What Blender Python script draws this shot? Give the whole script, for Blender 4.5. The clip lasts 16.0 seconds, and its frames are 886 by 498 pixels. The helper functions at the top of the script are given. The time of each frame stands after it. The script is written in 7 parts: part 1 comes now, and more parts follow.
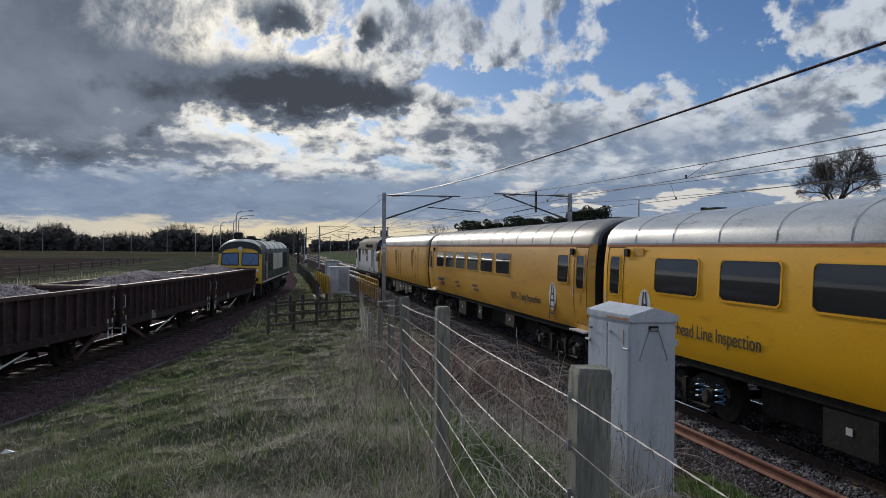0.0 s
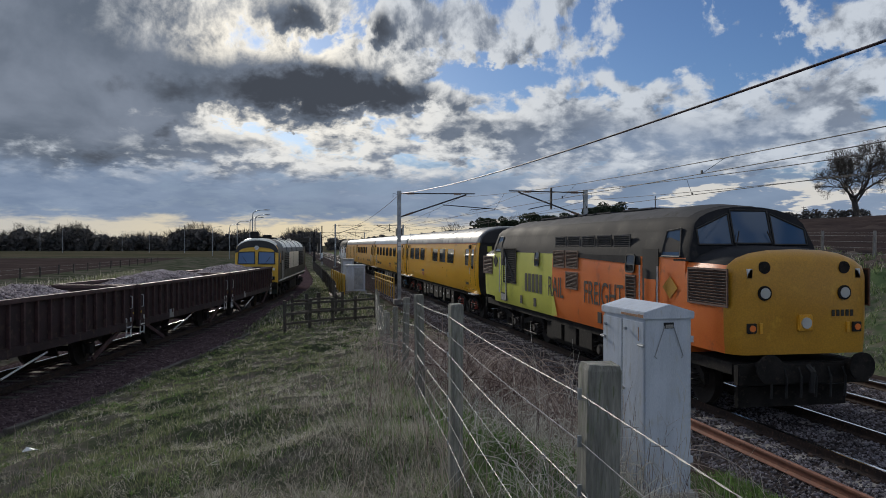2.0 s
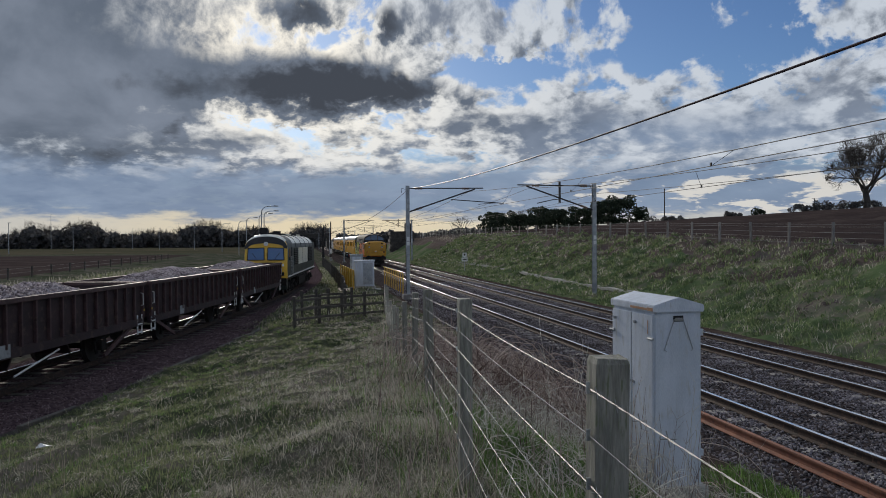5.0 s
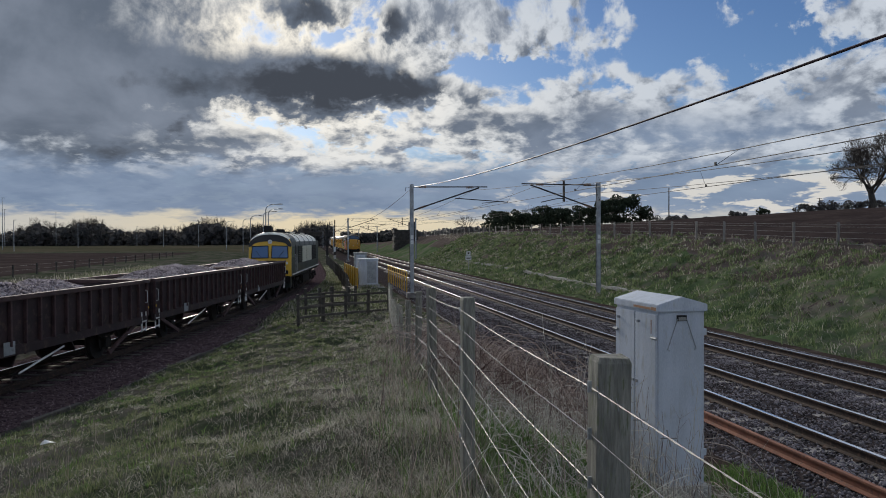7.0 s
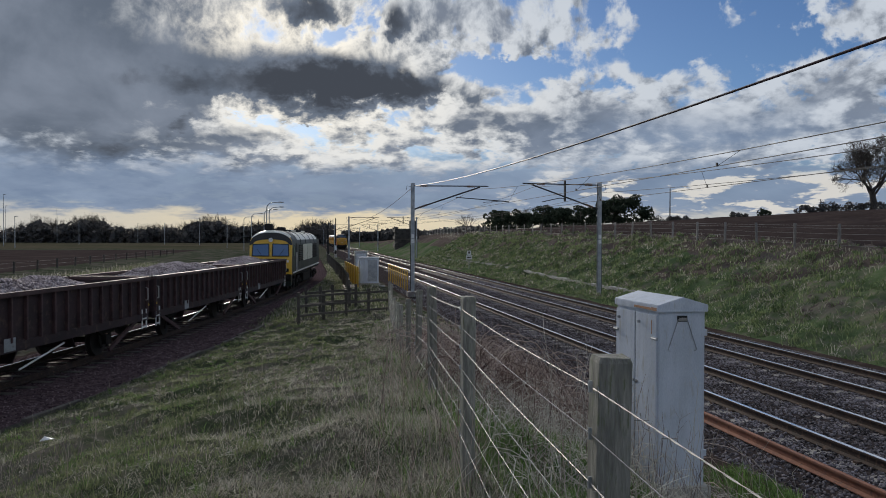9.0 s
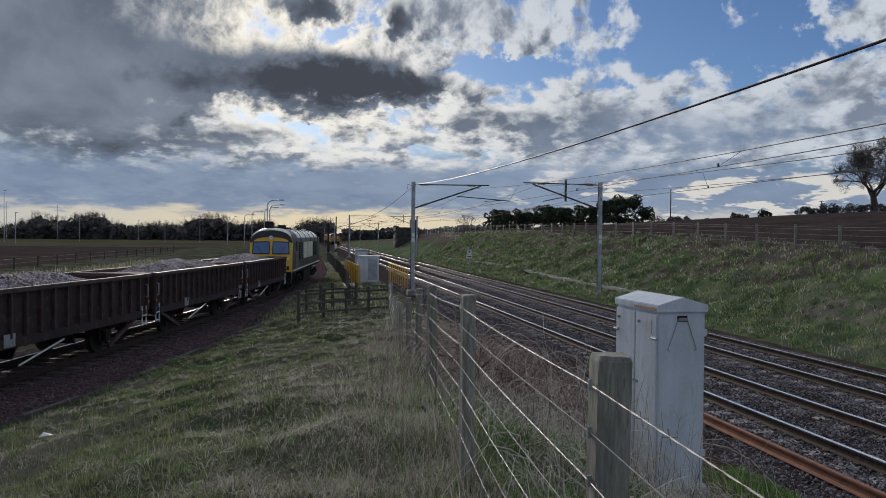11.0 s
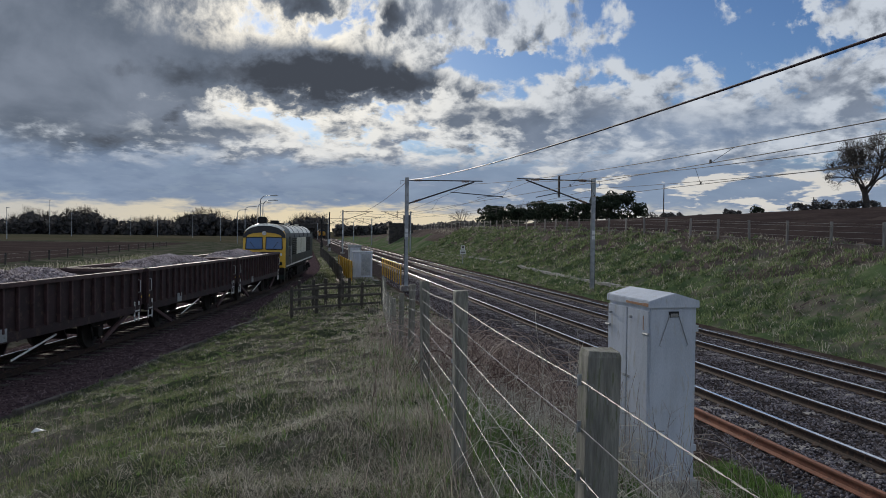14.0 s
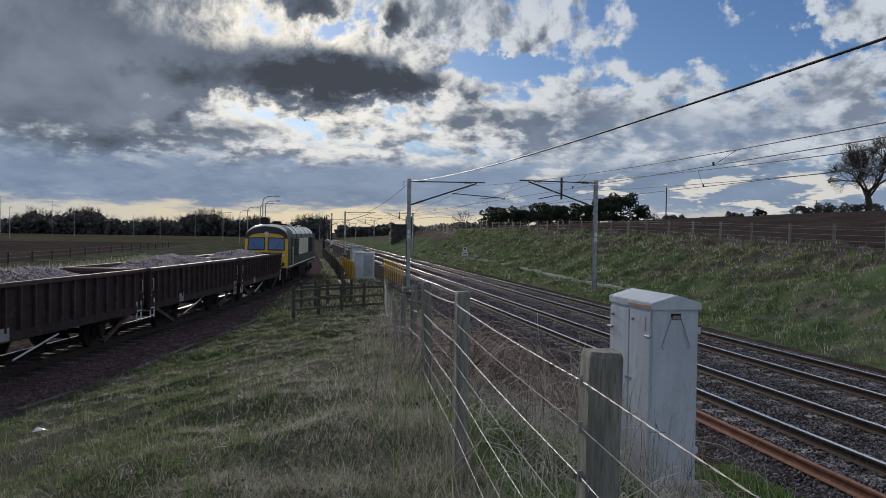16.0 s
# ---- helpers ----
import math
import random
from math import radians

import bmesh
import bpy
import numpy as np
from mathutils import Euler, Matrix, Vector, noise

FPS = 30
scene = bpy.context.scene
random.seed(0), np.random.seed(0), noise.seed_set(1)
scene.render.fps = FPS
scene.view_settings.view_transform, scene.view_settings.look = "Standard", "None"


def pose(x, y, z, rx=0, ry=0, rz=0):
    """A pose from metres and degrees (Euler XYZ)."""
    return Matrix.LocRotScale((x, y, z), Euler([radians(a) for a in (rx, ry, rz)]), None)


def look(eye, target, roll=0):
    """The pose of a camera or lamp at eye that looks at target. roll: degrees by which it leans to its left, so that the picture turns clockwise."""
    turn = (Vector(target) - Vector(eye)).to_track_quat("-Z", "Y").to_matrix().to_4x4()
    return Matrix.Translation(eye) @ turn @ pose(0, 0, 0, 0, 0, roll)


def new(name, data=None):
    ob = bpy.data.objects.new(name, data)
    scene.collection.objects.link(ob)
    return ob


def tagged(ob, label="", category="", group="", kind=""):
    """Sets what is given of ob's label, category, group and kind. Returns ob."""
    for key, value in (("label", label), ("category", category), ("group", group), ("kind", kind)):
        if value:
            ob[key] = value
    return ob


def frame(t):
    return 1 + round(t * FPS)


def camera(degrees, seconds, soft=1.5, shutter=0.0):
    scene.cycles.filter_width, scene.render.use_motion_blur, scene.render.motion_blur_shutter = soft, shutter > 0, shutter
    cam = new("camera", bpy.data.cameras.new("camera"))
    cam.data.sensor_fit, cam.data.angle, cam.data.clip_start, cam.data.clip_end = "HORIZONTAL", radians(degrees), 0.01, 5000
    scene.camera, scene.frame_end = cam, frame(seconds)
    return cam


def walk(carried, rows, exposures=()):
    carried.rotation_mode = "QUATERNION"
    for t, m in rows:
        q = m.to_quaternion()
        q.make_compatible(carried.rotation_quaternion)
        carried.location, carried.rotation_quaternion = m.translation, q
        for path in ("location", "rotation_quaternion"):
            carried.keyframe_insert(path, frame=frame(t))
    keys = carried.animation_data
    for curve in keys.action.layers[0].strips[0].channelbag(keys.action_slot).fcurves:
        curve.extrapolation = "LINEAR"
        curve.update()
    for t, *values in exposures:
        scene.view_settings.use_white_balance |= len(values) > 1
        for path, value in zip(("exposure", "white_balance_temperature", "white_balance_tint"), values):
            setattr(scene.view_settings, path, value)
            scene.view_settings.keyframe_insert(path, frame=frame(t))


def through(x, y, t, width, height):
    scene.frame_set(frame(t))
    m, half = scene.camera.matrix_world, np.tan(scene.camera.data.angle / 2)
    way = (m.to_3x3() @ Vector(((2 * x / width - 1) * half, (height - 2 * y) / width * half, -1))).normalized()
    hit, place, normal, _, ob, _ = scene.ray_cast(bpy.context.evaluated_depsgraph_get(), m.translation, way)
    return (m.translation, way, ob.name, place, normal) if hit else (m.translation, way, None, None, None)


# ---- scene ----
# ---------------- camera ----------------
LENS = 60.54
cam = camera(LENS, 16.0, soft=0.9, shutter=0.0)
EYE = (-8.5025, 0.0, 3.0037)


def aim(yaw, pitch, roll, eye=EYE):
    a, b = radians(yaw), radians(pitch)
    way = Vector((math.sin(a) * math.cos(b), math.cos(a) * math.cos(b), math.sin(b)))
    return look(eye, Vector(eye) + way * 10.0, roll)


CAM_ROWS = [
    (0.0, 12.225, -0.085, 0.478, -0.023, 0.011, 0.004),
    (0.5, 11.653, -0.179, 0.225, -0.022, 0.008, 0.007),
    (1.0, 11.373, -0.234, 0.200, -0.019, 0.008, 0.006),
    (1.5, 11.191, -0.260, 0.156, -0.018, 0.006, 0.007),
    (2.0, 11.050, -0.270, 0.081, -0.006, 0.003, 0.003),
    (2.5, 10.918, -0.332, -0.025, 0.000, -0.002, 0.004),
    (3.0, 10.826, -0.415, -0.193, -0.012, -0.007, 0.005),
    (3.5, 10.661, -0.498, -0.338, -0.011, -0.008, 0.004),
    (4.0, 10.527, -0.548, -0.448, -0.008, -0.003, 0.006),
    (6.5, 10.153, -0.807, -0.190, -0.001, -0.005, 0.001),
    (7.0, 10.089, -0.773, -0.175, 0.000, -0.007, 0.004),
    (7.5, 10.091, -0.749, -0.090, -0.001, -0.007, 0.004),
    (8.0, 10.091, -0.732, -0.035, -0.002, -0.004, 0.002),
    (8.5, 10.088, -0.775, 0.041, -0.000, -0.011, 0.003),
    (9.0, 10.036, -0.841, 0.175, -0.001, -0.003, 0.003),
    (11.5, 10.018, -1.000, 0.594, 0.000, 0.002, -0.003),
    (12.0, 9.977, -1.175, 0.490, -0.009, -0.005, 0.001),
    (12.5, 10.034, -1.386, 0.344, 0.001, -0.007, 0.000),
    (13.0, 10.235, -1.491, 0.383, 0.002, -0.012, -0.002),
    (13.5, 10.419, -1.409, 0.476, 0.005, -0.008, 0.000),
    (14.0, 10.503, -1.238, 0.645, 0.004, -0.014, -0.001),
    (14.5, 10.467, -1.059, 0.643, 0.010, -0.014, -0.000),
    (15.0, 10.412, -1.024, 0.751, 0.004, -0.019, 0.000),
    (15.5, 10.349, -1.076, 0.844, 0.003, -0.008, -0.002),
    (16.0, 10.341, -1.133, 0.900, 0.005, -0.011, -0.005),
]
walk(cam, [(t, aim(a, b, c, (EYE[0] + x, EYE[1] + y, EYE[2] + z))) for t, a, b, c, x, y, z in CAM_ROWS])

# ---------------- light ----------------
SUN_AZ, SUN_EL = -7.0, 17.0       # degrees; azimuth counted from +y towards +x


def sky_nodes():
    """A spring sky of broken cloud over Nishita blue, the sun veiled."""
    w = bpy.data.worlds.new("sky")
    scene.world = w
    w.use_nodes = True
    nt = w.node_tree
    nt.nodes.clear()
    N, L = nt.nodes.new, nt.links.new

    def val(x, sock):
        if isinstance(x, (int, float)):
            sock.default_value = x
        else:
            L(x, sock)

    def m(op, a, b=0.0, c=0.0, clamp=False):
        n = N("ShaderNodeMath")
        n.operation, n.use_clamp = op, clamp
        for x, sock in zip((a, b, c), n.inputs):
            val(x, sock)
        return n.outputs[0]

    def ramp(x, lo, hi):
        n = N("ShaderNodeMapRange")
        n.interpolation_type = "SMOOTHSTEP"
        val(x, n.inputs[0])
        n.inputs[1].default_value, n.inputs[2].default_value = lo, hi
        return n.outputs[0]

    def mix(f, a, b):
        n = N("ShaderNodeMix")
        n.data_type = "RGBA"
        val(f, n.inputs[0])
        for x, i in ((a, 6), (b, 7)):
            if isinstance(x, tuple):
                n.inputs[i].default_value = (*x, 1)
            else:
                L(x, n.inputs[i])
        return n.outputs[2]

    tc = N("ShaderNodeTexCoord")
    sep = N("ShaderNodeSeparateXYZ")
    L(tc.outputs["Generated"], sep.inputs[0])
    x, y, z = sep.outputs
    az = m("MULTIPLY", m("ARCTAN2", x, y), 57.2958)
    el = m("MULTIPLY", m("ARCSINE", z), 57.2958)

    def noise_tex(freq, detail, rough, ox=0.0, oy=0.0, warp=0.0, pull=0.0):
        # round billows high up, flattened towards the horizon; pull looks a little way towards the sun
        a, e = az, el
        if pull:
            a = m("ADD", az, m("MULTIPLY", m("SUBTRACT", GLOW[0], az), pull))
            e = m("ADD", el, m("MULTIPLY", m("SUBTRACT", GLOW[1], el), pull))
        px = m("ADD", m("MULTIPLY", a, 0.28), ox)
        py = m("ADD", m("DIVIDE", -150.0, m("ADD", m("MAXIMUM", e, -2.0), 9.0)), oy)
        c = N("ShaderNodeCombineXYZ")
        L(px, c.inputs[0])
        L(py, c.inputs[1])
        n = N("ShaderNodeTexNoise")
        n.inputs["Scale"].default_value, n.inputs["Detail"].default_value = freq, detail
        n.inputs["Roughness"].default_value, n.inputs["Distortion"].default_value = rough, warp
        L(c.outputs[0], n.inputs["Vector"])
        return n.outputs["Fac"]

    def blob(a0, e0, sa, se, power=1.0, tilt=0.0):
        da = m("DIVIDE", m("SUBTRACT", az_w, a0), sa)
        de = m("DIVIDE", m("SUBTRACT", m("SUBTRACT", el_w, e0), m("MULTIPLY", m("SUBTRACT", az_w, a0), tilt)), se)
        q = m("ADD", m("MULTIPLY", da, da), m("MULTIPLY", de, de))
        return m("MULTIPLY", m("POWER", 2.718, m("MULTIPLY", q, -1.0)), power)

    def total(items):
        s = items[0]
        for i in items[1:]:
            s = m("ADD", s, i)
        return s

    GLOW = (-3.0, 15.0)
    n1 = noise_tex(1.0, 13.0, 0.565, 3.1, 1.7, 0.25)
    n1s = noise_tex(1.0, 13.0, 0.565, 3.1, 1.7, 0.25, 0.045)
    n2 = noise_tex(2.8, 10.0, 0.60, 7.3, 4.4, 0.2)
    n3 = noise_tex(0.45, 6.0, 0.55, 1.3, 9.2, 0.2)

    az_w = m("ADD", az, m("MULTIPLY", m("SUBTRACT", n1, 0.5), 5.0))
    el_w = total([el, m("MULTIPLY", m("SUBTRACT", n2, 0.5), 2.4), m("MULTIPLY", m("SUBTRACT", n1s, 0.5), 2.4)])
    # the lie of the clouds: grey bank, long dark roll, puffs, broken deck, clear sky high over the fields
    bank = total([blob(-19, 16, 11.5, 6.5, 0.9), blob(-20, 8.6, 10.0, 3.6, 0.8), blob(-11, 11.2, 6.0, 1.9, 0.55), blob(-32, 11, 9, 9, 0.7)])
    roll = total([blob(-8, 11.0, 6.0, 1.3, 0.50), blob(0.0, 11.6, 4.6, 1.7, 0.85), blob(4.5, 11.3, 3.4, 1.6, 0.75), blob(8.6, 11.1, 3.2, 0.9, 0.55), blob(0.2, 16.4, 2.2, 1.3, 0.7), blob(6.2, 15.9, 1.8, 1.3, 0.7),
                  blob(-9.3, 7.9, 1.3, 0.8, 0.6, 0.35), blob(-13.0, 6.1, 2.6, 0.7, 0.5)])
    deck = total([blob(12, 8.3, 9, 1.6, 0.34), blob(20, 8.6, 6, 1.8, 0.30), blob(-4.6, 6.6, 4.6, 1.5, 0.50), blob(37, 9.2, 3.0, 1.3, 0.50, 0.25), blob(15, 15.5, 8, 2.2, 0.24), blob(21, 12.0, 3.6, 1.0, 0.2), blob(38.5, 14.6, 4.0, 1.3, 0.34), blob(30, 11.2, 12, 0.9, 0.22)])
    clear = total([blob(30, 15.0, 7.5, 3.2, 0.55), blob(-4.6, 8.4, 2.2, 0.6, 0.36), blob(0.2, 8.0, 1.6, 0.6, 0.4), blob(14.5, 12.3, 3.6, 0.9, 0.5), blob(25, 13.2, 4.0, 0.8, 0.3), blob(33, 11.0, 5.0, 0.5, 0.25), blob(36.5, 4.8, 3.6, 0.7, 0.35)])
    grey_right = blob(29, 7.4, 10.5, 1.9, 0.80)
    calm = m("SUBTRACT", 1.0, m("MULTIPLY", m("MINIMUM", m("ADD", bank, grey_right), 1.0), 0.82))
    rough_n = m("MULTIPLY", total([m("MULTIPLY", m("SUBTRACT", n1, 0.5), 2.3), m("MULTIPLY", m("SUBTRACT", n2, 0.5), 0.75)]), calm)
    lit = m("MULTIPLY", m("SUBTRACT", n1, n1s), calm)
    cover = total([rough_n, 0.10, bank, roll, deck, m("MULTIPLY", grey_right, 0.6), m("MULTIPLY", clear, -1.0)])
    amount = ramp(cover, -0.08, 0.20)
    depth = total([m("MULTIPLY", cover, 0.58), m("MULTIPLY", m("SUBTRACT", n2, 0.5), m("MULTIPLY", calm, 0.5)), m("MULTIPLY", lit, -2.3), m("MULTIPLY", m("SUBTRACT", n3, 0.5), 0.45), m("MULTIPLY", roll, 0.30)])
    thick = ramp(depth, -0.02, 0.50)
    darker = ramp(total([roll, m("MULTIPLY", m("SUBTRACT", n1, 0.5), 0.7)]), 0.25, 0.80)

    # glow round the veiled sun
    sunny = total([blob(-3, 14, 8, 5, 1.0), blob(4, 9, 14, 6, 0.55)])

    sky = N("ShaderNodeTexSky")
    sky.sky_type, sky.sun_disc = "NISHITA", False
    sky.sun_elevation, sky.sun_rotation = radians(SUN_EL), radians(SUN_AZ)
    sky.air_density, sky.dust_density, sky.ozone_density = 1.0, 0.4, 2.5
    blue = N("ShaderNodeVectorMath")
    blue.operation = "MULTIPLY"
    L(sky.outputs[0], blue.inputs[0])
    blue.inputs[1].default_value = (0.042, 0.053, 0.073)
    blue = blue.outputs[0]
    white = mix(sunny, (0.56, 0.61, 0.68), (1.04, 0.98, 0.86))
    grey = mix(ramp(n3, 0.35, 0.70), (0.120, 0.148, 0.195), (0.215, 0.250, 0.315))
    grey = mix(darker, grey, (0.058, 0.067, 0.085))
    slate = mix(ramp(n3, 0.3, 0.7), (0.165, 0.225, 0.335), (0.24, 0.31, 0.43))
    grey = mix(m("MINIMUM", m("MULTIPLY", grey_right, 1.3), 1.0), grey, slate)
    cloud = mix(thick, white, grey)
    c = mix(amount, blue, cloud)
    # rain-blue deck low down, then a pale strip along the horizon
    low = m("MULTIPLY", ramp(m("ADD", el, m("MULTIPLY", rough_n, 2.6)), 6.6, 4.2), 0.94)
    breaks = m("MULTIPLY", ramp(m("ADD", rough_n, blob(33, 3.6, 9, 1.6, 0.22)), 0.14, 0.30), ramp(az, 6.0, 24.0))
    lowcol = mix(breaks, slate, (0.66, 0.64, 0.60))
    c = mix(low, c, lowcol)
    strip = m("MULTIPLY", ramp(m("ADD", el, m("MULTIPLY", rough_n, 1.3)), 2.3, 1.3), 0.92)
    c = mix(strip, c, mix(blob(2, 1, 20, 3), (0.48, 0.50, 0.52), (0.80, 0.68, 0.46)))
    bg = N("ShaderNodeBackground")
    bg.inputs["Strength"].default_value = 1.0
    L(c, bg.inputs["Color"])
    out = N("ShaderNodeOutputWorld")
    L(bg.outputs[0], out.inputs["Surface"])


sky_nodes()
sun_lamp = new("sun", bpy.data.lights.new("sun", "SUN"))
sun_lamp.data.energy, sun_lamp.data.angle, sun_lamp.data.color = 2.3, radians(4), (1.0, 0.93, 0.82)
sa, se = radians(SUN_AZ), radians(SUN_EL)
sun_lamp.matrix_world = look((0, 0, 60), Vector((0, 0, 60)) - 10 * Vector((math.sin(sa) * math.cos(se), math.cos(sa) * math.cos(se), math.sin(se))))
scene.view_settings.exposure = 0.0


# ---------------- materials ----------------
def surface(name, c1, c2, scale=6.0, rough=0.6, metal=0.0, bump=0.15, fine=60.0, c3=None, dirt=0.0, stretch=(1, 1, 1), vary=0.0, gloss_var=0.15, spec=0.5, world_space=False, bump_dist=0.01):
    """Two scales of noise between c1 and c2, spots of c3, fine relief."""
    mt = bpy.data.materials.new(name)
    mt.use_nodes = True
    nt = mt.node_tree
    N, L = nt.nodes.new, nt.links.new
    b = nt.nodes["Principled BSDF"]
    tc = N("ShaderNodeTexCoord")
    mp = N("ShaderNodeMapping")
    if world_space:
        geo = N("ShaderNodeNewGeometry")
        L(geo.outputs["Position"], mp.inputs[0])
    else:
        L(tc.outputs["Object"], mp.inputs[0])
    mp.inputs["Scale"].default_value = stretch

    def nz(s, d, r=0.55):
        n = N("ShaderNodeTexNoise")
        n.inputs["Scale"].default_value, n.inputs["Detail"].default_value, n.inputs["Roughness"].default_value = s, d, r
        L(mp.outputs[0], n.inputs["Vector"])
        return n.outputs["Fac"]

    def mixc(f, a, c, hi=None, lo=None):
        n = N("ShaderNodeMix")
        n.data_type = "RGBA"
        if lo is not None:
            r = N("ShaderNodeMapRange")
            r.interpolation_type = "SMOOTHSTEP"
            L(f, r.inputs[0])
            r.inputs[1].default_value, r.inputs[2].default_value = lo, hi
            f = r.outputs[0]
        L(f, n.inputs[0]) if not isinstance(f, float) else None
        for q, i in ((a, 6), (c, 7)):
            if isinstance(q, tuple):
                n.inputs[i].default_value = (*q, 1)
            else:
                L(q, n.inputs[i])
        return n.outputs[2]

    big, small = nz(scale, 4), nz(fine, 3)
    col = mixc(big, c1, c2, 0.68, 0.32)
    grain = N("ShaderNodeMix")
    grain.data_type, grain.blend_type = "RGBA", "OVERLAY"
    grain.inputs[0].default_value = 0.35
    L(col, grain.inputs[6])
    L(small, grain.inputs[7])
    col = grain.outputs[2]
    if c3 is not None:
        spots = nz(scale * 3.1, 6, 0.65)
        col = mixc(spots, col, c3, 0.60 + 0.14 * (1 - dirt), 0.50 + 0.08 * (1 - dirt))
    if vary:
        oi = N("ShaderNodeObjectInfo")
        hsv = N("ShaderNodeHueSaturation")
        mr = N("ShaderNodeMapRange")
        L(oi.outputs["Random"], mr.inputs[0])
        mr.inputs[3].default_value, mr.inputs[4].default_value = 1 - vary, 1 + vary
        L(mr.outputs[0], hsv.inputs["Value"])
        L(col, hsv.inputs["Color"])
        col = hsv.outputs[0]
    L(col, b.inputs["Base Color"])
    rr = N("ShaderNodeMapRange")
    L(big, rr.inputs[0])
    rr.inputs[3].default_value, rr.inputs[4].default_value = max(0.03, rough - gloss_var), min(1.0, rough + gloss_var)
    L(rr.outputs[0], b.inputs["Roughness"])
    b.inputs["Metallic"].default_value = metal
    b.inputs["Specular IOR Level"].default_value = spec
    if bump:
        bp = N("ShaderNodeBump")
        bp.inputs["Strength"].default_value, bp.inputs["Distance"].default_value = bump, bump_dist
        L(small, bp.inputs["Height"])
        L(bp.outputs[0], b.inputs["Normal"])
    return mt


def leafy(name, c1, c2, through=0.35, rough=0.75):
    """Thin leaves or blades: colour varies by island, some light passes through."""
    mt = bpy.data.materials.new(name)
    mt.use_nodes = True
    nt = mt.node_tree
    N, L = nt.nodes.new, nt.links.new
    b = nt.nodes["Principled BSDF"]
    g = N("ShaderNodeNewGeometry")
    n = N("ShaderNodeMix")
    n.data_type = "RGBA"
    n.inputs[6].default_value, n.inputs[7].default_value = (*c1, 1), (*c2, 1)
    # blade by blade, and in drifts a metre or so across
    drift = N("ShaderNodeTexNoise")
    drift.inputs["Scale"].default_value, drift.inputs["Detail"].default_value = 1.1, 5.0
    L(g.outputs["Position"], drift.inputs["Vector"])
    far = N("ShaderNodeMapRange")
    L(drift.outputs["Fac"], far.inputs[0])
    far.inputs[1].default_value, far.inputs[2].default_value, far.inputs[3].default_value, far.inputs[4].default_value = 0.35, 0.65, -0.28, 0.28
    both = N("ShaderNodeMath")
    both.operation, both.use_clamp = "ADD", True
    L(g.outputs["Random Per Island"], both.inputs[0])
    L(far.outputs[0], both.inputs[1])
    L(both.outputs[0], n.inputs[0])
    L(n.outputs[2], b.inputs["Base Color"])
    b.inputs["Roughness"].default_value = rough
    b.inputs["Specular IOR Level"].default_value = 0.12
    t = N("ShaderNodeBsdfTranslucent")
    L(n.outputs[2], t.inputs["Color"])
    ms = N("ShaderNodeMixShader")
    ms.inputs[0].default_value = through
    L(b.outputs[0], ms.inputs[1])
    L(t.outputs[0], ms.inputs[2])
    L(ms.outputs[0], nt.nodes["Material Output"].inputs["Surface"])
    return mt


def glassy(name, tint, rough=0.05):
    mt = bpy.data.materials.new(name)
    mt.use_nodes = True
    b = mt.node_tree.nodes["Principled BSDF"]
    b.inputs["Base Color"].default_value = (*tint, 1)
    b.inputs["Roughness"].default_value = rough
    b.inputs["Specular IOR Level"].default_value = 0.6
    return mt


def mixed_ground(name, stops, bump=0.5, scale=0.35):
    """Ground with three tones laid by noise at three sizes."""
    mt = bpy.data.materials.new(name)
    mt.use_nodes = True
    nt = mt.node_tree
    N, L = nt.nodes.new, nt.links.new
    b = nt.nodes["Principled BSDF"]
    geo = N("ShaderNodeNewGeometry")

    def nz(s, d):
        n = N("ShaderNodeTexNoise")
        n.inputs["Scale"].default_value, n.inputs["Detail"].default_value, n.inputs["Roughness"].default_value = s, d, 0.6
        L(geo.outputs["Position"], n.inputs["Vector"])
        return n.outputs["Fac"]

    a = N("ShaderNodeMath")
    a.operation = "ADD"
    h = N("ShaderNodeMath")
    h.operation = "MULTIPLY"
    h.inputs[1].default_value = 0.6
    L(nz(scale * 12, 5), h.inputs[0])
    L(nz(scale, 6), a.inputs[0])
    L(h.outputs[0], a.inputs[1])
    cr = N("ShaderNodeValToRGB")
    els = cr.color_ramp.elements
    while len(els) < len(stops):
        els.new(0.5)
    for e, (pos, c) in zip(els, stops):
        e.position, e.color = pos, (*c, 1)
    L(a.outputs[0], cr.inputs[0])
    L(cr.outputs[0], b.inputs["Base Color"])
    b.inputs["Roughness"].default_value = 0.95
    b.inputs["Specular IOR Level"].default_value = 0.0
    bp = N("ShaderNodeBump")
    bp.inputs["Strength"].default_value, bp.inputs["Distance"].default_value = bump, 0.06
    L(nz(scale * 40, 4), bp.inputs["Height"])
    L(bp.outputs[0], b.inputs["Normal"])
    return mt


M_GRASS = mixed_ground("rough_grass", [(0.55, (0.030, 0.044, 0.024)), (0.75, (0.056, 0.066, 0.040)), (0.92, (0.130, 0.116, 0.100)), (1.05, (0.078, 0.083, 0.057))])
M_BANK = mixed_ground("bank_grass", [(0.55, (0.058, 0.095, 0.042)), (0.78, (0.098, 0.135, 0.066)), (0.95, (0.185, 0.165, 0.130)), (1.05, (0.095, 0.072, 0.070))], scale=0.22)
M_DRYBANK = mixed_ground("dead_growth_bank", [(0.5, (0.069, 0.073, 0.047)), (0.78, (0.123, 0.096, 0.086)), (1.0, (0.165, 0.141, 0.121))], scale=0.4)
M_LITTER = mixed_ground("dead_straw_litter", [(0.5, (0.075, 0.064, 0.056)), (0.75, (0.150, 0.128, 0.112)), (1.0, (0.27, 0.235, 0.21))], scale=1.6)
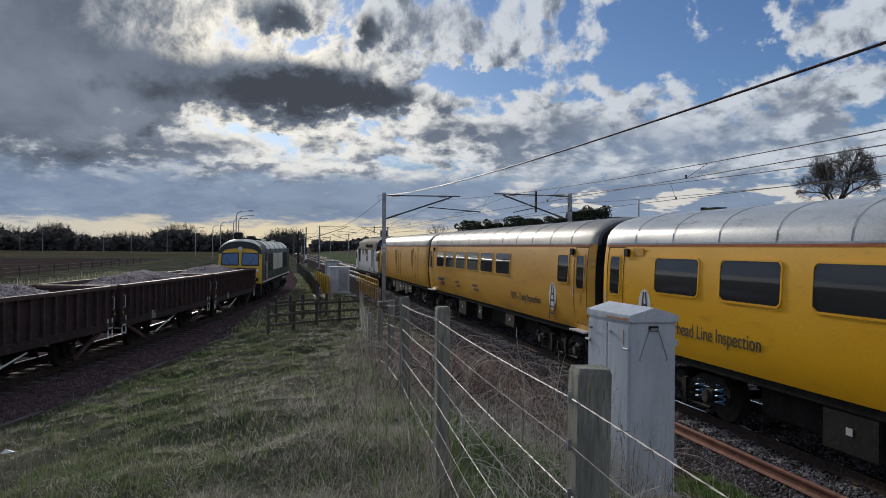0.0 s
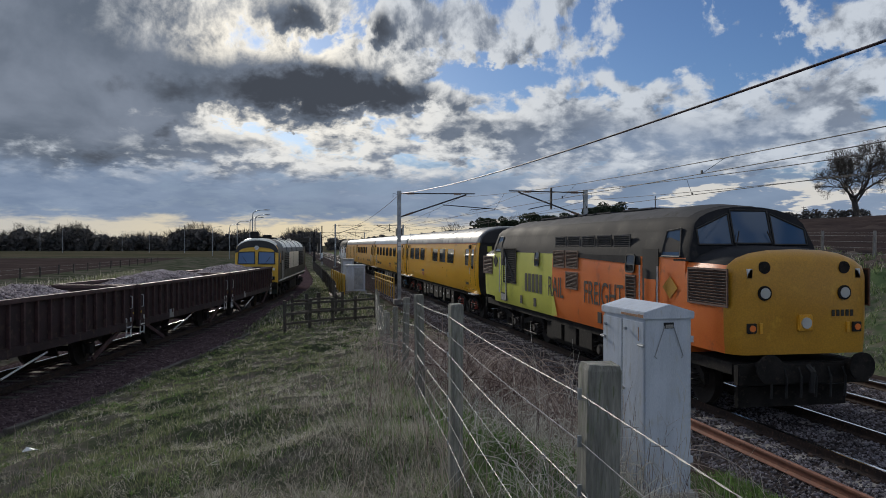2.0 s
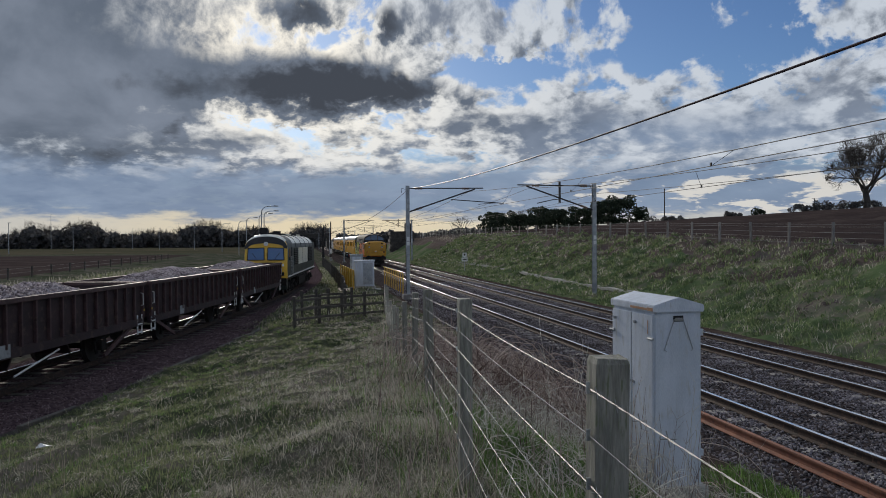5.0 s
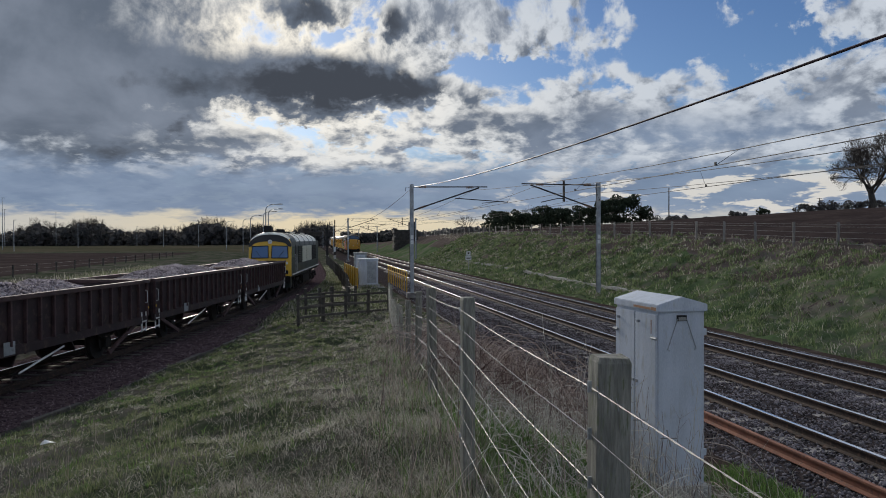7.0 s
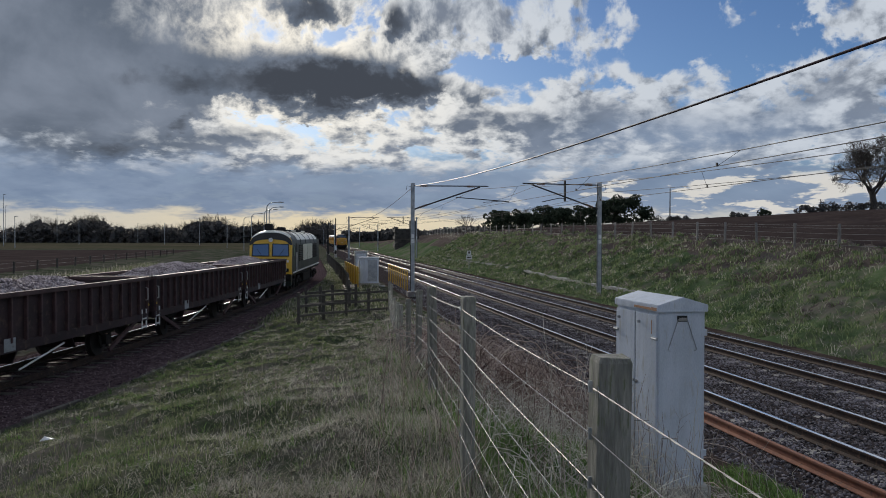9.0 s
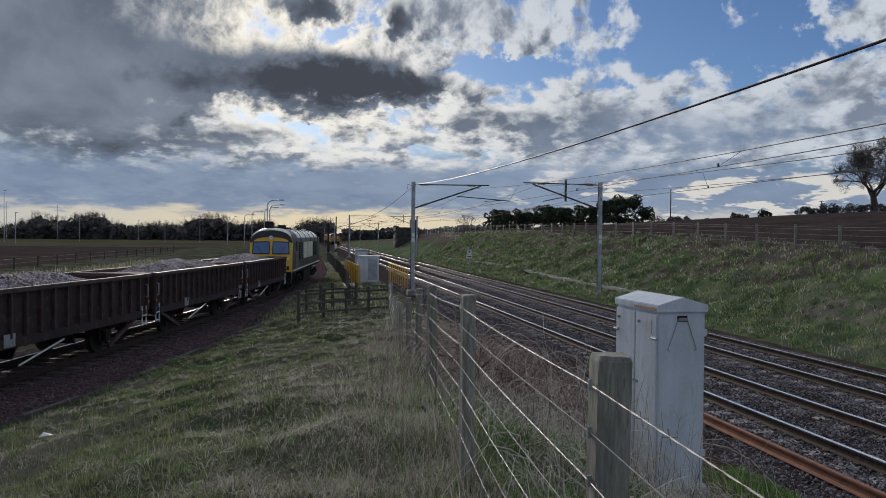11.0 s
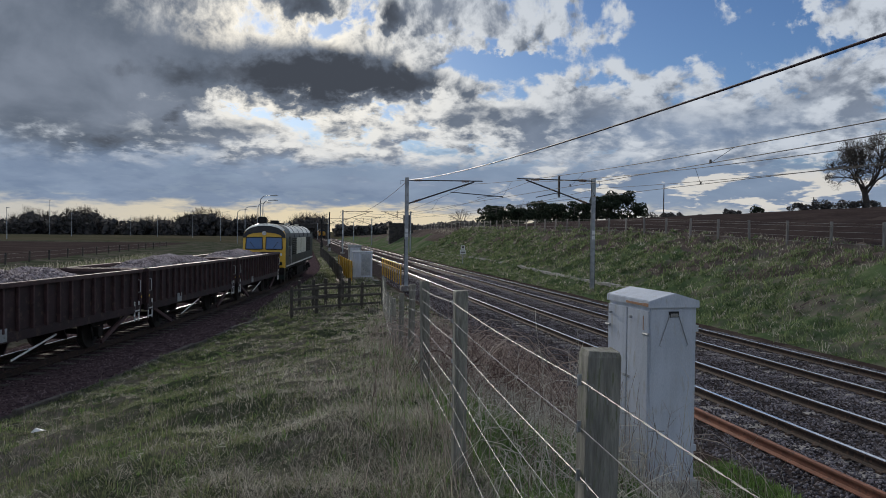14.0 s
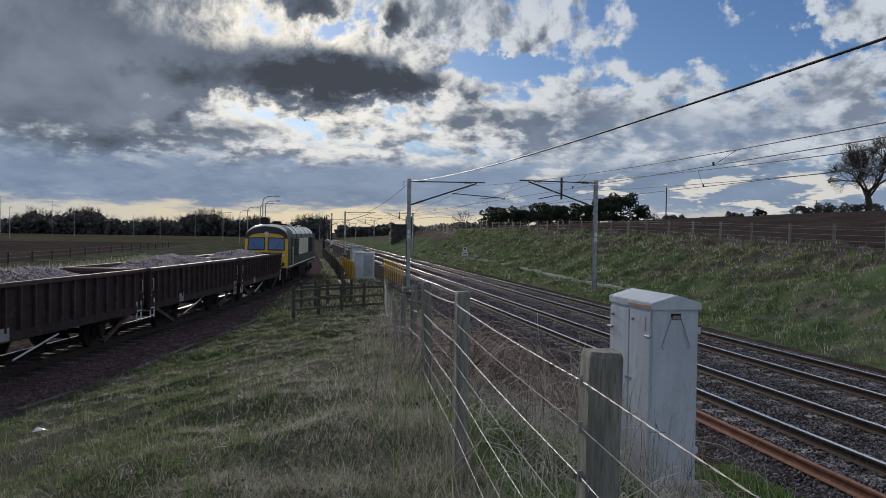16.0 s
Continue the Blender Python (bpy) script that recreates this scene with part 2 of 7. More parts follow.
M_SOIL = mixed_ground("ploughed_soil", [(0.5, (0.040, 0.031, 0.030)), (0.8, (0.060, 0.046, 0.043)), (1.0, (0.084, 0.066, 0.060))], scale=0.15)
M_DIRT = mixed_ground("trackside_dirt", [(0.5, (0.036, 0.028, 0.026)), (0.8, (0.062, 0.047, 0.042)), (1.0, (0.098, 0.080, 0.066))], bump=0.25, scale=1.2)
M_FARGREEN = mixed_ground("far_meadow", [(0.5, (0.047, 0.051, 0.031)), (0.8, (0.081, 0.076, 0.049)), (1.0, (0.128, 0.104, 0.079))], scale=0.03)
M_BALLAST = surface("ballast_stone", (0.030, 0.024, 0.024), (0.078, 0.066, 0.066), 9, 0.9, bump=0.25, fine=45, world_space=True, spec=0.0, bump_dist=0.03)
M_STONE = leafy("loose_stone", (0.022, 0.019, 0.021), (0.27, 0.248, 0.272), 0.0, 0.8)
M_PINK = surface("pink_aggregate", (0.30, 0.255, 0.262), (0.52, 0.465, 0.47), 11, 0.9, bump=0.5, fine=60, spec=0.3)
M_PINKSTONE = leafy("pink_stone", (0.10, 0.078, 0.085), (0.50, 0.43, 0.44), 0.0, 0.8)
M_REDSTONE = leafy("dark_red_stone", (0.030, 0.020, 0.022), (0.21, 0.155, 0.165), 0.0, 0.9)
M_SIDING = surface("siding_ballast", (0.052, 0.036, 0.040), (0.115, 0.082, 0.088), 8, 0.95, bump=0.8, fine=50, world_space=True, spec=0.0, bump_dist=0.03)
M_RAILTOP = surface("polished_rail", (0.66, 0.66, 0.68), (0.78, 0.78, 0.80), 3, 0.17, 1.0, 0.05, 90, gloss_var=0.06)
M_RUST = surface("rusty_steel", (0.028, 0.019, 0.016), (0.060, 0.038, 0.030), 5, 0.85, 0.2, 0.35, 90, c3=(0.12, 0.07, 0.05), dirt=0.6)
M_RUSTRED = surface("red_rusty_rail", (0.20, 0.078, 0.048), (0.29, 0.125, 0.078), 4, 0.85, 0.0, 0.35, 80, c3=(0.14, 0.068, 0.052), dirt=0.6)
M_SLEEPER = surface("concrete_sleeper", (0.20, 0.18, 0.165), (0.29, 0.27, 0.25), 4, 0.9, bump=0.4, fine=70, vary=0.15)
M_TIMBER = surface("weathered_timber", (0.15, 0.145, 0.125), (0.30, 0.29, 0.25), 5, 0.9, bump=0.6, fine=28, stretch=(6, 6, 0.8), c3=(0.16, 0.175, 0.11), dirt=0.6, vary=0.15)
M_PALEPOST = surface("bleached_timber", (0.17, 0.155, 0.145), (0.29, 0.27, 0.25), 5, 0.9, bump=0.5, fine=28, stretch=(6, 6, 0.8), vary=0.2)
M_DARKTIMBER = surface("dark_timber", (0.045, 0.04, 0.034), (0.09, 0.08, 0.068), 5, 0.9, bump=0.6, fine=28, vary=0.2)
M_WIRE = surface("galvanised_wire", (0.20, 0.20, 0.20), (0.33, 0.33, 0.32), 20, 0.6, 0.5, 0.1, 90)
M_CABLE = surface("dark_cable", (0.018, 0.018, 0.02), (0.04, 0.035, 0.035), 3, 0.6, 0.2, 0.0)
M_FEEDER = surface("feeder_cable", (0.035, 0.018, 0.022), (0.06, 0.03, 0.035), 3, 0.55, 0.2, 0.0)
M_GALV = surface("galvanised_steel", (0.30, 0.32, 0.34), (0.45, 0.47, 0.49), 3, 0.5, 0.55, 0.1, 60, c3=(0.26, 0.25, 0.24), dirt=0.4)
M_CABINET = surface("grey_cabinet_paint", (0.50, 0.54, 0.60), (0.61, 0.65, 0.72), 1.8, 0.5, 0.0, 0.05, 50, c3=(0.47, 0.48, 0.48), dirt=0.35, stretch=(3, 3, 0.7))
M_CABSTAIN = surface("rust_stain", (0.33, 0.17, 0.09), (0.45, 0.25, 0.14), 14, 0.8, 0.0, 0.2)
M_DARK = surface("black_gap", (0.010, 0.010, 0.011), (0.022, 0.02, 0.02), 6, 0.8, 0.0, 0.1)
M_UNDER = surface("grimy_underframe", (0.011, 0.010, 0.0095), (0.026, 0.023, 0.021), 4, 0.85, 0.0, 0.3, 40, c3=(0.042, 0.034, 0.028), dirt=0.5, spec=0.2)
M_WHEEL = surface("wheel_steel", (0.022, 0.019, 0.017), (0.045, 0.038, 0.034), 4, 0.7, 0.2, 0.2)
M_YELLOW = surface("yellow_coach_paint", (0.90, 0.44, 0.010), (0.94, 0.48, 0.014), 0.5, 0.30, 0.0, 0.02, 40, c3=(0.66, 0.31, 0.02), dirt=0.2, stretch=(1, 0.5, 2), gloss_var=0.08)
M_YELLOWDIRT = surface("dulled_yellow_paint", (0.66, 0.31, 0.02), (0.74, 0.37, 0.03), 0.6, 0.42, 0.0, 0.04, 40, c3=(0.48, 0.27, 0.05), dirt=0.3, stretch=(1, 0.5, 2), gloss_var=0.1)
M_ROOF = surface("grey_coach_roof", (0.42, 0.45, 0.48), (0.54, 0.57, 0.60), 0.9, 0.34, 0.0, 0.08, 30, c3=(0.24, 0.25, 0.26), dirt=0.3, stretch=(3, 0.6, 1))
M_ROOFDARK = surface("sooty_coach_roof", (0.17, 0.17, 0.17), (0.28, 0.28, 0.28), 0.9, 0.5, 0.0, 0.08, 30, c3=(0.12, 0.12, 0.12), dirt=0.4, stretch=(3, 0.6, 1))
M_BLACKEND = surface("black_end_paint", (0.012, 0.012, 0.014), (0.03, 0.03, 0.032), 2, 0.5, 0.0, 0.05)
M_REDLINE = surface("red_cantrail_line", (0.50, 0.09, 0.02), (0.58, 0.13, 0.03), 2, 0.4)
M_WINDOW = glassy("dark_window_glass", (0.035, 0.036, 0.038), 0.06)
M_CABGLASS = glassy("cab_window_glass", (0.04, 0.085, 0.16), 0.05)
# blue sky reflection is put into this pane's base colour
M_SKYGLASS = glassy("painted_sky_reflection_glass", (0.10, 0.18, 0.34), 0.08)
M_LIME = surface("lime_yellow_paint", (0.62, 0.62, 0.09), (0.70, 0.69, 0.12), 0.8, 0.38, 0.0, 0.03, 40, c3=(0.50, 0.49, 0.12), dirt=0.3)
M_ORANGE = surface("orange_loco_paint", (0.78, 0.17, 0.025), (0.86, 0.21, 0.035), 0.8, 0.38, 0.0, 0.03, 40, c3=(0.55, 0.14, 0.04), dirt=0.3)
M_LOCOGREY = surface("charcoal_loco_paint", (0.018, 0.019, 0.022), (0.034, 0.034, 0.038), 1.2, 0.75, 0.0, 0.05, 40, c3=(0.045, 0.043, 0.041), dirt=0.35, spec=0.08)
M_LOCOROOF = surface("dusty_loco_roof", (0.050, 0.051, 0.056), (0.100, 0.100, 0.106), 1.2, 0.8, 0.0, 0.08, 40, c3=(0.045, 0.042, 0.040), dirt=0.4, spec=0.1)
M_NOSE = surface("yellow_warning_panel", (0.45, 0.215, 0.015), (0.53, 0.265, 0.020), 0.8, 0.4, 0.0, 0.03, 40, c3=(0.62, 0.34, 0.03), dirt=0.3)
M_CABYELLOW = surface("freight_cab_yellow", (0.76, 0.45, 0.04), (0.84, 0.52, 0.06), 0.8, 0.4, 0.0, 0.03, 40, c3=(0.60, 0.36, 0.05), dirt=0.3)
M_GRILLE = surface("louvre_brown", (0.10, 0.055, 0.04), (0.17, 0.09, 0.06), 6, 0.7, 0.0, 0.1)
M_WHITE = surface("off_white_paint", (0.66, 0.67, 0.67), (0.76, 0.77, 0.77), 1.4, 0.5, 0.0, 0.05, 40, c3=(0.50, 0.50, 0.49), dirt=0.4)
M_BLUE = surface("deep_blue_paint", (0.02, 0.035, 0.12), (0.03, 0.05, 0.16), 1.4, 0.4)
M_TEXT = surface("dark_lettering", (0.022, 0.02, 0.018), (0.035, 0.03, 0.026), 8, 0.5, 0.0, 0.0)
M_GREEN66 = surface("dark_green_loco_paint", (0.007, 0.015, 0.012), (0.014, 0.026, 0.021), 1.2, 0.5, 0.0, 0.03, 40, c3=(0.06, 0.07, 0.06), dirt=0.3)
M_CREAM = surface("cream_loco_paint", (0.74, 0.73, 0.64), (0.84, 0.83, 0.75), 1.2, 0.33, 0.0, 0.04, 40, c3=(0.38, 0.37, 0.32), dirt=0.4)
M_WAGON = surface("maroon_wagon_steel", (0.022, 0.012, 0.014), (0.044, 0.024, 0.027), 1.6, 0.7, 0.1, 0.3, 50, c3=(0.075, 0.046, 0.038), dirt=0.5)
M_WAGONRIM = surface("lighter_wagon_rim", (0.054, 0.029, 0.031), (0.105, 0.060, 0.060), 3, 0.65, 0.2, 0.3, 50, c3=(0.11, 0.07, 0.06), dirt=0.5)
M_HANDLE = surface("white_handrail", (0.60, 0.60, 0.60), (0.75, 0.75, 0.74), 6, 0.5)
M_YFENCE = surface("yellow_grp_panel", (0.62, 0.38, 0.02), (0.72, 0.45, 0.04), 3, 0.55, 0.0, 0.1)
M_YRAIL = surface("ochre_guard_rail", (0.42, 0.24, 0.02), (0.52, 0.31, 0.04), 3, 0.55, 0.0, 0.1)
M_BRICK = surface("dark_stone_wall", (0.038, 0.034, 0.032), (0.075, 0.068, 0.060), 2, 0.95, 0.0, 0.5)
M_CONC = surface("pale_concrete", (0.30, 0.29, 0.27), (0.43, 0.42, 0.39), 3, 0.9, 0.0, 0.3)
M_BARK = surface("grey_bark", (0.055, 0.048, 0.042), (0.10, 0.088, 0.075), 5, 0.95, 0.0, 0.7, 30)
M_TWIG = surface("dark_twigs", (0.05, 0.042, 0.036), (0.085, 0.07, 0.06), 3, 0.95, 0.0, 0.0)
M_STRAW = leafy("dry_grass", (0.18, 0.165, 0.130), (0.68, 0.63, 0.52), 0.4)
M_BLADE = leafy("green_grass", (0.050, 0.076, 0.034), (0.27, 0.30, 0.150), 0.5)
M_BANKBLADE = leafy("bank_grass_blade", (0.070, 0.112, 0.048), (0.30, 0.36, 0.175), 0.4)
M_LUSH = leafy("fresh_grass", (0.07, 0.14, 0.035), (0.22, 0.33, 0.11), 0.45)
M_BRAMBLE = leafy("bramble_stem", (0.10, 0.058, 0.050), (0.60, 0.49, 0.42), 0.05)
M_STALK = leafy("pale_dead_stalk", (0.46, 0.42, 0.35), (0.80, 0.76, 0.68), 0.15)
M_PINE = leafy("dark_pine_needles", (0.020, 0.032, 0.020), (0.055, 0.070, 0.045), 0.25)
M_BUSH = leafy("hedge_leaves", (0.03, 0.04, 0.016), (0.06, 0.065, 0.03), 0.25)
# distance haze is mixed into this colour: paler and greyer than the wood itself
M_FARWOOD = leafy("hazy_bare_far_wood", (0.070, 0.072, 0.074), (0.16, 0.150, 0.145), 0.3)
M_RED = surface("red_sign_face", (0.5, 0.04, 0.03), (0.6, 0.06, 0.04), 5, 0.5)
M_LAMPGLASS = glassy("headlamp_lens", (0.5, 0.5, 0.48), 0.1)
M_SPRINGBLUE = surface("blue_coil_spring", (0.08, 0.20, 0.34), (0.12, 0.27, 0.42), 5, 0.5)
M_SPRINGRED = surface("red_coil_spring", (0.35, 0.05, 0.035), (0.45, 0.08, 0.05), 5, 0.5)
M_RUBBER = surface("black_rubber", (0.012, 0.012, 0.012), (0.025, 0.025, 0.025), 6, 0.7)


# ---------------- mesh helpers ----------------
class Build:
    """Collects vertices and faces; boxes, tubes, slabs."""

    def __init__(self):
        self.v, self.f = [], []

    def add(self, vs, fs):
        o = len(self.v)
        self.v += [tuple(p) for p in vs]
        self.f += [tuple(o + i for i in q) for q in fs]
        return self

    def box(self, c, s, turn=None):
        x, y, z = s[0] / 2, s[1] / 2, s[2] / 2
        vs = [Vector((a * x, b * y, d * z)) for d in (-1, 1) for b in (-1, 1) for a in (-1, 1)]
        if turn is not None:
            vs = [turn @ p for p in vs]
        vs = [p + Vector(c) for p in vs]
        return self.add(vs, [(0, 2, 3, 1), (4, 5, 7, 6), (0, 1, 5, 4), (2, 6, 7, 3), (0, 4, 6, 2), (1, 3, 7, 5)])

    def tube(self, p, q, r, n=8, r2=None, cap=True):
        p, q = Vector(p), Vector(q)
        d = (q - p)
        if d.length < 1e-6:
            return self
        d.normalize()
        a = d.orthogonal().normalized()
        b = d.cross(a)
        r2 = r if r2 is None else r2
        vs = [p + (a * math.cos(2 * math.pi * i / n) + b * math.sin(2 * math.pi * i / n)) * r for i in range(n)]
        vs += [q + (a * math.cos(2 * math.pi * i / n) + b * math.sin(2 * math.pi * i / n)) * r2 for i in range(n)]
        fs = [(i, (i + 1) % n, n + (i + 1) % n, n + i) for i in range(n)]
        if cap:
            fs += [tuple(range(n - 1, -1, -1)), tuple(range(n, 2 * n))]
        return self.add(vs, fs)

    def line(self, pts, r, n=5, r2=None):
        """A tube swept through the points, in one piece."""
        pts = [Vector(p) for p in pts]
        rings = []
        for i, p in enumerate(pts):
            d = (pts[min(i + 1, len(pts) - 1)] - pts[max(i - 1, 0)]).normalized()
            a = d.cross(Vector((0.13, 0.21, 0.97)))
            a = (a if a.length > 0.05 else d.orthogonal()).normalized()
            b = d.cross(a)
            q = r if r2 is None else r + (r2 - r) * i / (len(pts) - 1)
            rings.append([p + (a * math.cos(2 * math.pi * k / n) + b * math.sin(2 * math.pi * k / n)) * q for k in range(n)])
        return self.loft(rings)

    def loft(self, rings, cap=True, closed=True):
        """Joins equal rings of points."""
        n = len(rings[0])
        vs = [p for r in rings for p in r]
        fs = []
        for k in range(len(rings) - 1):
            for i in range(n if closed else n - 1):
                j = (i + 1) % n
                fs.append((k * n + i, k * n + j, (k + 1) * n + j, (k + 1) * n + i))
        if cap:
            fs += [tuple(range(n - 1, -1, -1)), tuple(range((len(rings) - 1) * n, len(rings) * n))]
        return self.add(vs, fs)

    def disc(self, c, axis, r, h, n=16):
        a = Vector(axis).normalized()
        return self.tube(Vector(c) - a * h / 2, Vector(c) + a * h / 2, r, n)


def mesh_of(name, b, material, smooth=False, bevel=0.0):
    me = bpy.data.meshes.new(name)
    if isinstance(b, Build):
        me.from_pydata(b.v, [], b.f)
        if bevel:
            bm = bmesh.new()
            bm.from_mesh(me)
            bmesh.ops.recalc_face_normals(bm, faces=bm.faces)
            bmesh.ops.bevel(bm, geom=[e for e in bm.edges if e.calc_face_angle(0) > 0.6], offset=bevel, segments=2, affect="EDGES", clamp_overlap=True)
            bm.to_mesh(me)
            bm.free()
        else:
            bm = bmesh.new()
            bm.from_mesh(me)
            bmesh.ops.recalc_face_normals(bm, faces=bm.faces)
            bm.to_mesh(me)
            bm.free()
    if smooth:
        me.shade_smooth()
        if smooth != "all":
            me.set_sharp_from_angle(angle=radians(35))
    for mt in (material if isinstance(material, (list, tuple)) else [material]):
        me.materials.append(mt)
    return me


def part(name, b, material, parent, label="", smooth=False, bevel=0.0):
    ob = new(name, mesh_of(name, b, material, smooth, bevel))
    ob.parent = parent
    if label:
        tagged(ob, label)
    return ob


def thing(name, label, category, m=None, group="", kind=""):
    ob = new(name)
    if m is not None:
        ob.matrix_basis = m
    return tagged(ob, label, category, group, kind)


def solo(name, b, material, label, category, m=None, group="", kind="", smooth=False, bevel=0.0):
    ob = new(name, mesh_of(name, b, material, smooth, bevel))
    if m is not None:
        ob.matrix_basis = m
    return tagged(ob, label, category, group, kind)


def raw_mesh(name, verts, faces, materials):
    """Large meshes straight from arrays: verts (n, 3), faces (m, 3 or 4)."""
    me = bpy.data.meshes.new(name)
    verts, faces = np.asarray(verts, np.float32), np.asarray(faces, np.int32)
    k = faces.shape[1]
    me.vertices.add(len(verts))
    me.vertices.foreach_set("co", verts.ravel())
    me.loops.add(faces.size)
    me.loops.foreach_set("vertex_index", faces.ravel())
    me.polygons.add(len(faces))
    me.polygons.foreach_set("loop_start", np.arange(0, faces.size, k, dtype=np.int32))
    me.polygons.foreach_set("loop_total", np.full(len(faces), k, np.int32))
    me.update(calc_edges=True)
    for mt in materials:
        me.materials.append(mt)
    return me


def lettering(text, size, material, parent, m, name="lettering", align="LEFT", width=None):
    """Raised letters in the built-in font, as a mesh part."""
    cu = bpy.data.curves.new(name, "FONT")
    cu.body, cu.size, cu.extrude, cu.align_x = text, size, 0.002, align
    tmp = new("tmp_text", cu)
    bpy.context.view_layer.update()
    me = bpy.data.meshes.new_from_object(tmp)
    bpy.data.objects.remove(tmp)
    if width:
        xs = [v.co.x for v in me.vertices]
        k = width / (max(xs) - min(xs))
        for v in me.vertices:
            v.co.x *= k
    me.materials.clear()
    me.materials.append(material)
    ob = new(name, me)
    ob.parent = parent
    ob.matrix_basis = m
    return ob


def on_side(y, z, x):
    """Pose of lettering on a side that faces -x; it reads towards -y."""
    return Matrix(((0, 0, -1, x), (-1, 0, 0, y), (0, 1, 0, z), (0, 0, 0, 1)))


# ---------------- lie of the land ----------------
def sstep(a, b, x):
    t = np.clip((x - a) / (b - a), 0, 1)
    return t * t * (3 - 2 * t)


def siding_x(y):
    return -8.65 - 0.00185 * np.maximum(84.0 - y, 0.0) ** 2


def shoulder(y):
    """Width of worn ballast on the mound side of the siding."""
    return np.interp(y, [28, 44], [3.4, 2.0])


def fence_x(y):
    return -7.72 + 0.087 * (y - 1.9)


def ridge_z(y):
    return np.interp(y, [-30, -5, 1.9, 5, 8, 11, 14.2, 18, 23, 30], [1.6, 1.6, 1.49, 1.40, 1.27, 1.05, 0.66, 0.25, -0.10, -0.30])


def cut_top(y):
    return np.interp(y, [-60, 20, 30, 46, 53, 83, 140, 240, 400], [2.4, 2.5, 2.66, 3.12, 3.27, 3.6, 3.8, 2.0, 0.6])


def land_z(x, y):
    """Height of the ground sheet; rail heads lie at 0."""
    x, y = np.asarray(x, float), np.asarray(y, float)
    e = siding_x(y) + shoulder(y)
    fx = fence_x(y)
    rz = ridge_z(y)
    # mound between the siding and the main line
    left = -0.58 + (rz + 0.58) * (0.55 * sstep(e - 0.2, fx - 0.8, x) + 0.45 * np.clip((x - e) / (fx - 0.8 - e), 0, 1))
    right = -0.42 + (rz + 0.42) * (1 - sstep(fx + 0.3, np.maximum(fx + 3.2, -3.3), x))
    z = np.where(x < fx, left, right)
    z = np.where(x < e, -0.78, z)
    # main line bed
    z = np.where(x > -3.0, -0.45, z)
    # turf that has crept over the ballast shoulder
    z = np.where((x > -3.3) & (x < -2.4) & (y < 12), -0.26, z)
    # cutting side and the field behind its fence
    top = cut_top(y)
    bank = -0.25 + (top + 0.25) * sstep(6.0, 16.8, x) ** 0.9
    z = np.where(x > 5.4, bank, z)
    far = sstep(260, 520, y)
    hill = top + np.minimum(np.maximum(x - 15.0, 0), 95) * 0.059 * (1 - far) * sstep(-200, 20, y)
    hill = hill - np.maximum(x - 112, 0) * 0.03
    z = np.where(x > 15.0, np.maximum(hill, np.minimum(bank, hill)), z)
    # open country beyond
    z = np.where((x < siding_x(y) - 3.0), -0.7 + 0.9 * sstep(-14, -34, x) + 0.8 * sstep(-40, -400, x), z)
    return z


def waves():
    rng = np.random.default_rng(4)
    return [(rng.uniform(0, 6.28), rng.uniform(0.8, 7.5), rng.uniform(0, 6.28)) for k in range(80)]


WAVES = waves()


def relief(X, Y):
    """Lumps in the turf, on top of land_z."""
    X, Y = np.asarray(X, float), np.asarray(Y, float)
    bump = np.zeros_like(X)
    for a, w, ph in WAVES:
        bump = bump + np.sin((X * np.cos(a) + Y * np.sin(a)) * w + ph) * 0.010 * (2.2 / (0.6 + w))
    grassy = ((X > siding_x(Y) + shoulder(Y) + 0.2) & (X < -3.4)) | (X > 6.0)
    return np.where(grassy, bump * np.where(X > 6, 2.6, 1.5), bump * 0.3) * (Y < 200)


